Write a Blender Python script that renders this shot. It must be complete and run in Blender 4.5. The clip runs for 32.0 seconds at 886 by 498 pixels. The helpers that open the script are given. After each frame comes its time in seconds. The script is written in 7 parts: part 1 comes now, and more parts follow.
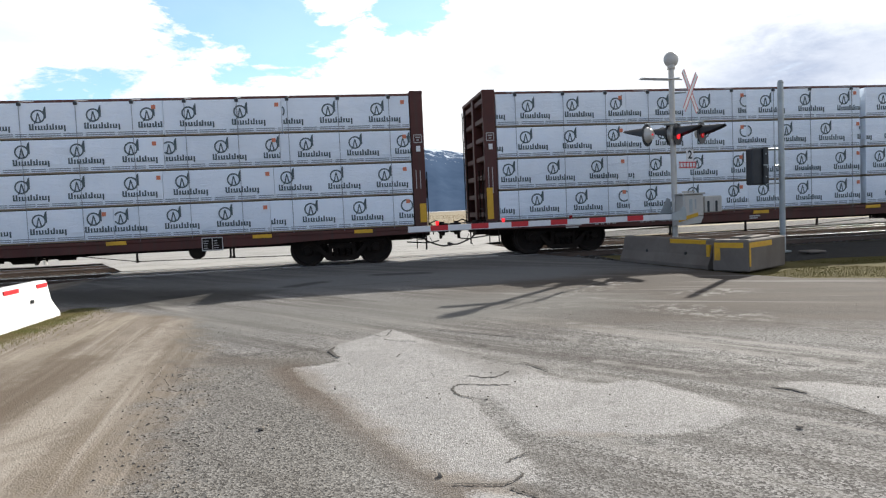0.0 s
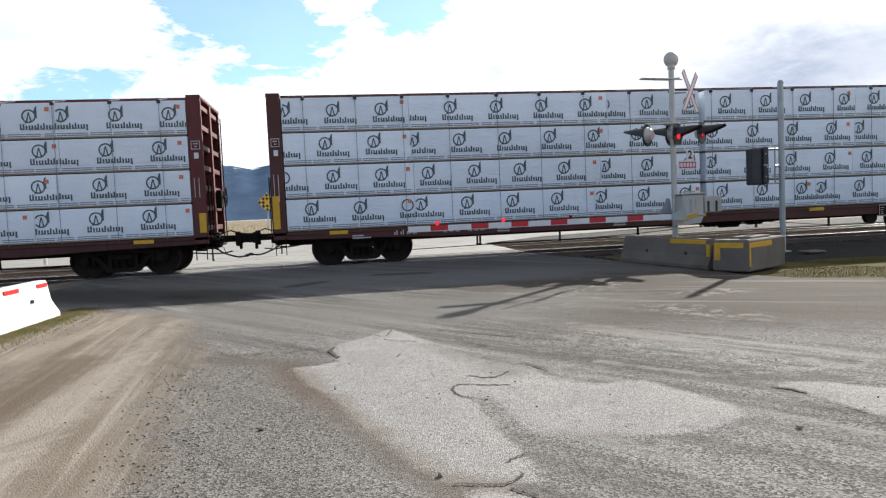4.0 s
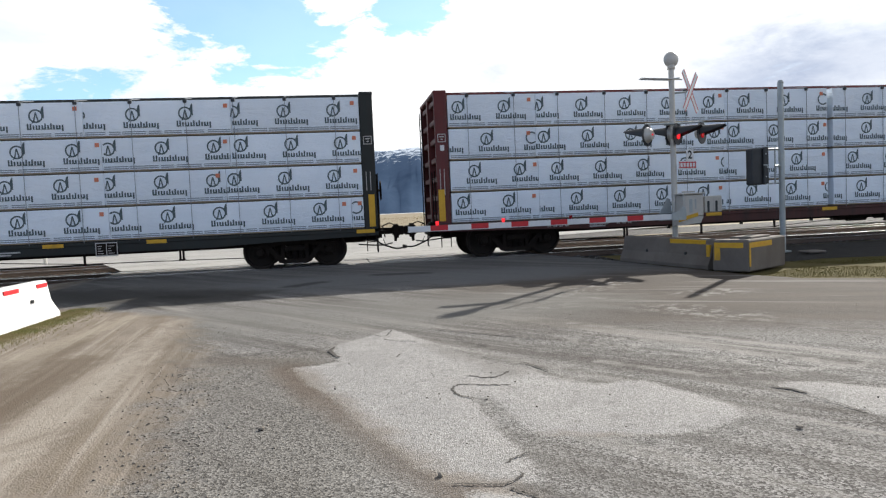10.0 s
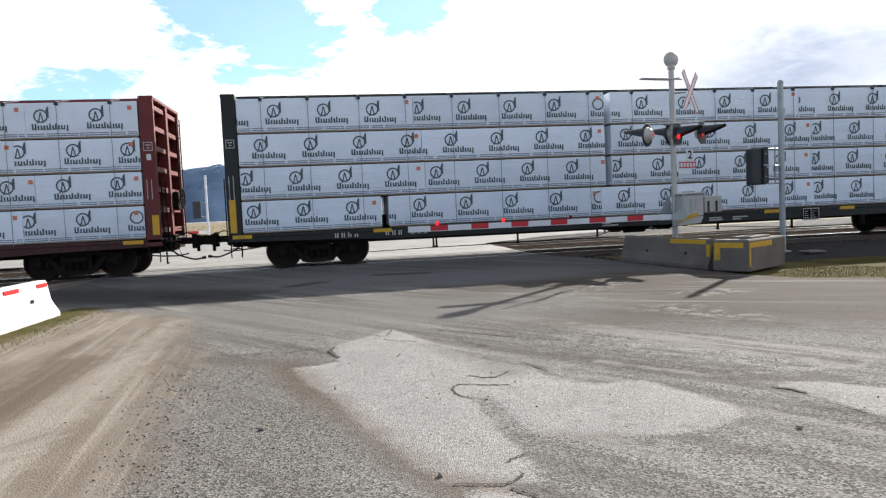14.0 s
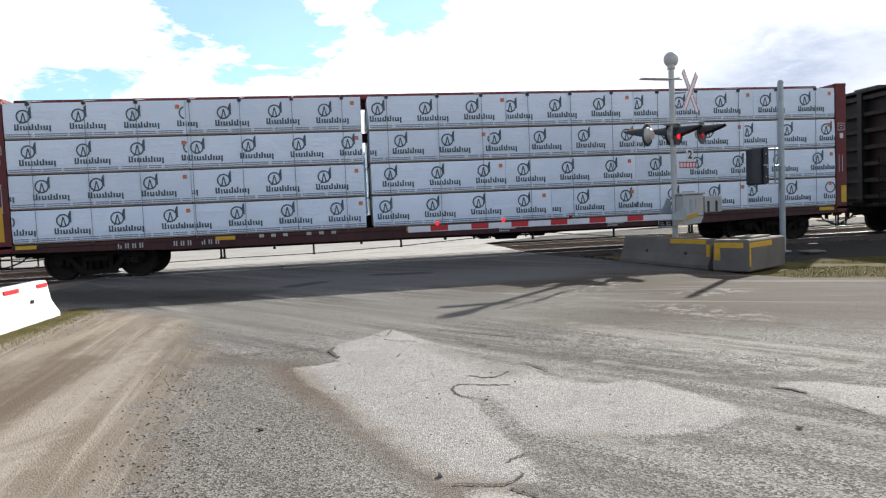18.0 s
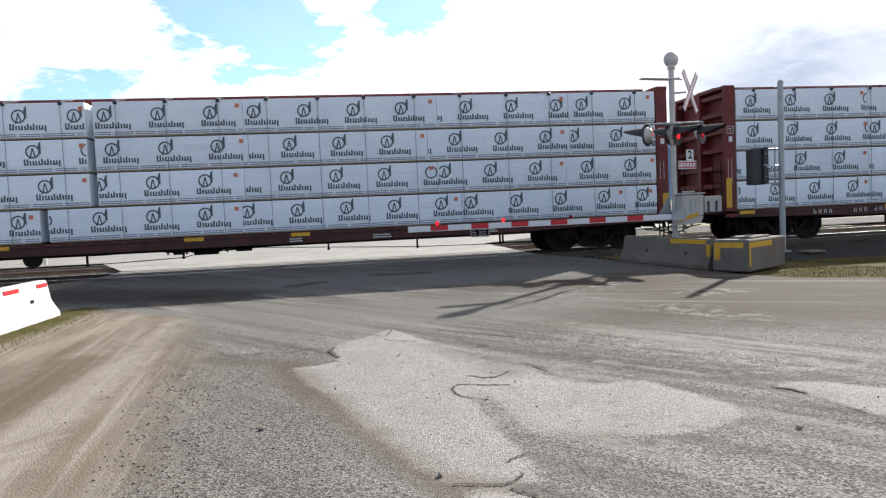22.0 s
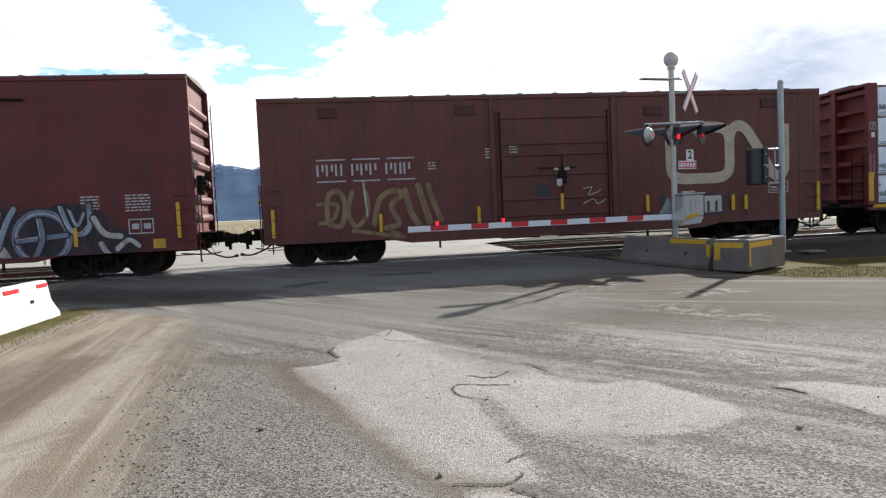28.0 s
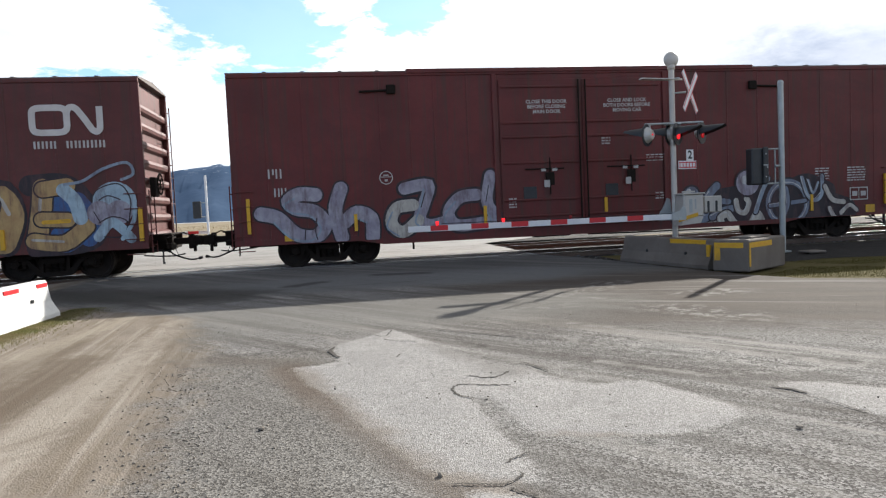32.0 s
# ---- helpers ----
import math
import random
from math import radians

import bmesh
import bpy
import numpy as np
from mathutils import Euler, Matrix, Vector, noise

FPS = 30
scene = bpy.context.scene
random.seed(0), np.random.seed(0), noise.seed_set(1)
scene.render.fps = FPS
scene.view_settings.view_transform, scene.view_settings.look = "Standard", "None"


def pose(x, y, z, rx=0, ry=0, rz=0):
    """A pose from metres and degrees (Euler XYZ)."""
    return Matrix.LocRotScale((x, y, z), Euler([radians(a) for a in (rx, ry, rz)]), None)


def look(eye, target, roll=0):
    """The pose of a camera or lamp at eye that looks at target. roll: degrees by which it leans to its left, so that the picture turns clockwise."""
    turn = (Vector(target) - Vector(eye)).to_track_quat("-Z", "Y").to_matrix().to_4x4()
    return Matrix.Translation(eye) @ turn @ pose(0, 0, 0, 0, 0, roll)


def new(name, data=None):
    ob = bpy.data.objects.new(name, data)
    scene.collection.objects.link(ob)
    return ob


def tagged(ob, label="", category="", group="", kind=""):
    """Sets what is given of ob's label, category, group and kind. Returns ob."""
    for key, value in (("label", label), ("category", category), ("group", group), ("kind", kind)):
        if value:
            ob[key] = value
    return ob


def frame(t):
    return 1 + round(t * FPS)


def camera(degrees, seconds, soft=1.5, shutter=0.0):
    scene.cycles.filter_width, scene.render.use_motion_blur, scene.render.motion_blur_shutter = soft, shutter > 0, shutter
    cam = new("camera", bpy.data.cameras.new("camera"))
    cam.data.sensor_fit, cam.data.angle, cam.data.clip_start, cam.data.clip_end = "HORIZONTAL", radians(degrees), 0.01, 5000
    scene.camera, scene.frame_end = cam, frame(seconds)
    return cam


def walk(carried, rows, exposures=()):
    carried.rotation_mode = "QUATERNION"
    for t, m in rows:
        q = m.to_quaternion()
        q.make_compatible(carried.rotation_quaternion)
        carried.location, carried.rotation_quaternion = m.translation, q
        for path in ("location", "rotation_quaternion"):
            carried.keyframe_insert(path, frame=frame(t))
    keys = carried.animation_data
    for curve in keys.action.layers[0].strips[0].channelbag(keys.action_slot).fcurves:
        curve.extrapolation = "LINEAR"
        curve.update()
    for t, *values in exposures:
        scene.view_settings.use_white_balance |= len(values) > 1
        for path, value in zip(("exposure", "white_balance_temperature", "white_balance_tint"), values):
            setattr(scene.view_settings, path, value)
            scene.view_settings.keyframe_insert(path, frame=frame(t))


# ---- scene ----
cam = camera(66.31, 32.0, soft=1.25)
EYE = (0.0, 0.0, 1.33)
YAW, PITCH, ROLL = 8.871, 3.219, 2.600
HERE = pose(*EYE) @ pose(0, 0, 0, 0, 0, -YAW) @ pose(0, 0, 0, 90 - PITCH, 0, 0) @ pose(0, 0, 0, 0, 0, -ROLL)
walk(cam, [(0.0, HERE), (32.0, HERE)], exposures=[(0.0, 0.68), (6.0, 0.66), (9.0, 0.64), (12.0, 0.69), (14.0, 0.75), (20.0, 0.76), (24.0, 0.73), (32.0, 0.75)])

# distance that the train has gone, by the second
GONE = [(0, 0.0), (2, 9.707), (4, 19.408), (6, 29.131), (8, 38.864), (10, 48.596), (12, 58.325), (14, 68.038),
        (16, 77.715), (18, 87.370), (20, 97.010), (22, 106.640), (24, 116.317), (26, 126.104), (28, 136.008), (30, 146.024), (32, 156.141)]
TRACK_Y = 19.42          # middle of the track that the train runs on
SIDE = 1.42              # half width of the cars
WHEEL_R = 0.457

# ---- light ----
SUN_DIR = Vector((1.42, 1.49, 1.0)).normalized()
sun_data = bpy.data.lights.new("sun", "SUN")
sun_data.energy, sun_data.angle, sun_data.color = 5.0, radians(0.6), (1.0, 0.965, 0.90)
sun = new("sun", sun_data)
sun.matrix_world = look((0, 0, 60), Vector((0, 0, 60)) - SUN_DIR)


def node(tree, kind, **given):
    n = tree.nodes.new(kind)
    for key, value in given.items():
        if key in n.inputs:
            n.inputs[key].default_value = value
    return n


def mixer(tree, fac, a, b, blend="MIX"):
    """Colour mix; each of fac, a, b is a socket or a value."""
    m = tree.nodes.new("ShaderNodeMix")
    m.data_type, m.blend_type = "RGBA", blend
    for slot, v in ((0, fac), (6, a), (7, b)):
        if isinstance(v, bpy.types.NodeSocket):
            tree.links.new(v, m.inputs[slot])
        elif slot == 0:
            m.inputs[slot].default_value = v
        else:
            m.inputs[slot].default_value = (*v[:3], 1)
    return m.outputs[2]


def ramp(tree, fac, stops):
    r = tree.nodes.new("ShaderNodeValToRGB")
    while len(r.color_ramp.elements) < len(stops):
        r.color_ramp.elements.new(0.5)
    for e, (p, c) in zip(r.color_ramp.elements, stops):
        e.position = p
        e.color = (c, c, c, 1) if isinstance(c, (int, float)) else (*c, 1)
    tree.links.new(fac, r.inputs[0])
    return r.outputs[0]


def noise_of(tree, vec, scale, detail=4.0, rough=0.55, distort=0.0):
    n = tree.nodes.new("ShaderNodeTexNoise")
    n.inputs["Scale"].default_value, n.inputs["Detail"].default_value = scale, detail
    n.inputs["Roughness"].default_value, n.inputs["Distortion"].default_value = rough, distort
    if vec is not None:
        tree.links.new(vec, n.inputs["Vector"])
    return n.outputs["Fac"]


def stretched(tree, vec, scale, rot=(0, 0, 0), loc=(0, 0, 0)):
    m = tree.nodes.new("ShaderNodeMapping")
    m.inputs["Scale"].default_value, m.inputs["Rotation"].default_value, m.inputs["Location"].default_value = scale, rot, loc
    tree.links.new(vec, m.inputs["Vector"])
    return m.outputs["Vector"]


def maths(tree, op, a, b=None, clamp=False):
    m = tree.nodes.new("ShaderNodeMath")
    m.operation, m.use_clamp = op, clamp
    for i, v in enumerate((a, b)):
        if v is None:
            continue
        if isinstance(v, bpy.types.NodeSocket):
            tree.links.new(v, m.inputs[i])
        else:
            m.inputs[i].default_value = v
    return m.outputs[0]


def make_world():
    world = bpy.data.worlds.new("sky")
    scene.world = world
    world.use_nodes = True
    t = world.node_tree
    t.nodes.clear()
    sky = t.nodes.new("ShaderNodeTexSky")
    sky.sky_type, sky.sun_disc = "NISHITA", False
    sky.sun_elevation = math.asin(SUN_DIR.z)
    sky.sun_rotation = math.atan2(SUN_DIR.x, SUN_DIR.y)
    sky.altitude, sky.air_density, sky.dust_density = 600, 1.0, 0.6
    coord = t.nodes.new("ShaderNodeTexCoord").outputs["Generated"]
    flat = stretched(t, coord, (1.0, 1.0, 2.6))
    big = noise_of(t, flat, 3.4, 8.0, 0.58, 0.4)
    def apart(way, size):
        """Angular distance from the rim of an opening; negative inside."""
        d = t.nodes.new("ShaderNodeVectorMath")
        d.operation = "DISTANCE"
        t.links.new(stretched(t, coord, (1.0, 1.0, 1.6)), d.inputs[0])
        d.inputs[1].default_value = (way[0], way[1], way[2] * 1.6)
        return maths(t, "SUBTRACT", d.outputs["Value"], size)

    def soft(value, low, high):
        m = t.nodes.new("ShaderNodeMapRange")
        m.interpolation_type = "SMOOTHSTEP"
        m.inputs["From Min"].default_value, m.inputs["From Max"].default_value = low, high
        t.links.new(value, m.inputs["Value"])
        return m.outputs["Result"]
    # blue openings in the cloud cover, ragged at two scales
    ragged = maths(t, "ADD", maths(t, "MULTIPLY", maths(t, "SUBTRACT", noise_of(t, flat, 9.0, 8.0, 0.62, 0.5), 0.5), 0.17),
                   maths(t, "MULTIPLY", maths(t, "SUBTRACT", noise_of(t, flat, 34.0, 6.0, 0.65, 0.3), 0.5), 0.085))
    field = None
    for way, size in OPENINGS:
        one = apart(way, size)
        field = one if field is None else maths(t, "MINIMUM", field, one)
    cover = maths(t, "MULTIPLY", ramp(t, big, [(0.28, 0.35), (0.46, 1.0)]), maths(t, "MAXIMUM", soft(maths(t, "ADD", field, ragged), -0.012, 0.020), 0.16))
    tone = ramp(t, noise_of(t, flat, 5.0, 6.0, 0.6, 0.3), [(0.34, (0.80, 0.84, 0.90)), (0.60, (1.0, 1.0, 1.0))])
    for way, size in DULL:
        veil = soft(maths(t, "ADD", apart(way, size), maths(t, "MULTIPLY", ragged, 0.8)), -0.07, 0.08)
        tone = mixer(t, veil, mixer(t, 1.0, tone, (0.64, 0.68, 0.77), "MULTIPLY"), tone)
    # clouds are bright round the sun and dull and bluish opposite to it
    turn = t.nodes.new("ShaderNodeVectorMath")
    turn.operation = "DOT_PRODUCT"
    t.links.new(coord, turn.inputs[0])
    turn.inputs[1].default_value = SUN_DIR
    glare = t.nodes.new("ShaderNodeMapRange")
    glare.inputs["From Min"].default_value, glare.inputs["From Max"].default_value = -0.30, 0.70
    t.links.new(turn.outputs["Value"], glare.inputs["Value"])
    lit = mixer(t, glare.outputs["Result"], (3.55, 4.45, 6.15), (9.0, 9.0, 8.9))
    tone = mixer(t, 1.0, tone, lit, "MULTIPLY")
    # cloud bases overhead are seen from below and duller than the bright rim of the sky
    lift = t.nodes.new("ShaderNodeSeparateXYZ")
    t.links.new(coord, lift.inputs[0])
    base = t.nodes.new("ShaderNodeMapRange")
    base.inputs["From Min"].default_value, base.inputs["From Max"].default_value = 0.32, 0.75
    base.inputs["To Min"].default_value, base.inputs["To Max"].default_value = 1.0, 0.42
    t.links.new(lift.outputs[2], base.inputs["Value"])
    tone = mixer(t, 1.0, tone, base.outputs["Result"], "MULTIPLY")
    blue = mixer(t, 1.0, sky.outputs[0], (0.92, 1.22, 1.42), "MULTIPLY")
    colour = mixer(t, cover, blue, tone)
    bg = node(t, "ShaderNodeBackground", Strength=0.095)
    t.links.new(colour, bg.inputs["Color"])
    out = t.nodes.new("ShaderNodeOutputWorld")
    t.links.new(bg.outputs[0], out.inputs["Surface"])


# openings of blue sky: the way to each and its reach
OPENINGS = [((-0.182, 0.946, 0.269), 0.035), ((-0.147, 0.95, 0.276), 0.058), ((-0.1, 0.955, 0.279), 0.078), ((-0.066, 0.966, 0.251), 0.067), ((-0.028, 0.968, 0.251), 0.041), ((-0.053, 0.973, 0.225), 0.032), ((-0.179, 0.954, 0.241), 0.025), ((0.117, 0.951, 0.285), 0.048), ((-0.343, 0.924, 0.17), 0.022), ((-0.319, 0.932, 0.172), 0.028), ((-0.289, 0.941, 0.175), 0.029), ((-0.122, 0.972, 0.199), 0.022)]
# thin grey veil in the cloud
DULL = [((0.547, 0.822, 0.157), 0.075), ((0.634, 0.758, 0.154), 0.091), ((0.238, 0.952, 0.192), 0.021)]
make_world()


# ---- materials ----
def material(name, base, other=None, rough=0.7, metal=0.0, scale=3.0, amount=0.6, streak=None, bump=0.0, bump_scale=40.0,
             dirt=None, dirt_cover=(0.5, 0.75), glow=None, space="Object", rand=0.0, spec=0.5, grime=None):
    """Two-scale procedural paint or mineral: base to other by a noise, dirt on top, fine relief."""
    m = bpy.data.materials.new(name)
    m.use_nodes = True
    t = m.node_tree
    p = t.nodes["Principled BSDF"]
    vec = t.nodes.new("ShaderNodeTexCoord").outputs[space]
    other = other or tuple(c * 0.7 for c in base)
    n1 = noise_of(t, vec, scale, 5.0, 0.6, 0.2)
    col = mixer(t, ramp(t, n1, [(0.35, 0.0), (0.68, amount)]), base, other)
    n2 = noise_of(t, vec, scale * 9.0, 3.0, 0.6)
    col = mixer(t, ramp(t, n2, [(0.35, 0.0), (0.75, 0.35)]), col, tuple(c * 0.72 for c in base))
    if streak:
        n3 = noise_of(t, stretched(t, vec, streak), 2.2, 5.0, 0.65, 0.15)
        dc = dirt or tuple(c * 0.4 for c in base)
        col = mixer(t, ramp(t, n3, [(dirt_cover[0], 0.0), (dirt_cover[1], 0.75)]), col, dc)
    elif dirt:
        n3 = noise_of(t, vec, scale * 0.5, 6.0, 0.65, 0.5)
        col = mixer(t, ramp(t, n3, [(dirt_cover[0], 0.0), (dirt_cover[1], 0.8)]), col, dirt)
    if grime:
        n4 = noise_of(t, stretched(t, vec, (0.55, 0.55, 0.9)), 1.3, 8.0, 0.7, 0.8)
        col = mixer(t, ramp(t, n4, [(0.48, 0.0), (0.68, 0.7)]), col, grime)
    if rand:
        info = t.nodes.new("ShaderNodeObjectInfo")
        k = t.nodes.new("ShaderNodeMapRange")
        k.inputs["To Min"].default_value, k.inputs["To Max"].default_value = 1 - rand, 1 + rand
        t.links.new(info.outputs["Random"], k.inputs["Value"])
        hsv = t.nodes.new("ShaderNodeHueSaturation")
        t.links.new(k.outputs["Result"], hsv.inputs["Value"])
        t.links.new(col, hsv.inputs["Color"])
        col = hsv.outputs["Color"]
    t.links.new(col, p.inputs["Base Color"])
    rr = t.nodes.new("ShaderNodeMapRange")
    rr.inputs["To Min"].default_value, rr.inputs["To Max"].default_value = max(0.02, rough - 0.12), min(1.0, rough + 0.12)
    t.links.new(n1, rr.inputs["Value"])
    t.links.new(rr.outputs["Result"], p.inputs["Roughness"])
    p.inputs["Metallic"].default_value = metal
    p.inputs["Specular IOR Level"].default_value = spec
    if bump:
        b = node(t, "ShaderNodeBump", Strength=1.0, Distance=bump)
        t.links.new(noise_of(t, vec, bump_scale, 4.0, 0.65), b.inputs["Height"])
        t.links.new(b.outputs["Normal"], p.inputs["Normal"])
    if glow:
        p.inputs["Emission Color"].default_value = (*glow[0], 1)
        p.inputs["Emission Strength"].default_value = glow[1]
    return m


def streaks(tree, vec, angle, long, wide, scale=1.0, seed=0.0):
    """Noise drawn out along a direction of the ground."""
    m = tree.nodes.new("ShaderNodeMapping")
    m.vector_type = "TEXTURE"
    m.inputs["Rotation"].default_value, m.inputs["Scale"].default_value = (0, 0, radians(angle)), (long, wide, 1.0)
    m.inputs["Location"].default_value = (seed, seed * 0.7, 0)
    tree.links.new(vec, m.inputs["Vector"])
    return noise_of(tree, m.outputs["Vector"], scale, 6.0, 0.62, 0.25)


def near_line(tree, vec, p0, p1, r0, r1, wobble, blur):
    """1 within r0 of the line p0-p1, falling to 0 at r1, with an uneven border."""
    def vm(op, a, b):
        n = tree.nodes.new("ShaderNodeVectorMath")
        n.operation = op
        for i, v in enumerate((a, b)):
            if v is None:
                continue
            if isinstance(v, bpy.types.NodeSocket):
                tree.links.new(v, n.inputs[i])
            else:
                n.inputs[i].default_value = v
        return n
    ab = (p1[0] - p0[0], p1[1] - p0[1], 0.0)
    ap = vm("SUBTRACT", vm("MULTIPLY", vec, (1, 1, 0)).outputs[0], (p0[0], p0[1], 0.0)).outputs[0]
    h = maths(tree, "DIVIDE", vm("DOT_PRODUCT", ap, ab).outputs["Value"], ab[0] ** 2 + ab[1] ** 2 + 1e-6, True)
    sc = tree.nodes.new("ShaderNodeVectorMath")
    sc.operation = "SCALE"
    sc.inputs[0].default_value = ab
    tree.links.new(h, sc.inputs["Scale"])
    d = vm("LENGTH", vm("SUBTRACT", ap, sc.outputs[0]).outputs[0], None).outputs["Value"]
    d = maths(tree, "ADD", d, maths(tree, "MULTIPLY", maths(tree, "SUBTRACT", blur, 0.5), wobble))
    m = tree.nodes.new("ShaderNodeMapRange")
    m.interpolation_type = "SMOOTHSTEP"
    m.inputs["From Min"].default_value, m.inputs["From Max"].default_value = r0, r1
    m.inputs["To Min"].default_value, m.inputs["To Max"].default_value = 1.0, 0.0
    tree.links.new(d, m.inputs["Value"])
    return m.outputs["Result"]


def chips_of(t, vec, scale):
    chips = t.nodes.new("ShaderNodeTexVoronoi")
    chips.inputs["Scale"].default_value = scale
    t.links.new(vec, chips.inputs["Vector"])
    speck = t.nodes.new("ShaderNodeSeparateColor")
    t.links.new(chips.outputs["Color"], speck.inputs[0])
    return speck.outputs[0], chips.outputs["Distance"]


def chip_seal(t, vec, dark, light, wear, grain):
    """Colour and relief of worn chip seal, and its chip by chip variation."""
    speck, dist = chips_of(t, vec, grain)
    col = mixer(t, ramp(t, speck, [(0.22, 0.0), (0.85, 1.0)]), dark, light)
    blotch = noise_of(t, vec, 1.3, 7.0, 0.65, 0.5)
    col = mixer(t, ramp(t, blotch, [(0.42, 0.0), (0.66, 0.45 * wear)]), col, tuple(c * 0.60 for c in light))
    pits = noise_of(t, vec, 7.0, 5.0, 0.72, 0.2)
    col = mixer(t, ramp(t, pits, [(0.57, 0.0), (0.70, 0.55 * wear)]), col, tuple(c * 0.55 for c in dark))
    dots = noise_of(t, vec, 34.0, 3.0, 0.7)
    col = mixer(t, ramp(t, dots, [(0.62, 0.0), (0.70, 0.6)]), col, tuple(c * 0.5 for c in dark))
    relief = maths(t, "ADD", dist, maths(t, "MULTIPLY", noise_of(t, vec, 30.0, 5.0, 0.7), 1.1))
    return col, relief, speck


def ground_cover(name, dark, light, repair=None):
    """Worn chip seal with dirt on the shoulder, a darker loose edge, wheel streaks and soil along the repair. repair: dark and light of the pale seal that lies
    on it, crumbling towards its rim."""
    m = bpy.data.materials.new(name)
    m.use_nodes = True
    t = m.node_tree
    p = t.nodes["Principled BSDF"]
    vec = t.nodes.new("ShaderNodeTexCoord").outputs["Object"]
    col, relief, speck = chip_seal(t, vec, dark, light, 1.0, 85.0)
    edge_noise = noise_of(t, vec, 1.6, 6.0, 0.62, 0.3)
    fine_noise = noise_of(t, vec, 7.0, 5.0, 0.65, 0.2)
    turn = streaks(t, vec, -59, 9.0, 0.55, 1.0, 1.7)
    col = mixer(t, ramp(t, turn, [(0.53, 0.0), (0.60, 0.72)]), col, (0.30, 0.280, 0.255))
    turn2 = streaks(t, vec, -52, 7.0, 0.42, 1.0, 6.1)
    col = mixer(t, ramp(t, turn2, [(0.48, 0.0), (0.60, 0.72)]), col, (0.072, 0.062, 0.053))
    far = streaks(t, vec, -24, 8.0, 0.60, 1.0, 3.3)
    band = near_line(t, vec, (4.6, 9.6), (14.0, 5.6), 2.0, 4.3, 1.6, edge_noise)
    col = mixer(t, maths(t, "MULTIPLY", band, 0.90), col, (0.072, 0.058, 0.048))
    col = mixer(t, maths(t, "MULTIPLY", band, ramp(t, far, [(0.42, 0.0), (0.60, 0.75)])), col, (0.105, 0.088, 0.073))
    far2 = streaks(t, vec, -30, 6.0, 0.35, 1.0, 8.4)
    col = mixer(t, maths(t, "MULTIPLY", band, ramp(t, far2, [(0.555, 0.0), (0.63, 0.7)])), col, (0.22, 0.204, 0.186))
    flecks = ramp(t, noise_of(t, stretched(t, vec, (1.0, 1.0, 1.0)), 5.5, 6.0, 0.75, 0.3), [(0.51, 0.0), (0.56, 1.0)])
    for q0, q1, r1 in (((2.07, 8.66), (2.87, 8.71), 0.5), ((3.36, 9.77), (4.59, 10.76), 0.5), ((4.93, 8.89), (5.61, 8.94), 0.45), ((4.01, 7.86), (4.37, 6.97), 0.6), ((1.81, 5.2), (1.49, 4.68), 0.3), ((3.15, 4.82), (3.93, 4.74), 0.5), ((2.45, 6.34), (3.1, 5.39), 0.5)):
        spot = near_line(t, vec, q0, q1, 0.08, r1, 0.5, fine_noise)
        col = mixer(t, maths(t, "MULTIPLY", maths(t, "MULTIPLY", spot, flecks), 0.5), col, mixer(t, speck, (0.26, 0.245, 0.225), (0.40, 0.38, 0.352)))
    # wheel lines of turning lorries
    broken = ramp(t, noise_of(t, vec, 2.6, 6.0, 0.7, 0.3), [(0.42, 0.0), (0.58, 1.0)])
    for q0, q1, r1 in (((2.57, 7.29), (4.15, 4.96), 0.1), ((2.87, 6.1), (3.98, 4.42), 0.12), ((2.13, 5.41), (3.17, 4.16), 0.08), ((1.23, 6.03), (2.08, 4.76), 0.06), ((2.59, 10.2), (3.61, 9.07), 0.15)):
        line_ = near_line(t, vec, q0, q1, 0.02, r1, 0.22, fine_noise)
        col = mixer(t, maths(t, "MULTIPLY", maths(t, "MULTIPLY", line_, broken), 0.55), col, (0.30, 0.282, 0.258))
    for q0, q1, r1 in (((2.84, 8.28), (5.13, 5.69), 0.16), ((2.95, 6.81), (4.45, 4.94), 0.12), ((2.19, 6.09), (3.58, 4.32), 0.1)):
        line_ = near_line(t, vec, q0, q1, 0.03, r1, 0.22, fine_noise)
        col = mixer(t, maths(t, "MULTIPLY", maths(t, "MULTIPLY", line_, broken), 0.5), col, (0.066, 0.056, 0.047))
    # smoother, dusty seal across the middle of the road
    dusty = near_line(t, vec, (-1.6, 9.3), (2.6, 9.1), 0.5, 2.2, 1.6, edge_noise)
    col = mixer(t, maths(t, "MULTIPLY", dusty, 0.65), col, (0.175, 0.168, 0.154))
    # darker band before the rails, painted in to deepen the train's shadow
    train_shade = near_line(t, vec, (-5.5, 14.9), (5.5, 14.9), 1.9, 3.4, 1.2, edge_noise)
    col = mixer(t, maths(t, "MULTIPLY", train_shade, 0.7), col, (0.108, 0.105, 0.102))
    # paler tone in the middle of the crossing, painted to lift the shaded road
    pale_shade = near_line(t, vec, (-0.6, 13.8), (3.6, 13.3), 0.8, 2.1, 1.3, edge_noise)
    col = mixer(t, maths(t, "MULTIPLY", pale_shade, 0.65), col, mixer(t, fine_noise, (0.12, 0.12, 0.12), (0.20, 0.20, 0.198)))
    # dark soil beside the barrier, with the deeper shade there painted in
    shade_soil = near_line(t, vec, (-6.6, 15.0), (-2.3, 12.4), 0.5, 1.7, 1.4, edge_noise)
    col = mixer(t, maths(t, "MULTIPLY", shade_soil, 0.8), col, (0.050, 0.046, 0.041))
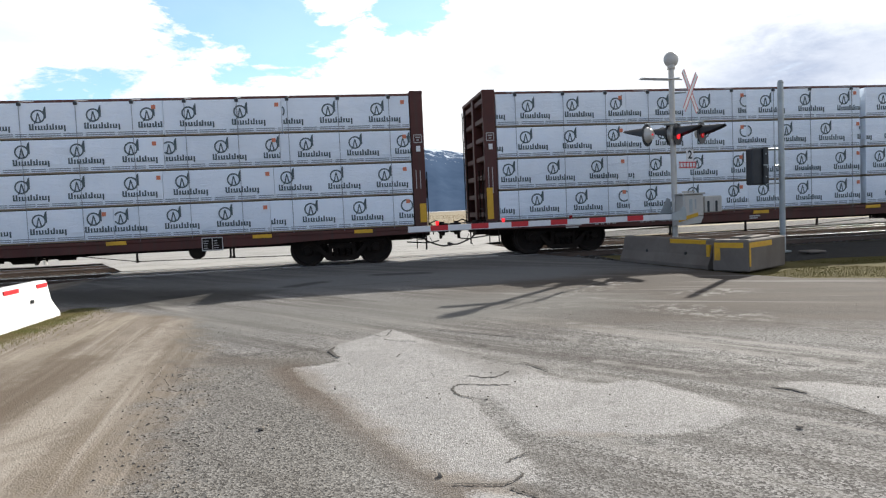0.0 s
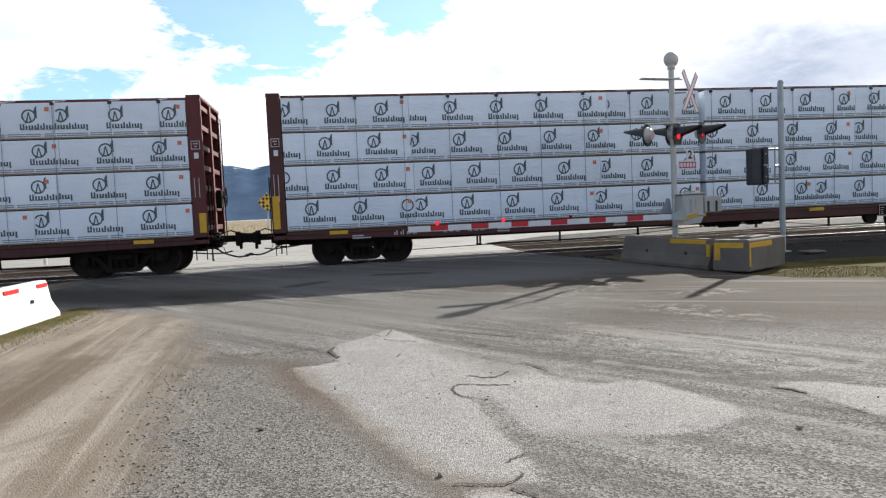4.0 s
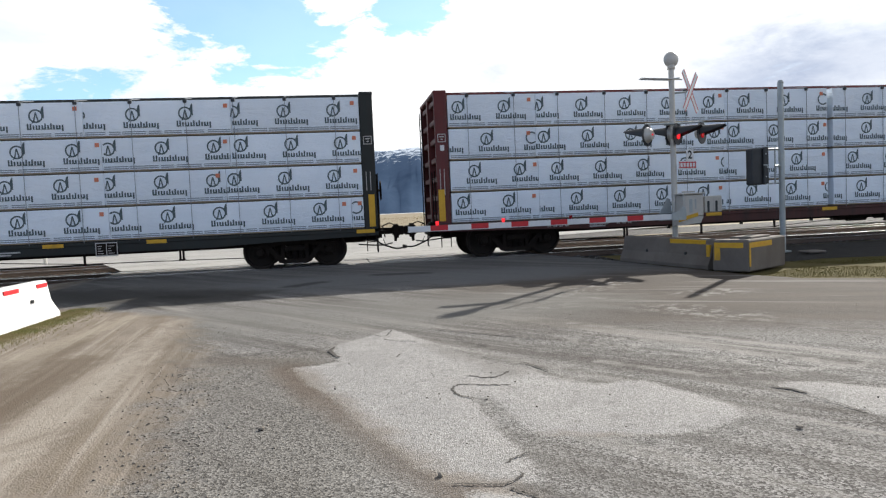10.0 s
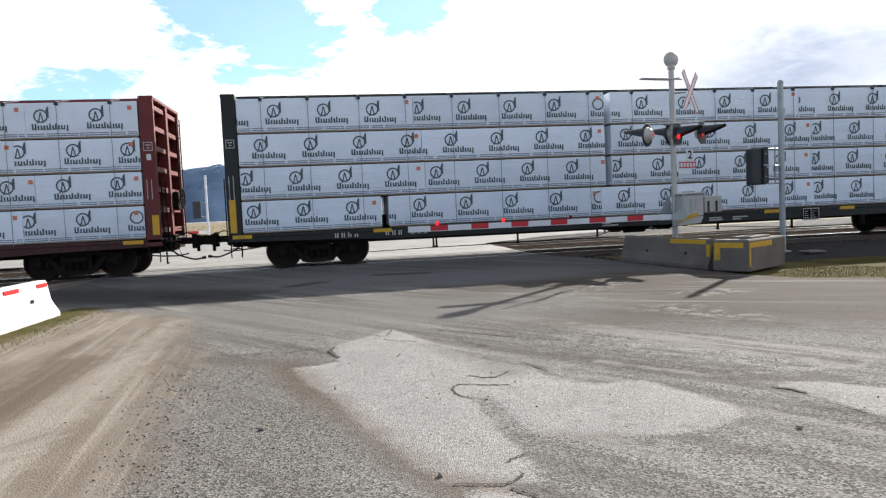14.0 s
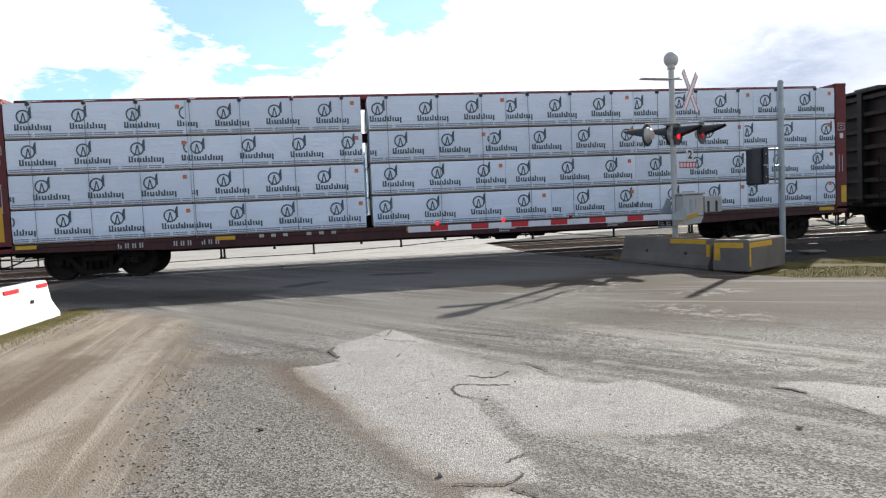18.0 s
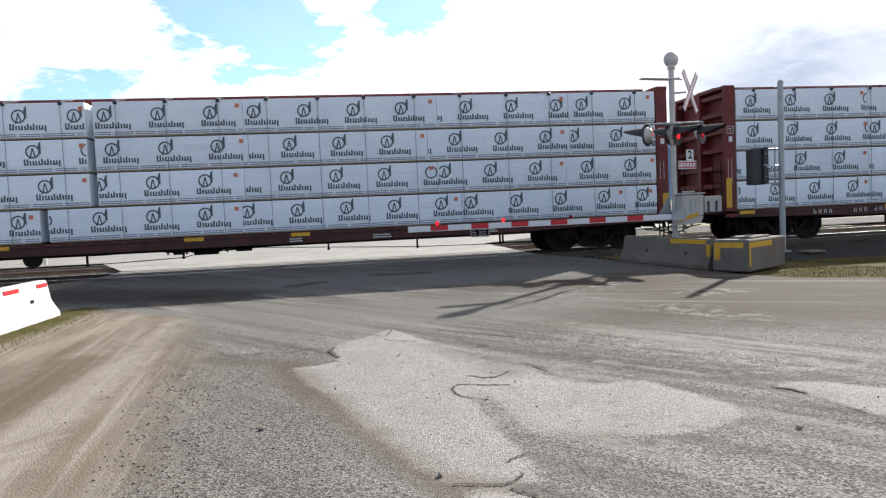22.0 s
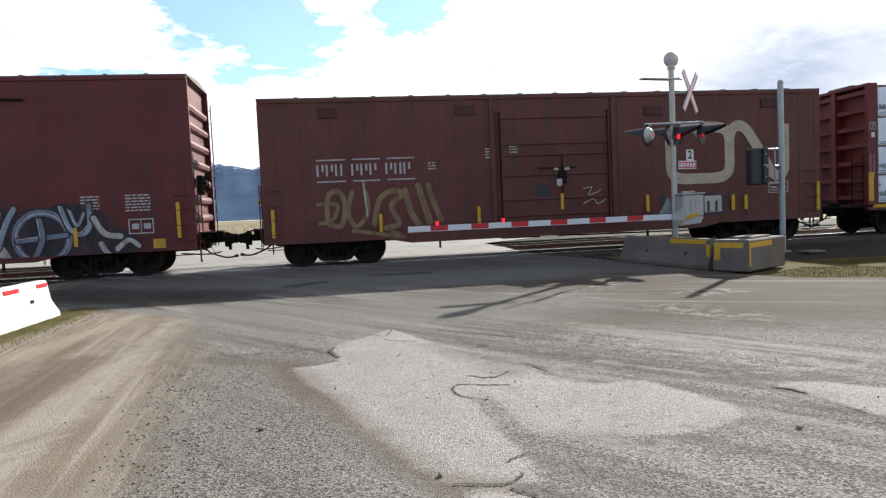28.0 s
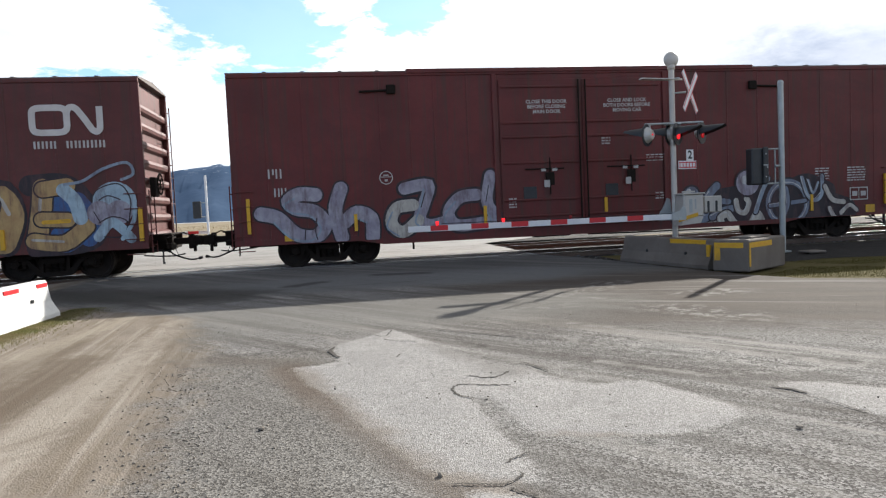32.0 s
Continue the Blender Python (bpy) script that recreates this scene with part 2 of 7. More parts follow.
    for q0, q1, r1 in (((-3.1, 12.9), (-2.5, 12.5), 0.42), ((-0.9, 13.4), (-0.4, 13.9), 0.35), ((0.9, 14.8), (1.8, 14.6), 0.4)):
        blot = near_line(t, vec, q0, q1, 0.05, r1, 0.5, fine_noise)
        col = mixer(t, maths(t, "MULTIPLY", blot, 0.7), col, (0.042, 0.039, 0.036))
    # darker loose stone between the shoulder and the repair
    loose = near_line(t, vec, (-0.30, 1.5), (-0.72, 6.2), 0.35, 0.95, 0.7, edge_noise)
    stone = mixer(t, speck, (0.058, 0.053, 0.048), (0.270, 0.252, 0.228))
    col = mixer(t, maths(t, "MULTIPLY", loose, 0.85), col, stone)
    soil = near_line(t, vec, (-0.50, 6.05), (0.64, 2.9), 0.06, 0.30, 0.25, edge_noise)
    col = mixer(t, maths(t, "MULTIPLY", soil, 0.75), col, (0.132, 0.101, 0.078))
    soil2 = near_line(t, vec, (-1.3, 6.75), (-0.45, 6.25), 0.02, 0.38, 0.4, edge_noise)
    col = mixer(t, maths(t, "MULTIPLY", soil2, 0.6), col, (0.115, 0.096, 0.078))
    # seal worn pale around the repairs
    for q0, q1, r0, r1, share in (((0.45, 6.9), (0.55, 3.6), 0.42, 0.85, 0.55), ((1.3, 5.0), (2.1, 4.1), 0.40, 0.95, 0.55), ((1.0, 6.3), (1.7, 5.2), 0.15, 0.7, 0.45), ((3.0, 4.2), (4.4, 2.9), 0.1, 0.6, 0.45), ((1.11, 3.23), (1.39, 2.93), 0.25, 0.9, 0.40), ((1.86, 3.26), (2.3, 2.97), 0.1, 0.6, 0.3)):
        halo = near_line(t, vec, q0, q1, r0, r1, 0.75, fine_noise)
        col = mixer(t, maths(t, "MULTIPLY", halo, share * 0.4), col, mixer(t, speck, (0.18, 0.170, 0.156), (0.37, 0.353, 0.330)))
    # dirt shoulder, west of a curved line
    sep = t.nodes.new("ShaderNodeSeparateXYZ")
    t.links.new(vec, sep.inputs[0])
    line = ramp(t, maths(t, "DIVIDE", sep.outputs[1], 20.0, True), [(0.0, 5.2 / 6), (0.17, 5.02 / 6), (0.25, 4.80 / 6), (0.32, 4.72 / 6), (0.385, 4.55 / 6), (0.50, 3.95 / 6), (0.58, 2.0 / 6), (0.66, 0.0)])
    side = maths(t, "SUBTRACT", maths(t, "MULTIPLY", line, 6.0), maths(t, "ADD", sep.outputs[0], 6.0))
    side = maths(t, "ADD", side, maths(t, "MULTIPLY", maths(t, "SUBTRACT", edge_noise, 0.5), 1.1))
    side = maths(t, "ADD", side, maths(t, "MULTIPLY", maths(t, "SUBTRACT", fine_noise, 0.5), 0.7))
    mask = t.nodes.new("ShaderNodeMapRange")
    mask.interpolation_type = "SMOOTHSTEP"
    mask.inputs["From Min"].default_value, mask.inputs["From Max"].default_value = -0.22, 0.38
    t.links.new(side, mask.inputs["Value"])
    earth = mixer(t, ramp(t, noise_of(t, vec, 2.2, 6.0, 0.65, 0.4), [(0.35, 0.0), (0.65, 1.0)]), (0.262, 0.222, 0.180), (0.203, 0.170, 0.137))
    # wheel tracks along the road, pale dust and damp brown soil by turns
    for turn_, long, wide, seed, lo, hi, share, tint in ((95, 7.0, 0.30, 2.2, 0.47, 0.60, 0.75, (0.345, 0.303, 0.253)), (93, 5.0, 0.42, 7.7, 0.48, 0.62, 0.75, (0.150, 0.118, 0.088)),
                                                         (97, 4.0, 0.12, 4.1, 0.52, 0.62, 0.60, (0.185, 0.148, 0.110)), (94, 4.5, 0.10, 9.3, 0.54, 0.64, 0.55, (0.365, 0.325, 0.274))):
        rut = streaks(t, vec, turn_, long, wide, 1.0, seed)
        earth = mixer(t, ramp(t, rut, [(lo, 0.0), (hi, share)]), earth, tint)
    for q0, q1, r0, r1, share, tint in (((-2.45, 4.2), (-2.62, 7.2), 0.10, 0.42, 0.75, (0.135, 0.104, 0.076)), ((-2.95, 6.0), (-3.1, 8.4), 0.05, 0.36, 0.60, (0.150, 0.118, 0.088)),
                                        ((-1.98, 3.6), (-2.12, 9.6), 0.05, 0.30, 0.65, (0.350, 0.308, 0.258)), ((-3.35, 7.4), (-3.0, 10.4), 0.04, 0.30, 0.5, (0.36, 0.315, 0.25)),
                                        ((-1.55, 6.9), (-1.75, 9.6), 0.04, 0.26, 0.5, (0.17, 0.145, 0.115))):
        rut = near_line(t, vec, q0, q1, r0, r1, 0.55, fine_noise)
        earth = mixer(t, maths(t, "MULTIPLY", rut, share), earth, tint)
    stain = noise_of(t, stretched(t, vec, (1.0, 0.45, 1.0)), 0.9, 7.0, 0.7, 0.6)
    earth = mixer(t, ramp(t, stain, [(0.50, 0.0), (0.62, 0.55)]), earth, (0.150, 0.120, 0.092))
    grit = ramp(t, noise_of(t, vec, 26.0, 4.0, 0.75), [(0.55, 0.0), (0.68, 0.7)])
    earth = mixer(t, grit, earth, (0.12, 0.104, 0.084))
    moss = near_line(t, vec, (-4.22, 11.2), (-4.30, 6.5), 0.12, 0.50, 0.6, edge_noise)
    earth = mixer(t, maths(t, "MULTIPLY", moss, 0.85), earth, (0.135, 0.128, 0.058))
    col = mixer(t, mask.outputs["Result"], col, earth)
    if repair:
        pale, relief, chip = chip_seal(t, vec, repair[0], repair[1], 1.0, 115.0)
        wob = noise_of(t, vec, 3.0, 6.0, 0.65, 0.3)
        for q0, q1, r1 in (((-0.48, 6.0), (0.34, 3.3), 0.26), ((0.34, 3.3), (0.85, 3.0), 0.14), ((1.05, 3.75), (2.0, 3.42), 0.12), ((-0.05, 7.1), (-0.40, 6.2), 0.10)):
            rim = near_line(t, vec, q0, q1, 0.01, r1, 0.32, wob)
            pale = mixer(t, maths(t, "MULTIPLY", rim, 0.7), pale, (0.215, 0.180, 0.145))
        worn = near_line(t, vec, (0.95, 6.6), (1.35, 5.3), 0.02, 0.30, 0.5, wob)
        pale = mixer(t, maths(t, "MULTIPLY", worn, 0.55), pale, (0.150, 0.140, 0.126))
        reach = t.nodes.new("ShaderNodeAttribute")
        reach.attribute_name = "rim"
        inside = maths(t, "ADD", reach.outputs["Fac"], maths(t, "MULTIPLY", maths(t, "SUBTRACT", noise_of(t, vec, 6.0, 6.0, 0.65, 0.3), 0.5), 0.11))
        inside = maths(t, "ADD", inside, maths(t, "MULTIPLY", maths(t, "SUBTRACT", noise_of(t, vec, 30.0, 4.0, 0.7), 0.5), 0.08))
        inside = maths(t, "ADD", inside, maths(t, "MULTIPLY", maths(t, "SUBTRACT", chip, 0.5), 0.055))
        lies = t.nodes.new("ShaderNodeMapRange")
        lies.inputs["From Min"].default_value, lies.inputs["From Max"].default_value = -0.02, 0.03
        t.links.new(inside, lies.inputs["Value"])
        thin = noise_of(t, vec, 2.4, 7.0, 0.7, 0.5)
        share = maths(t, "MULTIPLY", lies.outputs["Result"], ramp(t, thin, [(0.30, 1.0), (0.72, 0.80)]))
        col = mixer(t, share, col, pale)
    t.links.new(col, p.inputs["Base Color"])
    p.inputs["Roughness"].default_value = 0.9
    p.inputs["Specular IOR Level"].default_value = 0.06
    b = node(t, "ShaderNodeBump", Strength=0.7, Distance=0.0045)
    t.links.new(relief, b.inputs["Height"])
    t.links.new(b.outputs["Normal"], p.inputs["Normal"])
    return m


M = {}
ROAD_TONES = ((0.072, 0.065, 0.059), (0.320, 0.305, 0.288))
M["road"] = ground_cover("worn_chip_seal", *ROAD_TONES)
M["patch"] = ground_cover("pale_patch_seal", *ROAD_TONES, ((0.245, 0.232, 0.218), (0.440, 0.421, 0.400)))
M["crack"] = material("crack_dirt", (0.085, 0.076, 0.067), rough=0.95, scale=8, bump=0.004, spec=0.2)
M["field"] = material("dry_grass_plain", (0.285, 0.235, 0.155), (0.195, 0.16, 0.105), 0.95, scale=0.02, amount=0.9, bump=0.05, bump_scale=2.0,
                      dirt=(0.34, 0.28, 0.19), dirt_cover=(0.42, 0.7), spec=0.1)
M["far_gravel"] = material("bright_gravel_yard", (0.36, 0.347, 0.325), (0.27, 0.258, 0.24), 0.95, scale=0.5, amount=0.7, bump=0.015, bump_scale=30,
                           streak=(0.25, 1.6, 1.0), dirt=(0.16, 0.152, 0.142), dirt_cover=(0.52, 0.68), spec=0.2)
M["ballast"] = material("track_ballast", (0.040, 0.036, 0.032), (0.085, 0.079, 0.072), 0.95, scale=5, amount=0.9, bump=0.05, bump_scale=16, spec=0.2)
M["stone"] = material("ballast_stone", (0.20, 0.19, 0.18), (0.10, 0.094, 0.088), 0.9, scale=4, amount=0.9, spec=0.3)
M["pebble"] = material("pebble", (0.27, 0.238, 0.198), (0.15, 0.128, 0.108), 0.9, scale=2, amount=0.9, spec=0.3)
M["tie"] = material("creosoted_tie", (0.060, 0.048, 0.038), (0.11, 0.09, 0.075), 0.9, scale=3, streak=(0.4, 6, 6), bump=0.01, bump_scale=30)
M["rail"] = material("rail_steel", (0.13, 0.085, 0.06), (0.09, 0.06, 0.045), 0.7, scale=4, bump=0.002)
M["rail_top"] = material("polished_railhead", (0.72, 0.72, 0.72), (0.6, 0.6, 0.6), 0.22, 1.0, scale=2)
M["panel"] = material("crossing_panel", (0.30, 0.29, 0.27), (0.20, 0.19, 0.18), 0.9, scale=1.2, bump=0.008, bump_scale=40)
M["concrete"] = material("barrier_concrete", (0.200, 0.172, 0.146), (0.150, 0.128, 0.106), 0.9, scale=2.2, amount=0.8, bump=0.006, bump_scale=35,
                         dirt=(0.12, 0.098, 0.078), dirt_cover=(0.52, 0.75), spec=0.25)
M["white_barrier"] = material("whitewashed_concrete", (0.80, 0.79, 0.76), (0.70, 0.69, 0.66), 0.85, scale=2.5, amount=0.6, bump=0.004,
                              bump_scale=35, streak=(3, 3, 0.5), dirt=(0.42, 0.40, 0.37), dirt_cover=(0.62, 0.85), spec=0.25)
M["yellow"] = material("yellow_paint", (0.75, 0.42, 0.02), (0.60, 0.32, 0.02), 0.5, scale=6, amount=0.7, dirt=(0.25, 0.16, 0.04), dirt_cover=(0.58, 0.8))
M["red"] = material("red_sheeting", (0.62, 0.025, 0.03), (0.5, 0.02, 0.025), 0.4, scale=5, amount=0.5)
M["white"] = material("white_sheeting", (0.80, 0.80, 0.80), (0.68, 0.68, 0.68), 0.45, scale=4, amount=0.6)
M["galv"] = material("galvanised_steel", (0.43, 0.46, 0.46), (0.33, 0.36, 0.36), 0.48, 0.55, scale=5, amount=0.8, streak=(4, 4, 0.4),
                     dirt=(0.28, 0.28, 0.27), dirt_cover=(0.55, 0.8))
M["alu"] = material("painted_aluminium", (0.60, 0.57, 0.52), (0.46, 0.44, 0.40), 0.45, 0.2, scale=5, amount=0.7)
M["cabinet"] = material("gate_cabinet_grey", (0.56, 0.53, 0.48), (0.46, 0.43, 0.38), 0.5, 0.1, scale=4, amount=0.6,
                        streak=(5, 5, 0.5), dirt=(0.30, 0.28, 0.24), dirt_cover=(0.6, 0.85))
M["black"] = material("black_enamel", (0.018, 0.020, 0.022), (0.035, 0.037, 0.04), 0.42, scale=5, amount=0.7)
M["lens"] = material("red_lens", (0.30, 0.008, 0.012), (0.22, 0.006, 0.01), 0.15, scale=20)
M["lens_lit"] = material("lit_red_lens", (0.8, 0.03, 0.03), (0.7, 0.02, 0.02), 0.2, scale=20, glow=((1.0, 0.02, 0.03), 0.7))
M["lens_dim"] = material("fading_red_lens", (0.5, 0.015, 0.02), (0.4, 0.012, 0.015), 0.2, scale=20, glow=((1.0, 0.02, 0.03), 0.16))
M["under"] = material("grimy_steel", (0.014, 0.011, 0.009), (0.026, 0.018, 0.013), 0.85, 0.0, scale=4, amount=0.9, bump=0.003, bump_scale=30, spec=0.15)
M["wheel"] = material("wheel_steel", (0.020, 0.015, 0.012), (0.036, 0.026, 0.019), 0.75, 0.1, scale=6, amount=0.9, spec=0.2)
M["rubber"] = material("hose_rubber", (0.015, 0.015, 0.016), rough=0.7, scale=8)
M["print"] = material("dark_green_print", (0.072, 0.104, 0.112), (0.115, 0.150, 0.158), 0.5, scale=9, amount=0.8)
M["fine_print"] = material("grey_print", (0.24, 0.28, 0.31), (0.34, 0.38, 0.41), 0.5, scale=9)
M["tag"] = material("orange_tag", (0.74, 0.24, 0.13), (0.62, 0.18, 0.09), 0.6, scale=9)
M["lumber"] = material("raw_lumber", (0.36, 0.28, 0.185), (0.26, 0.20, 0.13), 0.8, scale=2, streak=(0.3, 8, 8), dirt_cover=(0.5, 0.8))
M["strap"] = material("tie_down_cable", (0.26, 0.28, 0.30), (0.36, 0.37, 0.38), 0.5, 0.4, scale=9)
M["stencil"] = material("worn_stencil_white", (0.55, 0.53, 0.50), (0.40, 0.37, 0.35), 0.7, scale=6, amount=0.9)


def wrap_material():
    """Thin white lumber wrap, creased and lightly glossy."""
    m = bpy.data.materials.new("lumber_wrap")
    m.use_nodes = True
    t = m.node_tree
    p = t.nodes["Principled BSDF"]
    coord = t.nodes.new("ShaderNodeTexCoord")
    info = t.nodes.new("ShaderNodeObjectInfo")
    shift = t.nodes.new("ShaderNodeVectorMath")
    shift.operation = "MULTIPLY_ADD"
    t.links.new(info.outputs["Random"], shift.inputs[0])
    shift.inputs[1].default_value = (31.0, 17.0, 23.0)
    t.links.new(coord.outputs["Object"], shift.inputs[2])
    vec = shift.outputs[0]
    n1 = noise_of(t, vec, 1.1, 5.0, 0.6, 0.3)
    col = mixer(t, ramp(t, n1, [(0.35, 0.0), (0.7, 1.0)]), (0.88, 0.93, 0.98), (0.80, 0.86, 0.92))
    k = t.nodes.new("ShaderNodeMapRange")
    k.inputs["To Min"].default_value, k.inputs["To Max"].default_value = 0.93, 1.06
    t.links.new(info.outputs["Random"], k.inputs["Value"])
    hsv = t.nodes.new("ShaderNodeHueSaturation")
    t.links.new(k.outputs["Result"], hsv.inputs["Value"])
    t.links.new(col, hsv.inputs["Color"])
    dusty = noise_of(t, stretched(t, vec, (1.0, 1.0, 3.0)), 3.0, 6.0, 0.7)
    t.links.new(mixer(t, ramp(t, dusty, [(0.60, 0.0), (0.85, 0.2)]), hsv.outputs["Color"], (0.45, 0.44, 0.42)), p.inputs["Base Color"])
    p.inputs["Roughness"].default_value = 0.42
    b = node(t, "ShaderNodeBump", Strength=0.85, Distance=0.024)
    creases = noise_of(t, stretched(t, vec, (1.0, 1.0, 2.8), (0, radians(24), 0)), 3.2, 5.0, 0.62, 1.1)
    t.links.new(creases, b.inputs["Height"])
    t.links.new(b.outputs["Normal"], p.inputs["Normal"])
    return m


M["wrap"] = wrap_material()


def car_paint(name, base, rust=(0.055, 0.030, 0.020), rough=0.6):
    return material(name, base, tuple(c * 0.70 for c in base), rough, scale=0.8, amount=0.9, streak=(2.6, 2.6, 0.14), dirt=rust,
                    dirt_cover=(0.46, 0.70), bump=0.003, bump_scale=14, grime=tuple(0.55 * c + 0.004 for c in base))


PAINT = {"sill_red": car_paint("grimy_shaded_red_paint", (0.080, 0.017, 0.012), (0.021, 0.012, 0.008)), "brown": car_paint("oxide_brown_paint", (0.100, 0.023, 0.014)), "maroon": car_paint("maroon_paint", (0.150, 0.021, 0.019)),
         "green": car_paint("faded_dark_green_paint", (0.015, 0.018, 0.014), (0.023, 0.017, 0.012)),
         "red": car_paint("bright_oxide_red_paint", (0.200, 0.022, 0.019)), "box_brown": car_paint("dusty_brown_paint", (0.156, 0.039, 0.025)),
         "box_red": car_paint("boxcar_red_paint", (0.148, 0.0195, 0.0165)), "box_plum": car_paint("faded_plum_paint", (0.131, 0.027, 0.023))}


# ---- building helpers ----
def box(bm, x0, x1, y0, y1, z0, z1):
    v = [bm.verts.new((x, y, z)) for z in (z0, z1) for y in (y0, y1) for x in (x0, x1)]
    for f in ((0, 2, 3, 1), (4, 5, 7, 6), (0, 1, 5, 4), (2, 6, 7, 3), (0, 4, 6, 2), (1, 3, 7, 5)):
        bm.faces.new([v[i] for i in f])
    return v


def slab(bm, x0, x1, y0, y1, z0, z1, b=0.01):
    """A box with chamfered edges."""
    got = box(bm, x0, x1, y0, y1, z0, z1)
    edges = list({e for v in got for e in v.link_edges})
    bmesh.ops.bevel(bm, geom=edges, offset=b, segments=1, affect="EDGES")


def rod(bm, a, b, r, seg=8, r2=None):
    a, b = Vector(a), Vector(b)
    d = b - a
    m = Matrix.Translation((a + b) / 2) @ d.to_track_quat("Z", "Y").to_matrix().to_4x4()
    bmesh.ops.create_cone(bm, cap_ends=True, segments=seg, radius1=r, radius2=r if r2 is None else r2, depth=d.length, matrix=m)


def bent(bm, points, r, seg=6):
    for a, b in zip(points, points[1:]):
        rod(bm, a, b, r, seg)


def tube(bm, points, r, seg=6):
    """One unbroken round bar through the points."""
    pts = [Vector(p) for p in points]
    rings_ = []
    for i, p in enumerate(pts):
        q = (pts[min(i + 1, len(pts) - 1)] - pts[max(i - 1, 0)]).to_track_quat("Z", "Y")
        rings_.append([bm.verts.new(p + q @ Vector((r * math.cos(2 * math.pi * k / seg), r * math.sin(2 * math.pi * k / seg), 0))) for k in range(seg)])
    for r0, r1 in zip(rings_, rings_[1:]):
        for k in range(seg):
            bm.faces.new((r0[k], r0[(k + 1) % seg], r1[(k + 1) % seg], r1[k]))
    bm.faces.new(rings_[0])
    bm.faces.new(rings_[-1][::-1])


def prism(bm, outline, y0, y1):
    """Outline in x, z pushed from y0 to y1."""
    a = [bm.verts.new((x, y0, z)) for x, z in outline]
    b = [bm.verts.new((x, y1, z)) for x, z in outline]
    n = len(a)
    bm.faces.new(a)
    bm.faces.new(b[::-1])
    for i in range(n):
        bm.faces.new((a[i], b[i], b[(i + 1) % n], a[(i + 1) % n]))


def sheet(bm, outline, z):
    return bm.faces.new([bm.verts.new((x, y, z)) for x, y in outline])


def smooth_path(points, steps=5):
    """Rounded polyline through the points."""
    out, n = [], len(points)
    for i in range(n - 1):
        p0, p1, p2, p3 = (Vector(points[max(0, min(n - 1, i + k))]) for k in (-1, 0, 1, 2))
        for s in range(steps):
            u = s / steps
            out.append(0.5 * ((2 * p1) + (p2 - p0) * u + (2 * p0 - 5 * p1 + 4 * p2 - p3) * u * u + (3 * p1 - p0 - 3 * p2 + p3) * u ** 3))
    return out + [Vector(points[-1])]


def ribbon(bm, points, width, y, round_ends=True, taper=0.0):
    """A flat painted stroke in the x, z plane that faces -y, one unbroken strip."""
    pts = [Vector(p) for p in points]
    n = len(pts)
    rows = []
    for i, p in enumerate(pts):
        d0 = pts[i] - pts[max(i - 1, 0)]
        d1 = pts[min(i + 1, n - 1)] - pts[i]
        d = (d0.normalized() if d0.length else Vector((0, 0))) + (d1.normalized() if d1.length else Vector((0, 0)))
        mitre = 1.0 if i in (0, n - 1) else 1 / max(0.72, d.length / 2)
        d = d.normalized() if d.length else Vector((1, 0))
        rows.append((p, d, width / 2 * (1 - taper * i / max(1, n - 1)) * mitre))
    if round_ends:
        (p, d, w), (q, e, v) = rows[0], rows[-1]
        rows = [(p - d * w * math.sin(k), d, w * max(0.08, math.cos(k))) for k in (1.5, 1.1, 0.7, 0.35)] + rows + [(q + e * v * math.sin(k), e, v * max(0.08, math.cos(k))) for k in (0.35, 0.7, 1.1, 1.5)]
    line = []
    for i, (p, d, w) in enumerate(rows):
        yy = y - 0.00001 * i
        line.append((bm.verts.new((p.x - d.y * w, yy, p.y + d.x * w)), bm.verts.new((p.x + d.y * w, yy, p.y - d.x * w))))
    for (a, b), (c, d) in zip(line, line[1:]):
        bm.faces.new((a, b, d, c))


def disc(bm, x, z, r, y, seg=14, squash=1.0):
    bm.faces.new([bm.verts.new((x + r * math.cos(2 * math.pi * k / seg), y, z + squash * r * math.sin(2 * math.pi * k / seg))) for k in range(seg)])


def ring(bm, x, z, r0, r1, y, seg=18):
    a = [bm.verts.new((x + r0 * math.cos(2 * math.pi * k / seg), y, z + r0 * math.sin(2 * math.pi * k / seg))) for k in range(seg)]
    b = [bm.verts.new((x + r1 * math.cos(2 * math.pi * k / seg), y, z + r1 * math.sin(2 * math.pi * k / seg))) for k in range(seg)]
    for k in range(seg):
        bm.faces.new((a[k], a[(k + 1) % seg], b[(k + 1) % seg], b[k]))


def plate(bm, x0, x1, z0, z1, y):
    bm.faces.new([bm.verts.new(c) for c in ((x0, y, z0), (x1, y, z0), (x1, y, z1), (x0, y, z1))])


def meshed(name, bm, mat, shade=False):
    bmesh.ops.recalc_face_normals(bm, faces=bm.faces)
    me = bpy.data.meshes.new(name)
    bm.to_mesh(me)
    bm.free()
    for m in (mat if isinstance(mat, (list, tuple)) else [mat]):
        me.materials.append(m)
    if shade:
        me.shade_smooth()
    return me


def part(name, bm, mat, parent, label="", at=None, shade=False):
    ob = new(name, meshed(name, bm, mat, shade) if isinstance(bm, bmesh.types.BMesh) else bm)
    ob.parent = parent
    if at is not None:
        ob.matrix_basis = at
    if label:
        ob["label"] = label
    return ob


def thing(name, label, category, group="", at=None):
    ob = new(name)
    ob.empty_display_size = 0.2
    if at is not None:
        ob.matrix_basis = at
    return tagged(ob, label, category, group)


def structure(name, bm, mat, label, shade=False):
    ob = new(name, meshed(name, bm, mat, shade))
    return tagged(ob, label, name.split("_")[0], kind="structure")


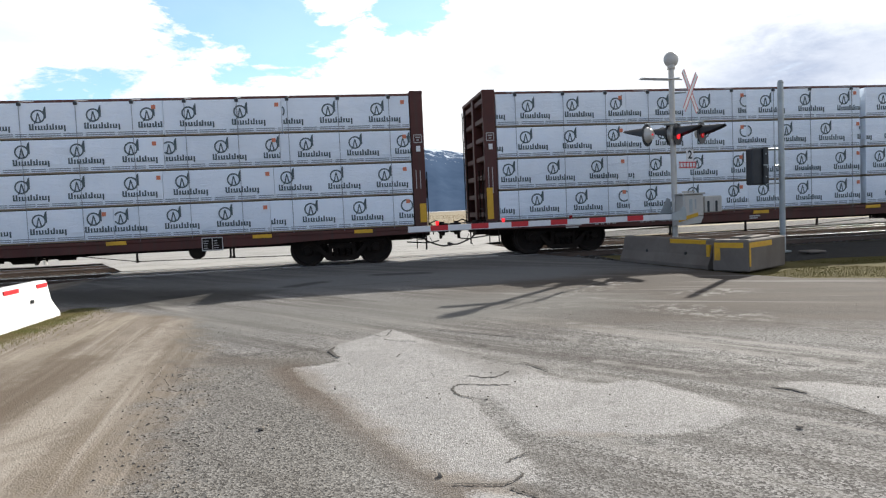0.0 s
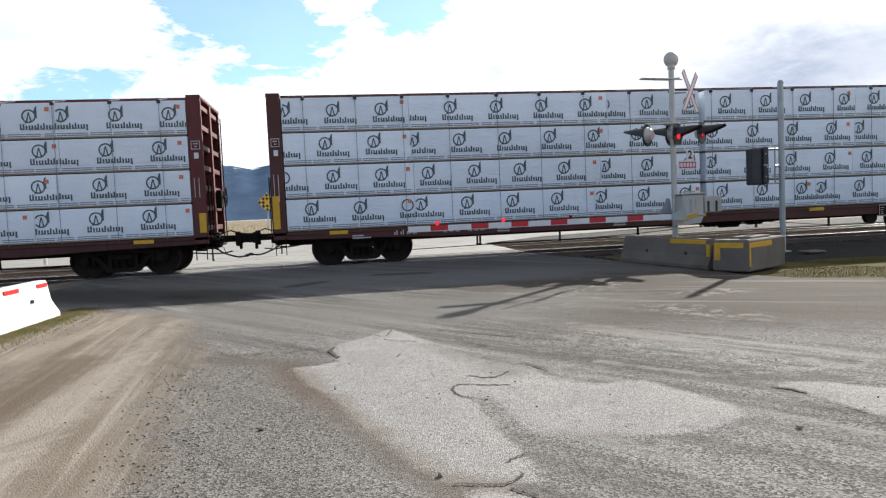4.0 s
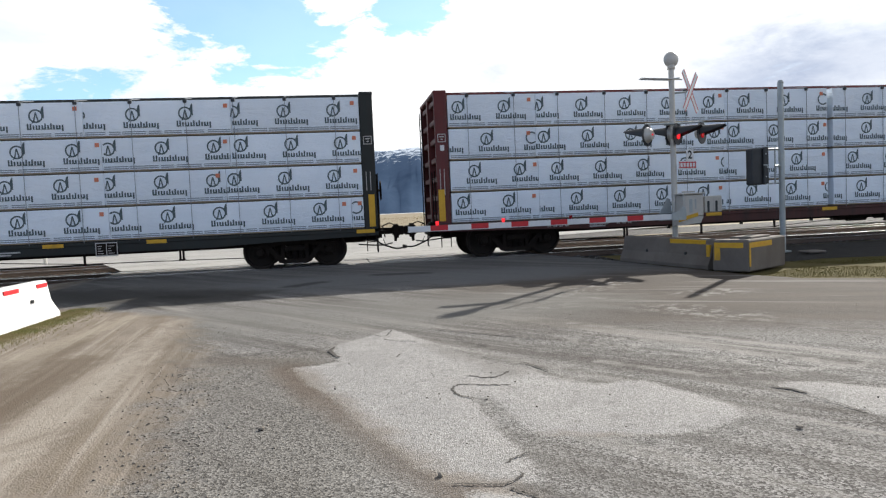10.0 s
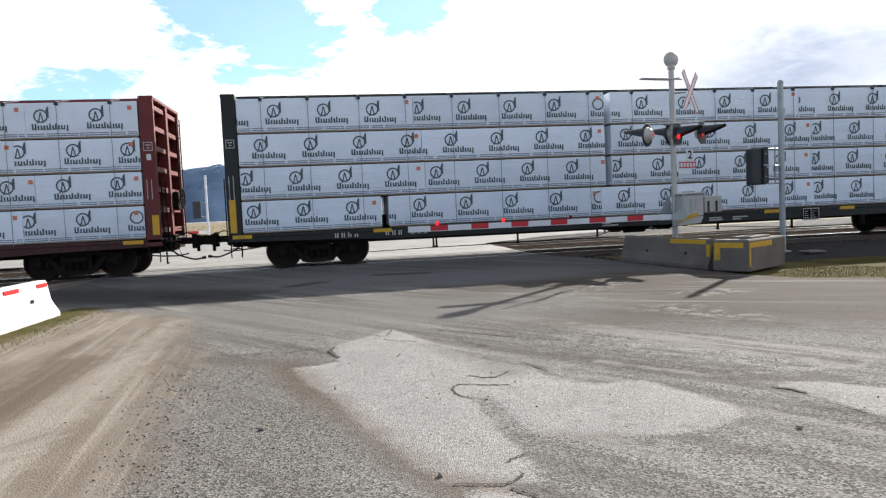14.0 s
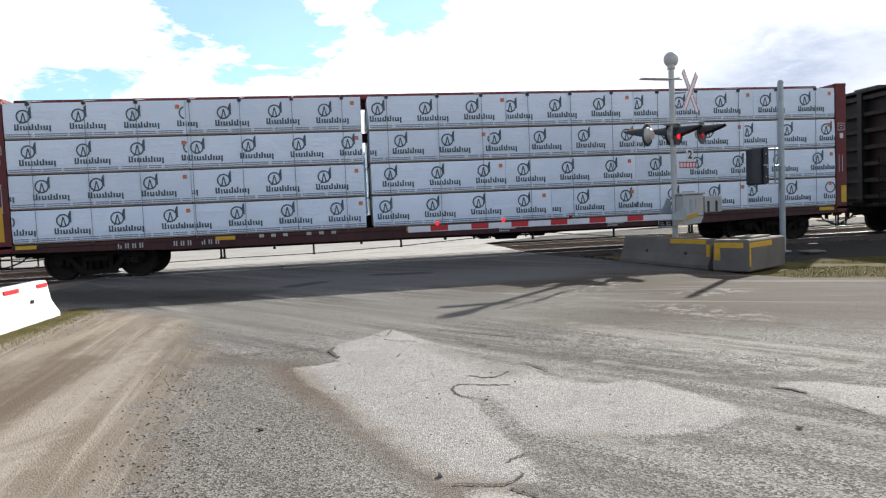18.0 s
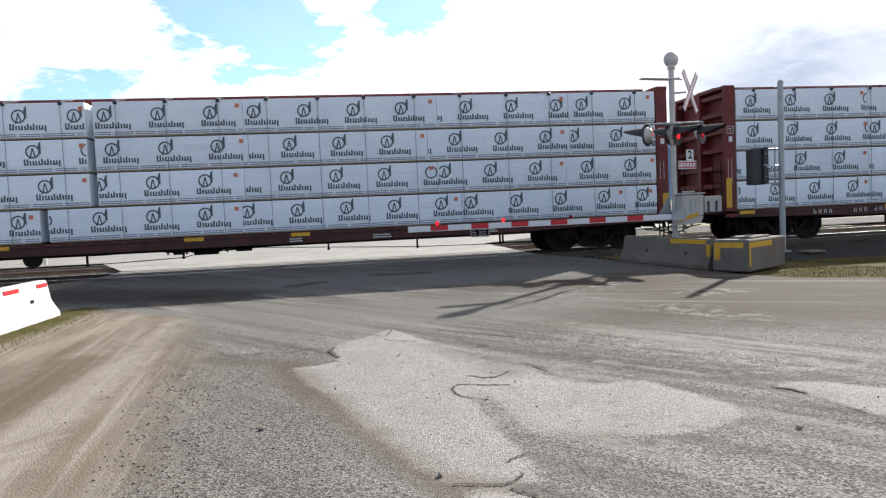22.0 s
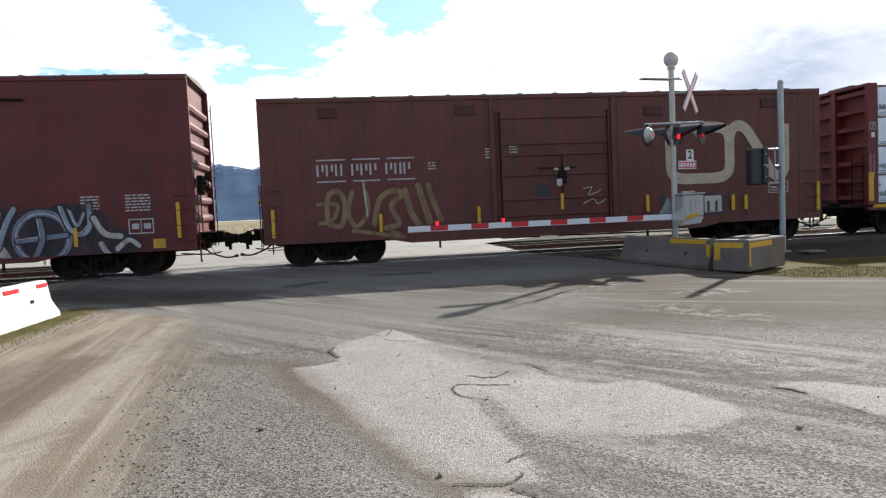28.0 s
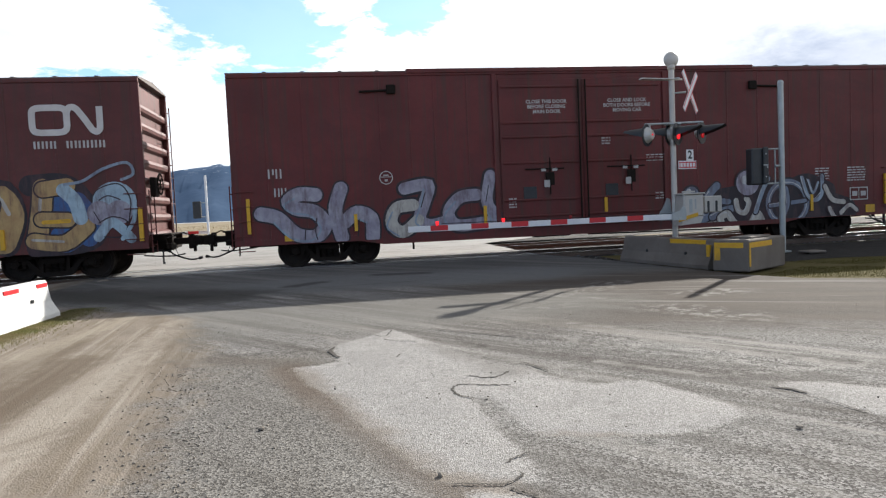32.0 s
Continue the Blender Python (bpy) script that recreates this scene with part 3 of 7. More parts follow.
def lettering(text, size, align="CENTER"):
    """Flat letters as a mesh that faces -y, centred on its origin."""
    cu = bpy.data.curves.new("lettering", "FONT")
    cu.body, cu.size, cu.align_x, cu.align_y = text, size, align, "CENTER"
    cu.resolution_u, cu.offset = 2, size * 0.028
    ob = bpy.data.objects.new("lettering", cu)
    scene.collection.objects.link(ob)
    bpy.context.view_layer.update()
    me = bpy.data.meshes.new_from_object(ob.evaluated_get(bpy.context.evaluated_depsgraph_get()))
    bpy.data.objects.remove(ob)
    me.transform(Matrix.Rotation(radians(90), 4, "X"))
    return me


# ---- ground and setting ----
def wavy(points, amp, rng, sub=4):
    """A closed outline with small uneven bites."""
    out, n = [], len(points)
    for i in range(n):
        a, b = Vector(points[i]), Vector(points[(i + 1) % n])
        for s in range(sub):
            p = a.lerp(b, s / sub)
            out.append((p.x + rng.uniform(-amp, amp), p.y + rng.uniform(-amp, amp)))
    return out


def build_ground():
    bm = bmesh.new()
    sheet(bm, [(-4600, -4600), (4600, -4600), (4600, 4600), (-4600, 4600)], -0.30)
    structure("ground", bm, M["field"], "flat dry grass plain reaching the hills")
    rng = random.Random(4)
    # asphalt of the junction and its shoulder, up to the near rail
    bm = bmesh.new()
    edge = [(-40, -9), (-40, 16.7), (-7.2, 16.7), (-6.4, 18.15), (5.6, 18.15), (6.2, 15.6), (6.55, 13.0), (6.9, 10.8), (7.3, 9.75), (8.6, 8.9), (14, 7.6), (30, 5.5),
            (90, 0.5), (90, -9)]
    sheet(bm, wavy(edge, 0.03, rng, 3), 0.0)
    bmesh.ops.triangulate(bm, faces=bm.faces)
    structure("road", bm, M["road"], "worn grey chip-sealed road with a tan dirt shoulder")
    # pale repairs in the asphalt: thin sheets that feather out into the road
    repairs = (([(-0.44, 6.08), (-0.24, 6.1), (-0.04, 6.21), (-0.09, 6.65), (-0.03, 7.04), (0.21, 7.27), (0.56, 7.74), (0.84, 6.94), (1.14, 6.02), (1.36, 5.47), (1.53, 5.28), (1.61, 4.91),
                 (1.81, 4.72), (2.21, 4.72), (2.31, 4.4), (2.47, 3.97), (2.38, 3.75), (2.22, 3.63), (1.84, 3.54), (1.51, 3.61), (1.11, 3.76), (1.06, 3.94), (1.05, 4.43), (1.01, 4.63),
                 (0.88, 4.65), (0.87, 4.38), (0.9, 3.91), (0.94, 3.5), (0.93, 3.28), (0.9, 3.09), (0.72, 3.11), (0.49, 3.17), (0.35, 3.44), (0.23, 3.82), (0.08, 4.25), (-0.05, 4.82),
                 (-0.26, 5.37), (-0.37, 5.71)], "large pale grey chip-seal repair with crumbling edges"),
               ([(2.97, 4.27), (3.15, 4.34), (3.32, 4.28), (3.6, 4.0), (4.2, 3.4), (4.6, 3.0), (4.3, 2.8), (3.6, 3.15), (3.14, 3.49), (3.04, 3.98)], "narrow pale strip of worn seal"),
               ([(0.56, 3.08), (0.67, 3.10), (0.80, 2.99), (0.88, 2.85), (0.78, 2.4), (0.50, 2.4), (0.46, 2.8)], "pale grey chip-seal repair by the verge"))
    for level, (outline, words) in enumerate(repairs):
        ring_ = np.array(outline)
        nxt = np.roll(ring_, -1, 0)
        cell = 0.035
        (xa, ya), (xb, yb) = ring_.min(0) - 0.2, ring_.max(0) + 0.2
        gx, gy = np.arange(xa, xb, cell), np.arange(ya, yb, cell)
        pts = np.stack(np.meshgrid(gx, gy, indexing="ij"), -1).reshape(-1, 2)
        ab = nxt - ring_
        ap = pts[:, None, :] - ring_[None]
        h = np.clip((ap * ab).sum(-1) / (ab ** 2).sum(-1), 0, 1)
        far_ = np.linalg.norm(ap - h[..., None] * ab, axis=-1).min(1)
        cross = (ring_[:, 1] > pts[:, None, 1]) != (nxt[:, 1] > pts[:, None, 1])
        side_x = ring_[:, 0] + (pts[:, None, 1] - ring_[:, 1]) * ab[:, 0] / np.where(ab[:, 1] == 0, 1e-9, ab[:, 1])
        rim = np.where((cross & (pts[:, None, 0] < side_x)).sum(1) % 2 == 1, far_, -far_)
        ny = len(gy)
        faces = [(i * ny + j, (i + 1) * ny + j, (i + 1) * ny + j + 1, i * ny + j + 1) for i in range(len(gx) - 1) for j in range(ny - 1)
                 if max(rim[i * ny + j], rim[(i + 1) * ny + j], rim[(i + 1) * ny + j + 1], rim[i * ny + j + 1]) > -0.11]
        used = sorted({v for f in faces for v in f})
        index = {v: k for k, v in enumerate(used)}
        lift = 0.0004 + 0.0008 * level + 0.006 * np.clip((rim + 0.04) / 0.16, 0, 1)
        me = bpy.data.meshes.new("pavement_patch")
        me.from_pydata([(pts[v][0], pts[v][1], lift[v]) for v in used], [], [tuple(index[v] for v in f) for f in faces])
        me.attributes.new("rim", "FLOAT", "POINT").data.foreach_set("value", [float(rim[v]) for v in used])
        me.materials.append(M["patch"])
        me.shade_smooth()
        tagged(new("pavement_patch", me), words, "pavement", kind="structure")
    # cracks; the line from (-1.11, 6.77) paints the shadow edge where darker gravel starts
    cracks = [([(1.04, 7.53), (1.31, 7.22), (1.51, 7.0), (1.71, 6.81), (1.88, 6.57), (2.1, 6.42)], 0.012), ([(-0.7, 6.8), (-0.53, 6.79), (-0.37, 6.87), (-0.2, 6.86), (-0.06, 6.89)], 0.010),
              ([(-0.08, 6.87), (-0.12, 6.72), (-0.09, 6.54), (-0.04, 6.36)], 0.020), ([(0.31, 7.5), (0.43, 7.28), (0.51, 7.42), (0.57, 7.73)], 0.009),
              ([(0.44, 7.1), (0.55, 6.96), (0.76, 6.85)], 0.009), ([(1.16, 6.78), (1.34, 6.49), (1.38, 6.35)], 0.010),
              ([(1.23, 4.88), (1.05, 4.94), (0.88, 5.02), (0.8, 4.94), (0.78, 4.84), (0.81, 4.71), (0.89, 4.63)], 0.011), ([(0.98, 5.26), (1.1, 5.16), (1.19, 5.17), (1.33, 5.29)], 0.014),
              ([(0.49, 3.17), (0.62, 3.14), (0.72, 3.11), (0.8, 3.15), (0.86, 3.23)], 0.008), ([(0.81, 3.37), (0.88, 3.44), (0.98, 3.49)], 0.006), ([(1.5, 5.62), (1.58, 5.39), (1.63, 5.2)], 0.011),
              ([(-1.11, 6.77), (-0.97, 6.85), (-0.75, 6.79)], 0.014), ([(-0.44, 6.08), (-0.24, 6.12), (-0.04, 6.21)], 0.006), ([(2.94, 4.26), (3.0, 4.17), (3.05, 4.03)], 0.016),
              ([(3.04, 3.98), (3.07, 3.75), (3.11, 3.55)], 0.006), ([(0.75, 3.06), (0.8, 2.99), (0.84, 2.94)], 0.010), ([(-2.2, 12.6), (-0.5, 12.75), (2.0, 12.95)], 0.02)]
    for pts, wide in cracks:
        bm = bmesh.new()
        line = smooth_path(pts, 8)
        for i, p in enumerate(line):
            line[i] = p + Vector((rng.uniform(-0.012, 0.012), rng.uniform(-0.012, 0.012)))
        widths = [1.35 * wide * rng.uniform(0.35, 1.1) * (0.25 if i in (0, len(line) - 1) else 1.0) for i in range(len(line))]
        pair = []
        for i, p in enumerate(line):
            d = (line[min(i + 1, len(line) - 1)] - line[max(i - 1, 0)]).normalized()
            q = Vector((-d.y, d.x)) * widths[i] * 0.8
            pair.append((bm.verts.new((p.x - q.x, p.y - q.y, 0.0094)), bm.verts.new((p.x + q.x, p.y + q.y, 0.0094))))
        for (a, b), (c, d) in zip(pair, pair[1:]):
            bm.faces.new((a, b, d, c))
        structure("crack", bm, M["crack"], "dark open crack in the asphalt")
    # far side of the crossing: bright gravel
    bm = bmesh.new()
    sheet(bm, wavy([(-6.2, 20.7), (5.6, 20.7), (5.6, 25.8), (9, 29), (17, 33), (24, 44), (30, 58), (-30, 62), (-160, 70), (-160, 40), (-40, 36), (-10.5, 34),
                    (-8.4, 26)], 0.08, rng, 3), 0.0)
    bmesh.ops.triangulate(bm, faces=bm.faces)
    structure("road_far", bm, M["far_gravel"], "sunlit pale gravel yard beyond the tracks")
    bm = bmesh.new()
    sheet(bm, wavy([(5.7, 26.4), (240, 26.4), (240, 40), (40, 34), (12, 31), (7, 28)], 0.1, rng, 3), -0.02)
    bmesh.ops.triangulate(bm, faces=bm.faces)
    structure("yard", bm, M["ballast"], "dark gravel beside the second track")
    bm = bmesh.new()
    sheet(bm, wavy([(-8.2, 26.4), (-9.8, 33), (-40, 35), (-240, 38), (-240, 26.4)], 0.1, rng, 3), -0.02)
    bmesh.ops.triangulate(bm, faces=bm.faces)
    structure("yard", bm, M["far_gravel"], "pale gravel beside the second track")
    # beds of both tracks
    for y0 in (TRACK_Y, TRACK_Y + 4.45):
        for x0, x1 in ((-240, -6.35), (5.6, 240)):
            bm = bmesh.new()
            for a, b in (((y0 - 2.75, -0.30), (y0 - 1.7, -0.15)), ((y0 - 1.7, -0.15), (y0 + 1.7, -0.15)), ((y0 + 1.7, -0.15), (y0 + 2.6, -0.30))):
                bm.faces.new([bm.verts.new(c) for c in ((x0, a[0], a[1]), (x1, a[0], a[1]), (x1, b[0], b[1]), (x0, b[0], b[1]))])
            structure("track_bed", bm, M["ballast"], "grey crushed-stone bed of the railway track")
        bm = bmesh.new()
        for ya, yb in ((y0 - 1.20, y0 - 0.80), (y0 - 0.66, y0 + 0.66), (y0 + 0.80, y0 + 1.25)):
            for k in range(5):
                x = -6.2 + 2.36 * k
                slab(bm, x, x + 2.34, ya, yb, -0.2, -0.008, 0.012)
        structure("crossing_panel", bm, M["panel"], "dusty concrete panels between the rails at the crossing")
        for yr in (y0 - 0.7525, y0 + 0.7525):
            rail = thing("rail", "rusty steel rail with a shiny worn head", "rail", "rails of the crossing")
            bm = bmesh.new()
            prof = [(-0.066, -0.172), (0.066, -0.172), (0.066, -0.16), (0.012, -0.145), (0.012, -0.045), (0.034, -0.035), (0.034, -0.003), (-0.034, -0.003),
                    (-0.034, -0.035), (-0.012, -0.045), (-0.012, -0.145), (-0.066, -0.16)]
            a = [bm.verts.new((-240, yr + u, w)) for u, w in prof]
            b = [bm.verts.new((240, yr + u, w)) for u, w in prof]
            for i in range(len(prof)):
                bm.faces.new((a[i], b[i], b[(i + 1) % len(prof)], a[(i + 1) % len(prof)]))
            part("web", bm, M["rail"], rail)
            bm = bmesh.new()
            slab(bm, -240, 240, yr - 0.030, yr + 0.030, -0.006, 0.0, 0.002)
            part("railhead", bm, M["rail_top"], rail, "shiny steel railhead")
    bm = bmesh.new()
    slab(bm, -0.115, 0.115, -1.28, 1.28, -0.30, -0.145, 0.01)
    tie_mesh = meshed("tie", bm, M["tie"])
    for y0 in (TRACK_Y, TRACK_Y + 4.45):
        bed = thing("track_ties", "dark creosoted wooden ties under the rails", "ties", at=pose(0, y0, 0))
        for k in list(range(12, 60)) + list(range(-60, -13)):
            part("tie", tie_mesh, None, bed, at=pose(0.52 * k + rng.uniform(-0.02, 0.02), 0, rng.uniform(-0.008, 0.004), 0, 0, rng.uniform(-0.6, 0.6)))


def lumps(name, mat, label, category, spots, rng, sub=1):
    """Loose stones, joined: spots of (x, y, z, size)."""
    base = bmesh.new()
    bmesh.ops.create_icosphere(base, subdivisions=sub, radius=1.0)
    bv = np.array([v.co[:] for v in base.verts])
    bf = [[v.index for v in f.verts] for f in base.faces]
    base.free()
    verts, faces = [], []
    for x, y, z, s in spots:
        k = len(verts)
        sc = np.array([rng.uniform(0.7, 1.3), rng.uniform(0.7, 1.3), rng.uniform(0.45, 0.8)]) * s
        jit = 1 + 0.25 * (np.array([rng.random() for _ in range(len(bv))])[:, None] - 0.5)
        verts += (bv * jit * sc + (x, y, z)).tolist()
        faces += [[i + k for i in f] for f in bf]
    me = bpy.data.meshes.new(name)
    me.from_pydata(verts, [], faces)
    me.materials.append(mat)
    return tagged(new(name, me), label, category, kind="stuff")


def blades(name, mat, label, spots, rng, tall):
    verts, faces = [], []
    for x, y, z in spots:
        h, a, w = rng.uniform(0.4, 1.0) * tall, rng.uniform(0, 6.28), rng.uniform(0.0025, 0.005) * (1 + 3 * tall)
        lean = rng.uniform(0.1, 0.7) * h
        dx, dy = math.cos(a), math.sin(a)
        k = len(verts)
        verts += [(x - dy * w, y + dx * w, z), (x + dy * w, y - dx * w, z), (x + dx * lean * 0.35 + dy * w * 0.7, y + dy * lean * 0.35 - dx * w * 0.7, z + h * 0.6),
                  (x + dx * lean * 0.35 - dy * w * 0.7, y + dy * lean * 0.35 + dx * w * 0.7, z + h * 0.6), (x + dx * lean, y + dy * lean, z + h)]
        faces += [(k, k + 1, k + 2, k + 3), (k + 3, k + 2, k + 4)]
    me = bpy.data.meshes.new(name)
    me.from_pydata(verts, [], faces)
    me.materials.append(mat)
    return tagged(new(name, me), label, "grass", kind="stuff")


def hills():
    """The wooded range beyond the plain, snow near its crest, distance haze painted in."""
    m = bpy.data.materials.new("hazy_forest")
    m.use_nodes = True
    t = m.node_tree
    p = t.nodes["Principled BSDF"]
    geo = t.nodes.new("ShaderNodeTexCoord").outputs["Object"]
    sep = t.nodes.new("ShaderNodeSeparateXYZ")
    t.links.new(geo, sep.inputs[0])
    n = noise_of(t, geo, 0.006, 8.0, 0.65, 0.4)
    # forest colour already holds the blue of the haze
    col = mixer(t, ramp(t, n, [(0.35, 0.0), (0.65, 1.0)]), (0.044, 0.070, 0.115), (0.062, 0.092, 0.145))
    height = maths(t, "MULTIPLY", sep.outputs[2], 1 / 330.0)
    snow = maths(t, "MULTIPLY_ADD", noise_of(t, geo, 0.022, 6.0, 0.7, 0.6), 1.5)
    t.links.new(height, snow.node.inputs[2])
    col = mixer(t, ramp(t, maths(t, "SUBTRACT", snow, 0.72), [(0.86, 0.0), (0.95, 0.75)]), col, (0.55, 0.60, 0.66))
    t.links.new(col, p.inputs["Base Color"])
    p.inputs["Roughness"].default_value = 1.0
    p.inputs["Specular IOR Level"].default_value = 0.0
    # faint glow in the same blue imitates haze before the range
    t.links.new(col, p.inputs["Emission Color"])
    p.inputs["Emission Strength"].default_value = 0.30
    crest = [(-60, 3.2), (-40, 4.4), (-25, 3.6), (-16, 3.6), (-12.3, 4.0), (-9, 4.6), (-6.7, 4.05), (-2.2, 5.0), (2.5, 5.3), (7.2, 5.3), (11, 4.8), (15, 4.9), (20.7, 4.6),
             (30, 4.2), (45, 4.9), (60, 3.8), (80, 3.0)]
    az = np.linspace(-60, 80, 281)
    el = np.interp(az, [c[0] for c in crest], [c[1] for c in crest])
    bm = bmesh.new()
    rows = []
    for k, (dist, share) in enumerate(((2300, 0.0), (2500, 0.16), (2750, 0.36), (3000, 0.60), (3250, 0.83), (3450, 1.0), (3700, 0.9))):
        row = []
        for a, e in zip(az, el):
            w = noise.noise((a * 0.35, k * 0.8, 3.1)) * 0.13 + noise.noise((a * 1.3, k * 1.7, 9.0)) * 0.05
            d = dist * (1 + 0.05 * noise.noise((a * 0.2, k, 5.0)))
            z = max(-12.0, math.tan(radians(e)) * 3450 * max(0.0, share + (w if 0 < share < 1 else w * 0.25 * share))) - (12 if share == 0 else 0)
            row.append(bm.verts.new((d * math.sin(radians(a)), d * math.cos(radians(a)), z)))
        rows.append(row)
    for r0, r1 in zip(rows, rows[1:]):
        for i in range(len(r0) - 1):
            bm.faces.new((r0[i], r0[i + 1], r1[i + 1], r1[i]))
    structure("backdrop", bm, m, "forested mountain range with blue haze in its colour and snow on its crest", shade=True)
    # pale lake flats before the foot of the range
    bm = bmesh.new()
    sheet(bm, [(-2500, 900), (2500, 900), (3000, 2100), (-3000, 2100)], -0.05)
    structure("backdrop", bm, material("pale_flats", (0.46, 0.47, 0.47), (0.36, 0.36, 0.34), 0.9, scale=0.004, amount=0.9), "pale flats before the hills")


build_ground()
hills()


# ---- the crossing's signals and barriers ----
def barrier(name, label, at, length, height, half_foot, half_top, mat, group):
    """Concrete road barrier: wide foot, sloped flank, narrow top, along its own x."""
    ob = thing(name, label, "barrier", group, at)
    bm = bmesh.new()
    prof = [(-half_foot, 0), (-half_foot, 0.07), (-half_top - 0.05, height * 0.45), (-half_top, height * 0.94), (-half_top + 0.02, height), (half_top - 0.02, height),
            (half_top, height * 0.94), (half_top + 0.05, height * 0.45), (half_foot, 0.07), (half_foot, 0)]
    n, cuts = len(prof), 8
    rings = [[bm.verts.new((-length / 2 + length * k / cuts, y + random.uniform(-0.003, 0.003), z)) for y, z in prof] for k in range(cuts + 1)]
    for r0, r1 in zip(rings, rings[1:]):
        for i in range(n - 1):
            bm.faces.new((r0[i], r1[i], r1[i + 1], r0[i + 1]))
    bm.faces.new(rings[0])
    bm.faces.new(rings[-1][::-1])
    part("body", bm, mat, ob)
    return ob


def build_signals():
    # whitewashed barrier at the verge
    a, b = Vector((-4.44, 11.03)), Vector((-4.56, 8.53))
    mid, turn = (a + b) / 2, math.degrees(math.atan2((b - a).y, (b - a).x))
    ob = barrier("concrete_barrier", "white-painted concrete barrier with red reflective stickers on the grass verge", pose(mid.x, mid.y, 0, 0, 0, turn), 2.5, 0.56, 0.24, 0.08,
                 M["white_barrier"], "")
    for x0, x1 in ((-1.215, -0.90), (-0.39, 0.0), (0.45, 0.8)):
        bm = bmesh.new()
        slab(bm, x0, x1, 0.079, 0.100, 0.462, 0.522, 0.002)
        part("reflector", bm, M["red"], ob, "red reflective sticker")
    bm = bmesh.new()
    rod(bm, (-0.66, 0.09, 0.30), (-0.66, 0.150, 0.30), 0.028, 10)
    part("lifting_hole", bm, M["black"], ob, "dark lifting hole")
    # grey barriers round the mast
    a, b = Vector((6.62, 14.75)), Vector((7.06, 11.78))
    mid, turn = (a + b) / 2, math.degrees(math.atan2((b - a).y, (b - a).x))
    ob = barrier("concrete_barrier", "weathered brown-grey concrete barrier with yellow markings beside the gate mast", pose(mid.x, mid.y, 0, 0, 0, turn), 3.0, 0.57, 0.22, 0.09,
                 M["concrete"], "barriers round the gate mast")
    for x0, x1, z0, z1, y in ((0.2, 1.30, 0.450, 0.545, -0.103), (1.37, 1.465, 0.20, 0.46, -0.150)):
        bm = bmesh.new()
        slab(bm, x0, x1, y, y + 0.06, z0, z1, 0.003)
        part("stripe", bm, M["yellow"], ob, "yellow painted stripe")
    for x in (-0.55, 0.75):
        bm = bmesh.new()
        rod(bm, (x, -0.155, 0.27), (x, -0.10, 0.27), 0.03, 10)
        part("lifting_hole", bm, M["black"], ob, "dark lifting hole")
    block = thing("concrete_block", "square weathered concrete block with yellow corner stripes", "block", "barriers round the gate mast",
                  pose(7.15, 10.93, 0, 0, 0, 31.5))
    bm = bmesh.new()
    slab(bm, 0, 1.48, 0, 0.68, 0, 0.575, 0.025)
    part("body", bm, M["concrete"], block)
    bm = bmesh.new()
    slab(bm, 0.35, 1.12, 0.12, 0.52, 0.57, 0.612, 0.012)
    part("cap", bm, M["concrete"], block, "thin concrete slab on top")
    for x0, x1, y0, y1, z0, z1 in ((0.02, 0.90, -0.004, 0.02, 0.430, 0.525), (0.02, 0.07, -0.0035, 0.02, 0.10, 0.425), (-0.004, 0.02, 0.10, 0.64, 0.430, 0.525),
                                   (-0.0035, 0.02, 0.53, 0.64, 0.20, 0.425)):
        bm = bmesh.new()
        box(bm, x0, x1, y0, y1, z0, z1)
        part("stripe", bm, M["yellow"], block, "yellow painted stripe")

    # mast with bell, crossbuck, lamps and gate
    X, Y = 8.24, 15.6
    mast = thing("crossing_signal", "grey railway crossing mast with crossbuck, bell and red flashing lamps", "signal", at=pose(X, Y, 0))
    bm = bmesh.new()
    rod(bm, (0, 0, 0.0), (0, 0, 4.62), 0.068, 16)
    rod(bm, (0, 0, 0.0), (0, 0, 0.10), 0.19, 16)
    part("mast_pole", bm, M["alu"], mast)
    bm = bmesh.new()
    bmesh.ops.create_uvsphere(bm, u_segments=18, v_segments=10, radius=0.19, matrix=Matrix.Translation((0, 0, 4.74)) @ Matrix.Diagonal((1, 0.62, 1, 1)))
    rod(bm, (0, 0, 4.50), (0, 0, 4.62), 0.09, 12)
    part("bell", bm, M["alu"], mast, "round grey warning bell", shade=True)
    n = Vector((0.61, -0.79, 0))
    along = Vector((0.79, 0.61, 0))
    face = Matrix(((along.x, -n.x, 0, 0), (along.y, -n.y, 0, 0), (0, 0, 1, 0), (0, 0, 0, 1)))   # local -y looks along n
    back = Matrix(((-along.x, n.x, 0, 0), (-along.y, n.y, 0, 0), (0, 0, 1, 0), (0, 0, 0, 1)))
    # crossbuck
    bm = bmesh.new()
    rod(bm, (0, 0, 3.93), (0.30, -0.14, 3.93), 0.022, 8)
    part("bracket", bm, M["galv"], mast)
    bm = bmesh.new()
    rod(bm, (0, 0, 4.28), (0.16, -0.10, 4.28), 0.016, 8)
    part("bracket", bm, M["galv"], mast)
    for k, ang in enumerate((50, -50)):
        buck = Matrix.Translation((0.38, -0.18 - 0.016 * k, 3.93)) @ face @ Matrix.Rotation(radians(ang), 4, "Y")
        bm = bmesh.new()
        slab(bm, -0.60, 0.60, -0.006, 0.006, -0.085, 0.085, 0.003)
        board = part("crossbuck_board", bm, M["white"], mast, "white crossbuck board with red border", at=buck)
        for z0, z1 in ((-0.083, -0.052), (0.052, 0.083)):
            bm = bmesh.new()
            plate(bm, -0.595, 0.595, z0, z1, -0.0075)
            part("border", bm, M["red"], board, "red border")
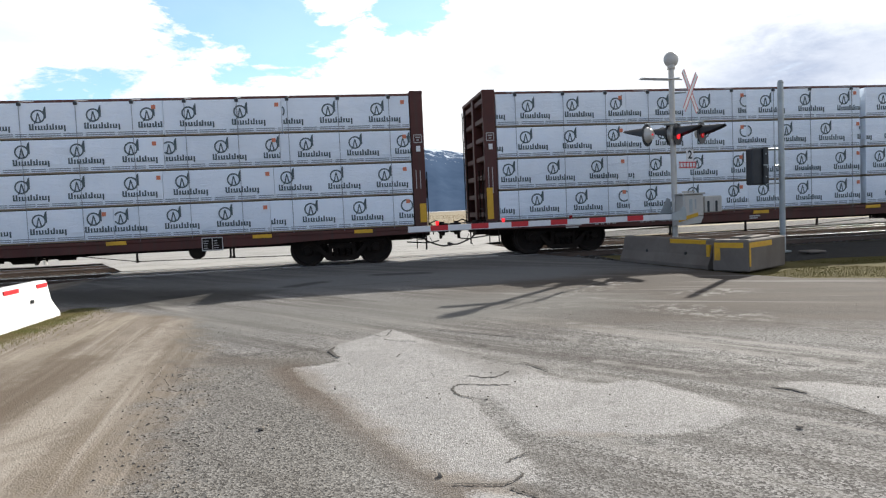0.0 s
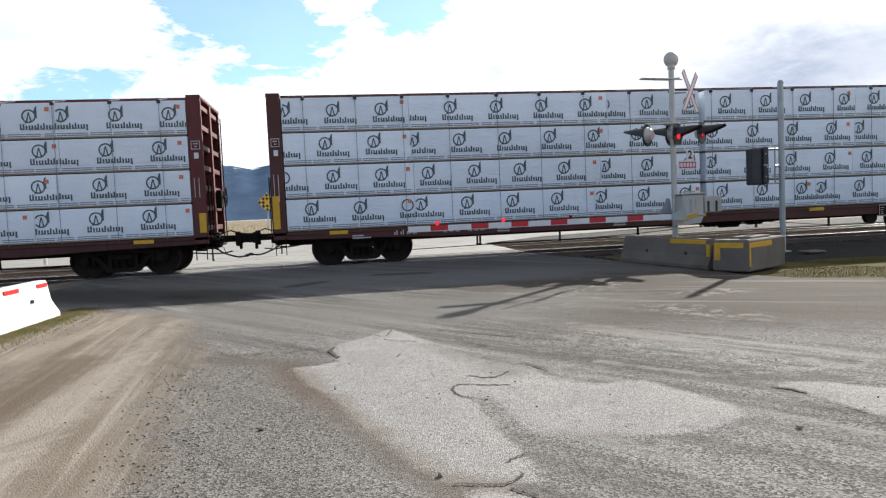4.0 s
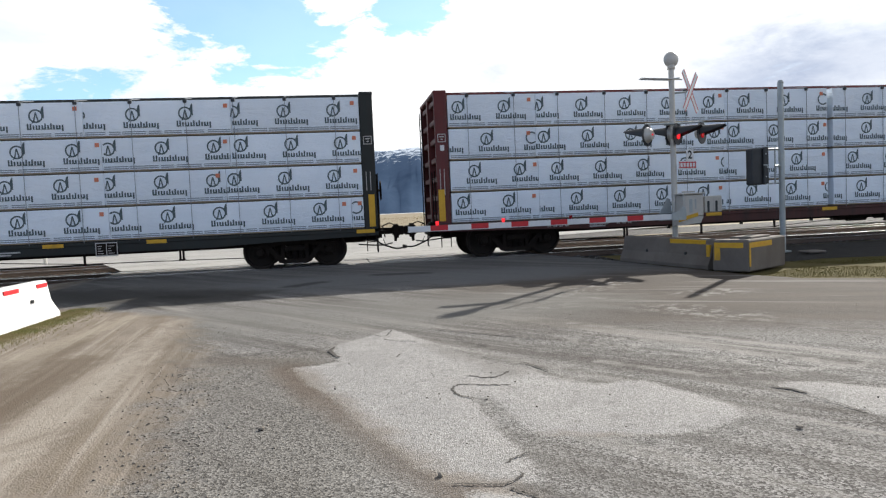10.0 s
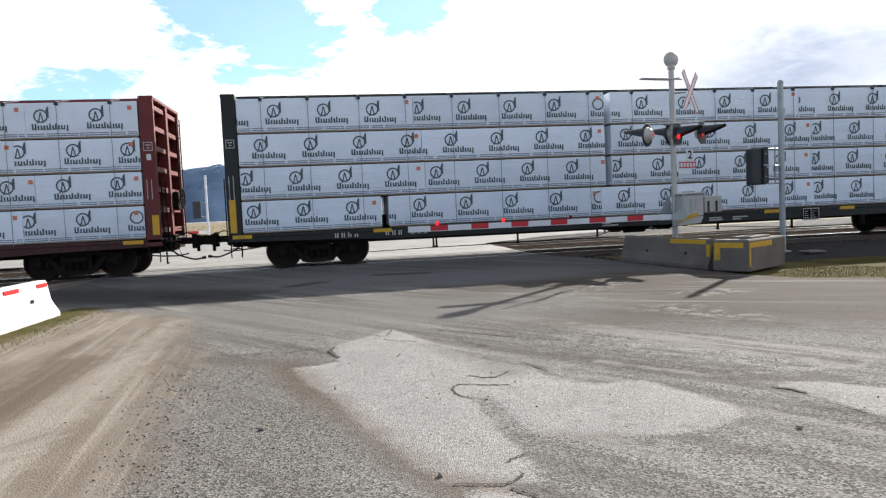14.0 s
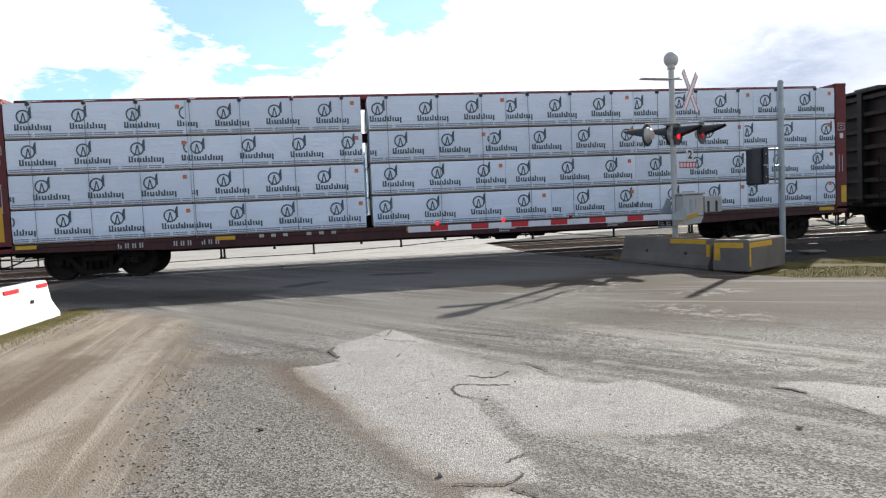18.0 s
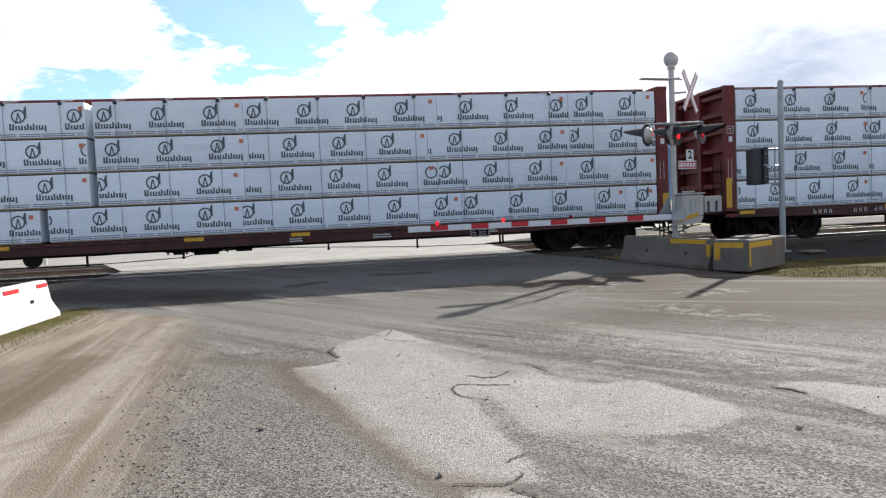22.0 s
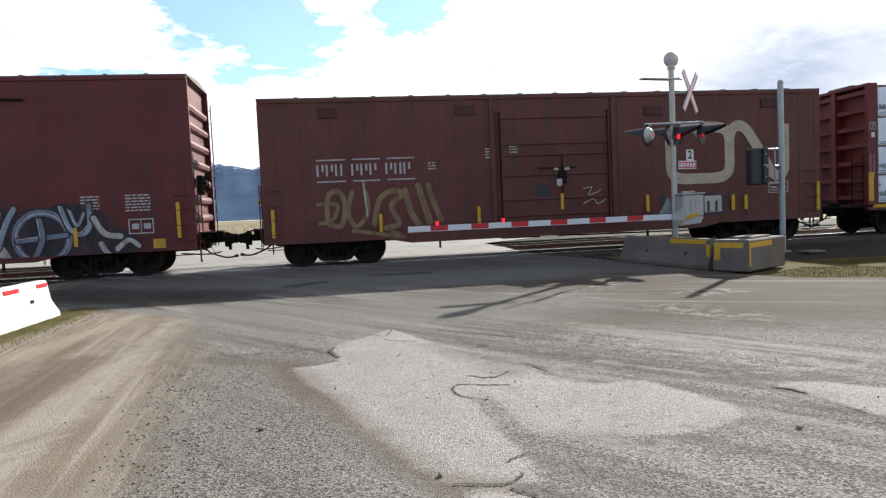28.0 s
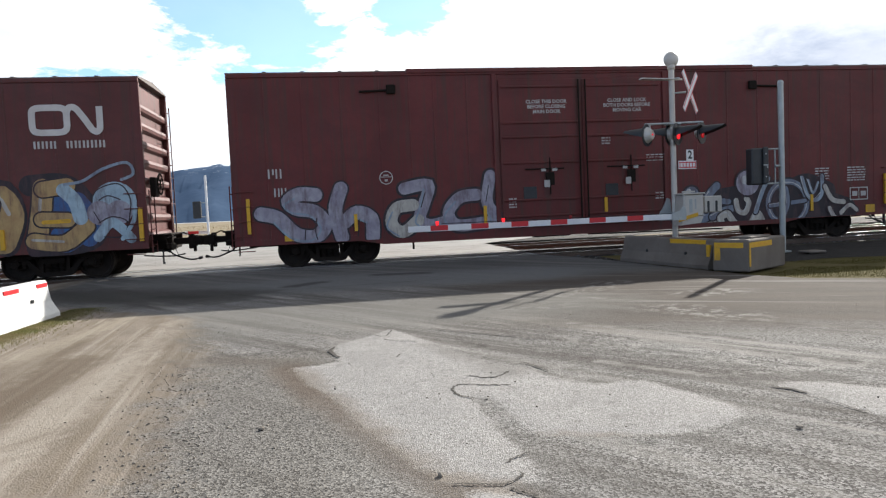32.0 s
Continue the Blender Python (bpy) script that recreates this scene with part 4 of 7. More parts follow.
    # arm with a small sign on top
    bm = bmesh.new()
    rod(bm, (0.13, 0, 4.27), (-0.62, 0, 4.27), 0.02, 8)
    slab(bm, -0.95, -0.12, -0.09, 0.09, 4.245, 4.275, 0.006)
    part("top_arm", bm, M["alu"], mast, "thin horizontal bracket arm", at=pose(0, 0, 0, 0, 2.0, 0))
    # lamp bar and lamp heads
    bm = bmesh.new()
    rod(bm, (-0.74, -0.03, 3.19), (0.84, 0.06, 3.23), 0.026, 10)
    slab(bm, -0.16, 0.16, -0.14, 0.12, 3.16, 3.20, 0.01)
    part("lamp_bar", bm, M["galv"], mast)
    heads = [(Vector((0.80, 0.05, 0.03)), face, True, True), (Vector((0.06, -0.14, 0)), face, True, True), (Vector((-0.70, -0.05, 0)), back, False, False), (Vector((0.0, 0.16, 0.02)), back, False, False)]
    for off, turn, lit, _ in heads:
        at = Matrix.Translation(off + Vector((0, 0, 2.93))) @ turn
        bm = bmesh.new()
        rod(bm, (0, 0.0, 0), (0, 0.018, 0), 0.27, 28)
        head = part("lamp_head", bm, M["black"], mast, "black backing disc with a red lens and long hood", at=at)
        bm = bmesh.new()
        rod(bm, (0, 0.02, 0), (0, 0.15, 0), 0.20, 20, 0.11)
        rod(bm, (0, 0.08, 0), (0, 0.08, 0.24), 0.022, 8)
        part("housing", bm, M["alu"], head, "grey lamp housing", shade=False)
        bm = bmesh.new()
        rod(bm, (0, 0.149, 0.0), (0, 0.158, 0.0), 0.024, 10)
        part("tell_tale", bm, M["lens_lit"], head, "small red tell-tale light")
        bm = bmesh.new()
        bmesh.ops.create_uvsphere(bm, u_segments=20, v_segments=8, radius=0.092, matrix=Matrix.Translation((0, -0.012, -0.035)) @ Matrix.Diagonal((1, 0.25, 1, 1)))
        part("lens", bm, (M["lens_dim"] if off.x > 0.5 else M["lens_lit"]) if lit else M["lens"], head, "round red lens", shade=True)
        bm = bmesh.new()
        seg, rows = 18, []
        for d, r, spread in ((0.0, 0.185, 215), (-0.20, 0.178, 180), (-0.40, 0.172, 140), (-0.56, 0.165, 90)):
            rows.append([(r * math.sin(radians(-spread / 2 + spread * k / seg)), d, r * math.cos(radians(-spread / 2 + spread * k / seg))) for k in range(seg + 1)])
        for shrink in (0, 0.006):
            vs = [[bm.verts.new((x * (1 - shrink * 5), y, z * (1 - shrink * 5))) for x, y, z in r] for r in rows]
            for r0, r1 in zip(vs, vs[1:]):
                for k in range(seg):
                    bm.faces.new((r0[k], r0[k + 1], r1[k + 1], r1[k]))
        part("hood", bm, M["black"], head, "long black hood", shade=True)
    # track-number sign
    sgn = Matrix.Translation((0.30, -0.10, 2.22)) @ pose(0, 0, 0, 0, 0, 12)
    bm = bmesh.new()
    slab(bm, -0.26, 0.28, -0.006, 0.006, -0.14, 0.06, 0.003)
    slab(bm, -0.02, 0.20, -0.005, 0.005, 0.061, 0.33, 0.003)
    sign = part("sign", bm, M["white"], mast, "white sign with a red track symbol", at=sgn)
    bm = bmesh.new()
    for z in (-0.10, 0.02):
        plate(bm, -0.25, 0.27, z - 0.012, z + 0.012, -0.0085)
    for k in range(6):
        plate(bm, -0.235 + 0.094 * k, -0.212 + 0.094 * k, -0.115, 0.035, -0.0095)
    part("symbol", bm, M["red"], sign, "red ladder-like track symbol")
    number = lettering("2", 0.27)
    number.materials.append(M["black"])
    part("numeral", number, None, sign, "dark numeral 2", at=Matrix.Translation((0.09, -0.009, 0.195)))
    # gate machine
    gate = thing("crossing_gate", "grey gate machine with a lowered red-and-white barrier arm", "gate", at=pose(X, Y, 0))
    bm = bmesh.new()
    slab(bm, -0.02, 0.50, -0.48, -0.08, 0.92, 1.46, 0.03)
    prism(bm, [(0.0, 0.92), (0.5, 0.92), (0.42, 0.76), (-0.10, 0.72)], -0.46, -0.10)
    part("machine_case", bm, M["cabinet"], gate)
    bm = bmesh.new()
    slab(bm, -0.05, 0.53, -0.51, -0.05, 1.45, 1.49, 0.012)
    rod(bm, (0.05, -0.28, 1.52), (0.38, -0.28, 1.52), 0.018, 8)
    part("case_lid", bm, M["cabinet"], gate, "pale metal lid with a bar handle")
    bm = bmesh.new()
    slab(bm, 0.56, 1.02, -0.40, -0.12, 1.00, 1.40, 0.02)
    part("motor_case", bm, M["cabinet"], gate, "pale square motor housing")
    for x0, x1 in ((0.63, 0.69), (0.84, 0.90)):
        bm = bmesh.new()
        slab(bm, x0, x1, -0.408, -0.399, 1.02, 1.28, 0.004)
        part("slot", bm, M["black"], gate, "dark vent slot")
    bm = bmesh.new()
    box(bm, 0.12, 0.20, -0.486, -0.478, 1.02, 1.34)
    box(bm, 0.26, 0.30, -0.486, -0.478, 1.10, 1.34)
    part("hinge_plate", bm, M["galv"], gate)
    bm = bmesh.new()
    prism(bm, [(-0.16, 0.80), (0.34, 0.93), (0.34, 1.02), (-0.16, 0.90)], -0.492, -0.482)
    part("stripe", bm, M["yellow"], gate, "yellow warning stripe")
    bm = bmesh.new()
    prism(bm, [(-0.34, 0.84), (-0.04, 0.84), (-0.03, 1.02), (-0.06, 1.36), (-0.14, 1.40), (-0.22, 1.22), (-0.36, 1.00)], 0.10, 0.13)
    part("arm_plate", bm, M["galv"], gate, "dull steel side plate of the arm")
    bm = bmesh.new()
    prism(bm, [(-0.40, 0.86), (-0.04, 0.86), (-0.03, 1.02), (-0.06, 1.16), (-0.12, 1.18), (-0.20, 1.08), (-0.40, 1.02)], -0.62, -0.605)
    part("arm_plate", bm, M["galv"], gate, "dull steel side plate of the arm")
    bm = bmesh.new()
    rod(bm, (-0.10, -0.60, 1.0), (-0.10, 0.12, 1.0), 0.035, 10)
    part("shaft", bm, M["galv"], gate, "steel gate shaft")
    arm_z, tilt = 0.945, 0.2
    bm = bmesh.new()
    slab(bm, -6.66, -0.30, -0.60, -0.56, arm_z - 0.065, arm_z + 0.065, 0.006)
    arm = part("gate_arm", bm, M["white"], gate, "white arm with red stripes")
    x = -6.16
    for k in range(6):
        bm = bmesh.new()
        slab(bm, x, x + 0.40, -0.603, -0.557, arm_z - 0.052, arm_z + 0.0655, 0.004)
        part("stripe", bm, M["red"], arm, "red reflective stripe")
        x += 0.93
    bm = bmesh.new()
    rod(bm, (-5.9, -0.58, arm_z + 0.10), (-0.35, -0.58, arm_z + 0.075), 0.008, 6)
    part("cable", bm, M["rubber"], arm, "black lamp cable")
    for x, lit in ((-6.0, True), (-4.48, True), (-2.88, False)):
        bm = bmesh.new()
        slab(bm, x - 0.03, x + 0.03, -0.61, -0.55, arm_z + 0.066, arm_z + 0.10, 0.006)
        rod(bm, (x, -0.58, arm_z + 0.10), (x, -0.58, arm_z + 0.155), 0.038, 12)
        part("arm_lamp", bm, M["lens_lit"] if lit else M["lens"], arm, "small red arm lamp")

    # galvanised pole with the dark signal head on a bracket
    pole = thing("signal_pole", "galvanised steel pole carrying a black signal head", "pole", at=pose(10.36, 14.5, 0))
    bm = bmesh.new()
    rod(bm, (0, 0, 0), (0, 0, 3.94), 0.066, 16)
    rod(bm, (0, 0, 3.94), (0, 0, 4.0), 0.075, 16, 0.045)
    rod(bm, (0, 0, 0), (0, 0, 0.03), 0.18, 16)
    part("post", bm, M["galv"], pole, shade=False)
    bm = bmesh.new()
    for z in (1.62, 2.42):
        rod(bm, (-0.05, 0, z), (-0.36, 0, z), 0.018, 8)
    rod(bm, (-0.17, 0, 1.60), (-0.17, 0, 2.44), 0.018, 8)
    rod(bm, (-0.06, -0.03, 2.02), (-0.18, -0.03, 2.02), 0.03, 8)
    part("bracket", bm, M["galv"], pole)
    bm = bmesh.new()
    slab(bm, -0.86, -0.46, -0.16, 0.10, 1.60, 2.44, 0.03)
    slab(bm, -0.60, -0.47, -0.22, -0.155, 1.62, 2.46, 0.02)
    head = part("signal_head", bm, M["black"], pole, "black enclosed signal head seen from behind")
    for z in (1.78, 2.03, 2.30):
        bm = bmesh.new()
        if z == 2.03:
            slab(bm, -0.62, -0.50, -0.232, -0.222, z, z + 0.03, 0.003)
            slab(bm, -0.53, -0.50, -0.232, -0.222, z - 0.06, z, 0.003)
        else:
            rod(bm, (-0.55, -0.235, z), (-0.55, -0.22, z), 0.016, 8)
        part("latch", bm, M["galv"], head, "pale metal latch")
    bm = bmesh.new()
    slab(bm, 0.12, 0.55, -0.75, -0.35, 0, 0.05, 0.015)
    part("footing", bm, M["concrete"], pole, "low concrete footing beside the pole")

    # the opposite crossing mast and its gate
    mast = thing("crossing_signal", "grey crossing mast with a lit red lamp beyond the tracks", "signal", at=pose(-10.86, 27.5, -0.02))
    bm = bmesh.new()
    rod(bm, (0, 0, 0), (0, 0, 4.95), 0.068, 14)
    part("mast_pole", bm, M["alu"], mast)
    for k, ang in enumerate((50, -50)):
        bm = bmesh.new()
        slab(bm, -0.60, 0.60, -0.006, 0.006, -0.085, 0.085, 0.003)
        part("crossbuck_board", bm, M["white"], mast, "white crossbuck board", at=Matrix.Translation((-0.20, -0.16 - 0.016 * k, 4.25)) @ pose(0, 0, 0, 0, 0, 55) @ Matrix.Rotation(radians(ang), 4, "Y"))
    bm = bmesh.new()
    rod(bm, (-0.45, -0.10, 3.20), (0.12, 0.0, 3.20), 0.026, 10)
    part("lamp_bar", bm, M["galv"], mast)
    for x, y, mat in ((-0.15, -0.20, "lens_lit"),):
        bm = bmesh.new()
        rod(bm, (x, y, 2.86), (x, y + 0.02, 2.86), 0.25, 24)
        head = part("lamp_head", bm, M["black"], mast, "black backing disc with a red lens")
        bm = bmesh.new()
        rod(bm, (x, y - 0.03, 2.86), (x, y, 2.86), 0.14, 20)
        part("lens", bm, M[mat], head, "round red lens")
        bm = bmesh.new()
        rod(bm, (x, y + 0.02, 2.86), (x, y + 0.15, 2.86), 0.20, 16, 0.11)
        rod(bm, (x, y + 0.08, 2.90), (x, y + 0.08, 3.20), 0.022, 8)
        part("housing", bm, M["alu"], head, "grey lamp housing")
    bm = bmesh.new()
    slab(bm, -0.36, 0.10, -0.12, -0.105, 1.95, 2.18, 0.003)
    part("sign", bm, M["white"], mast, "small white sign")
    gate = thing("crossing_gate", "grey gate machine with a lowered barrier arm beyond the tracks", "gate", at=pose(-10.86, 27.5, -0.02))
    bm = bmesh.new()
    slab(bm, -0.45, -0.08, -0.25, 0.25, 0.80, 1.42, 0.03)
    part("machine_case", bm, M["cabinet"], gate)
    bm = bmesh.new()
    slab(bm, 0.08, 6.0, -0.30, -0.26, 0.88, 1.0, 0.006)
    arm = part("gate_arm", bm, M["white"], gate, "white arm with red stripes")
    bm = bmesh.new()
    rod(bm, (-0.26, -0.24, 0.95), (0.12, -0.28, 0.95), 0.05, 10)
    part("shaft", bm, M["galv"], gate, "steel gate shaft")
    for k in range(6):
        bm = bmesh.new()
        slab(bm, 0.6 + 0.93 * k, 1.0 + 0.93 * k, -0.303, -0.257, 0.892, 1.003, 0.004)
        part("stripe", bm, M["red"], arm, "red reflective stripe")

    # posts and signs on the far side
    for x, top, bx, bz in ((-10.7, 5.25, -0.80, 2.36), (-0.55, 6.05, -1.05, 3.0)):
        far = thing("far_signal", "white signal post with a dark signal head across the tracks", "signal", "far signals", pose(x, 60, -0.02))
        bm = bmesh.new()
        rod(bm, (0, 0, 0), (0, 0, top), 0.10, 12)
        part("post", bm, M["white"], far)
        bm = bmesh.new()
        slab(bm, bx - 0.33, bx + 0.33, -0.2, 0.2, bz - 0.72, bz + 0.72, 0.05)
        part("signal_head", bm, M["black"], far, "black signal head")
        bm = bmesh.new()
        for z in (bz - 0.6, bz + 0.6):
            rod(bm, (bx + 0.2, 0, z), (0, 0, z), 0.035, 8)
        part("bracket", bm, M["galv"], far)
    warn = thing("warning_sign", "yellow and black checkered warning sign on a post", "sign", at=pose(-5.72, 60, -0.02))
    bm = bmesh.new()
    rod(bm, (0, 0, 0), (0, 0, 3.2), 0.05, 10)
    part("post", bm, M["galv"], warn)
    bm = bmesh.new()
    slab(bm, -0.58, 0.58, -0.012, 0.012, -0.58, 0.58, 0.004)
    board = part("board", bm, M["yellow"], warn, "yellow diamond board", at=Matrix.Translation((0, -0.08, 2.76)) @ Matrix.Rotation(radians(45), 4, "Y"))
    for i in range(5):
        for j in range(5):
            if (i + j) % 2 == 0 and not (1 <= i <= 3 and j == 2):
                bm = bmesh.new()
                plate(bm, -0.55 + 0.22 * i, -0.55 + 0.22 * (i + 1), -0.55 + 0.22 * j, -0.55 + 0.22 * (j + 1), -0.016)
                part("checker", bm, M["black"], board)


build_signals()


# ---- the train ----
CARS = []          # (thing, x at the start)
SPINNING = []      # (wheelset, x in its truck)


def turned(bm, prof, seg):
    """Profile of (y, radius) turned round the y axis, closed at both ends."""
    rings_ = [[bm.verts.new((r * math.cos(2 * math.pi * k / seg), y, r * math.sin(2 * math.pi * k / seg))) for k in range(seg)] for y, r in prof]
    for r0, r1 in zip(rings_, rings_[1:]):
        for k in range(seg):
            bm.faces.new((r0[k], r0[(k + 1) % seg], r1[(k + 1) % seg], r1[k]))
    bm.faces.new(rings_[0])
    bm.faces.new(rings_[-1][::-1])


def wheelset_meshes():
    R = WHEEL_R
    wheel = [(0.66, 0.085), (0.66, 0.15), (0.70, 0.16), (0.735, R - 0.09), (0.69, R - 0.07), (0.69, R + 0.018), (0.715, R + 0.020), (0.725, R - 0.004), (0.83, R - 0.008), (0.835, R - 0.065),
             (0.79, R - 0.085), (0.78, 0.17), (0.86, 0.15), (0.87, 0.085)]
    prof = [(-1.08, 0.08)] + [(-y, r) for y, r in wheel[::-1]] + wheel + [(1.08, 0.08)]
    bm = bmesh.new()
    turned(bm, prof, 32)
    whole = meshed("wheelset", bm, M["wheel"])
    bm = bmesh.new()
    turned(bm, [(-1.16, 0.03), (-1.16, 0.075), (-1.145, 0.085), (-1.145, 0.108), (-1.07, 0.112)], 14)
    return whole, meshed("bearing_cap", bm, M["under"])


def frame_mesh():
    """Cast side frame of a truck with two triangular windows and spring nest."""
    bm = bmesh.new()
    for y0, y1 in ((-0.06, 0.06),):
        prism(bm, [(-1.12, 0.50), (-1.12, 0.63), (-0.55, 0.70), (-0.30, 0.74), (0.30, 0.74), (0.55, 0.70), (1.12, 0.63), (1.12, 0.50), (0.72, 0.56),
                   (0.36, 0.62), (-0.36, 0.62), (-0.72, 0.56)], y0, y1)
        prism(bm, [(-0.74, 0.56), (-0.60, 0.56), (-0.30, 0.24), (0.30, 0.24), (0.60, 0.56), (0.74, 0.56), (0.42, 0.16), (0.30, 0.12), (-0.30, 0.12), (-0.42, 0.16)],
              y0 + 0.004, y1 - 0.004)
        for x0 in (-0.36, 0.27):
            prism(bm, [(x0, 0.20), (x0 + 0.09, 0.20), (x0 + 0.09, 0.66), (x0, 0.66)], y0 + 0.008, y1 - 0.008)
        for x in (-1.05, -0.76, 0.68, 0.97):
            prism(bm, [(x, 0.34), (x + 0.09, 0.34), (x + 0.09, 0.60), (x, 0.60)], y0 + 0.012, y1 - 0.012)
    return meshed("side_frame", bm, M["under"])


def spring_mesh():
    bm = bmesh.new()
    for s in (-1, 1):
        for x in (-0.17, 0.0, 0.17):
            for k in range(6):
                rod(bm, (x, s * 1.01, 0.25 + 0.035 * k), (x, s * 1.01, 0.27 + 0.035 * k), 0.075, 10)
        box(bm, -0.26, 0.26, s * 1.01 - 0.09, s * 1.01 + 0.09, 0.46, 0.58)
        box(bm, -0.25, 0.25, s * 0.93 - 0.012, s * 0.93 + 0.012, 0.14, 0.47)
    box(bm, -0.20, 0.20, -0.95, 0.95, 0.46, 0.66)
    rod(bm, (0, 0, 0.64), (0, 0, 0.74), 0.20, 16)
    for s in (-1, 1):
        box(bm, s * 0.38 - 0.04, s * 0.38 + 0.04, -0.80, 0.80, 0.38, 0.50)
        for y in (-0.76, 0.76):
            box(bm, s * 0.44 - 0.05, s * 0.44 + 0.05, y - 0.06, y + 0.06, 0.30, 0.58)
    return meshed("bolster", bm, M["under"])


WHEELSET, CAP = wheelset_meshes()
FRAME, BOLSTER = frame_mesh(), spring_mesh()


def truck(car, x):
    t = new("truck")
    t.parent, t.matrix_basis, t.empty_display_size = car, pose(x, 0, 0), 0.2
    t["label"] = "black four-wheel truck"
    for y in (-1.01, 1.01):
        part("side_frame", FRAME, None, t, "cast steel side frame", at=pose(0, y, 0))
    part("bolster", BOLSTER, None, t, "bolster with coil springs")
    for dx in (-0.9, 0.9):
        w = part("wheelset", WHEELSET, None, t, "pair of steel wheels on an axle", at=pose(dx, 0, WHEEL_R))
        SPINNING.append((w, dx))
    # bearing adapters stay still on the frame
    for dx in (-0.9, 0.9):
        for a in (0, 180):
            part("bearing_cap", CAP, None, t, at=pose(dx, 0, WHEEL_R, 0, 0, a))


def coupler_mesh():
    bm = bmesh.new()
    slab(bm, 0.0, 0.50, -0.075, 0.075, 0.74, 0.92, 0.02)
    slab(bm, 0.50, 0.72, -0.17, 0.15, 0.68, 0.98, 0.04)
    slab(bm, 0.66, 0.84, 0.02, 0.14, 0.70, 0.96, 0.03)
    slab(bm, 0.66, 0.82, -0.16, -0.06, 0.72, 0.94, 0.03)
    slab(bm, -0.45, 0.10, -0.24, 0.24, 0.60, 1.02, 0.02)
    slab(bm, 0.0, 0.16, -0.62, 0.62, 0.66, 0.80, 0.015)
    slab(bm, 0.52, 0.66, -0.26, -0.17, 0.62, 1.02, 0.02)
    slab(bm, 0.56, 0.64, 0.12, 0.22, 0.52, 0.72, 0.015)
    bent(bm, [(0.55, -0.20, 1.0), (0.40, -0.28, 1.06), (0.18, -0.40, 0.98), (0.16, -1.15, 0.96), (0.20, -1.20, 0.70)], 0.016, 6)
    return meshed("coupler", bm, M["under"])


def hose_mesh():
    bm = bmesh.new()
    pts = smooth_path([(0.0, -0.30, 0.70), (0.10, -0.32, 0.52), (0.30, -0.34, 0.42), (0.58, -0.30, 0.33), (0.83, -0.26, 0.36)], 4)
    bent(bm, [tuple(p) for p in pts], 0.022, 6)
    rod(bm, (0.76, -0.27, 0.35), (0.86, -0.25, 0.37), 0.04, 8)
    rod(bm, (0.20, -0.35, 0.62), (0.28, -0.34, 0.43), 0.008, 6)
    bent(bm, [(-0.35, -0.34, 0.62), (0.0, -0.34, 0.60), (0.06, -0.33, 0.56)], 0.03, 6)
    bent(bm, [(-0.5, -0.80, 0.52), (-0.1, -0.78, 0.48), (0.22, -0.6, 0.46), (0.45, -0.42, 0.50)], 0.018, 6)
    rod(bm, (0.02, -0.95, 0.30), (0.02, -0.95, 0.66), 0.022, 6)
    rod(bm, (0.02, -0.80, 0.30), (0.02, -0.98, 0.30), 0.018, 6)
    return meshed("air_hose", bm, M["rubber"])


COUPLER, HOSE = coupler_mesh(), hose_mesh()


def draft_gear(car, half, reach=(0.0, 0.0)):
    for s in (-1, 1):
        at = pose(s * (half - 0.02 + reach[s > 0]), 0, 0, 0, 0, 0 if s > 0 else 180)
        part("coupler", COUPLER, None, car, "black knuckle coupler", at=at)
        part("air_hose", HOSE, None, car, "looped rubber brake hose", at=at)


def rungs(bm, x, y0, y1, z0, z1, n):
    """Ladder in the y, z plane at x."""
    rod(bm, (x, y0, z0), (x, y0, z1), 0.016, 6)
    rod(bm, (x, y1, z0), (x, y1, z1), 0.016, 6)
    for k in range(n):
        z = z0 + (z1 - z0) * (k + 0.5) / n
        rod(bm, (x, y0, z), (x, y1, z), 0.013, 6)


def side_ladder(bm, y, x0, x1, z0, z1, n):
    for k in range(n):
        z = z0 + (z1 - z0) * (k + 0.5) / n
        rod(bm, (x0, y, z), (x1, y, z), 0.013, 6)
        for x in (x0, x1):
            rod(bm, (x, y, z), (x, y + 0.05, z), 0.011, 6)


def brake_wheel(car, s, half, z, y=-0.85):
    bm = bmesh.new()
    x = s * (half + 0.22)
    seg = 16
    for k in range(seg):
        a, b = 2 * math.pi * k / seg, 2 * math.pi * (k + 1) / seg
        rod(bm, (x, y + 0.27 * math.cos(a), z + 0.27 * math.sin(a)), (x, y + 0.27 * math.cos(b), z + 0.27 * math.sin(b)), 0.017, 6)
    for k in range(4):
        a = math.pi * k / 4
        rod(bm, (x, y + 0.27 * math.cos(a), z + 0.27 * math.sin(a)), (x, y - 0.27 * math.cos(a), z - 0.27 * math.sin(a)), 0.012, 6)
    rod(bm, (s * half, y, z), (x, y, z), 0.03, 8)
    slab(bm, min(s * half, s * (half + 0.14)), max(s * half, s * (half + 0.14)), y - 0.2, y + 0.2, z - 0.32, z + 0.18, 0.02)
    part("hand_brake", bm, M["under"], car, "hand brake with a spoked wheel")


def bars(bm, x0, z0, widths, height, y, gap=0.05):
    """Writing that stays unread: a row of plain upright bars."""
    x = x0
    for w in widths:
        if w > 0:
            plate(bm, x, x + w, z0, z0 + height, y)
        x += abs(w) + gap
    return x


# where the brake gear begins and where a winch drum hangs, in each car's own x
GEAR = {"car_a": 0.45, "car_b": 0.45, "car_c": 0.48, "car_d": -1.33, "car_e": 0.34, "car_f": -2.24}
DRUM = {"car_a": 5.75, "car_f": -5.29}
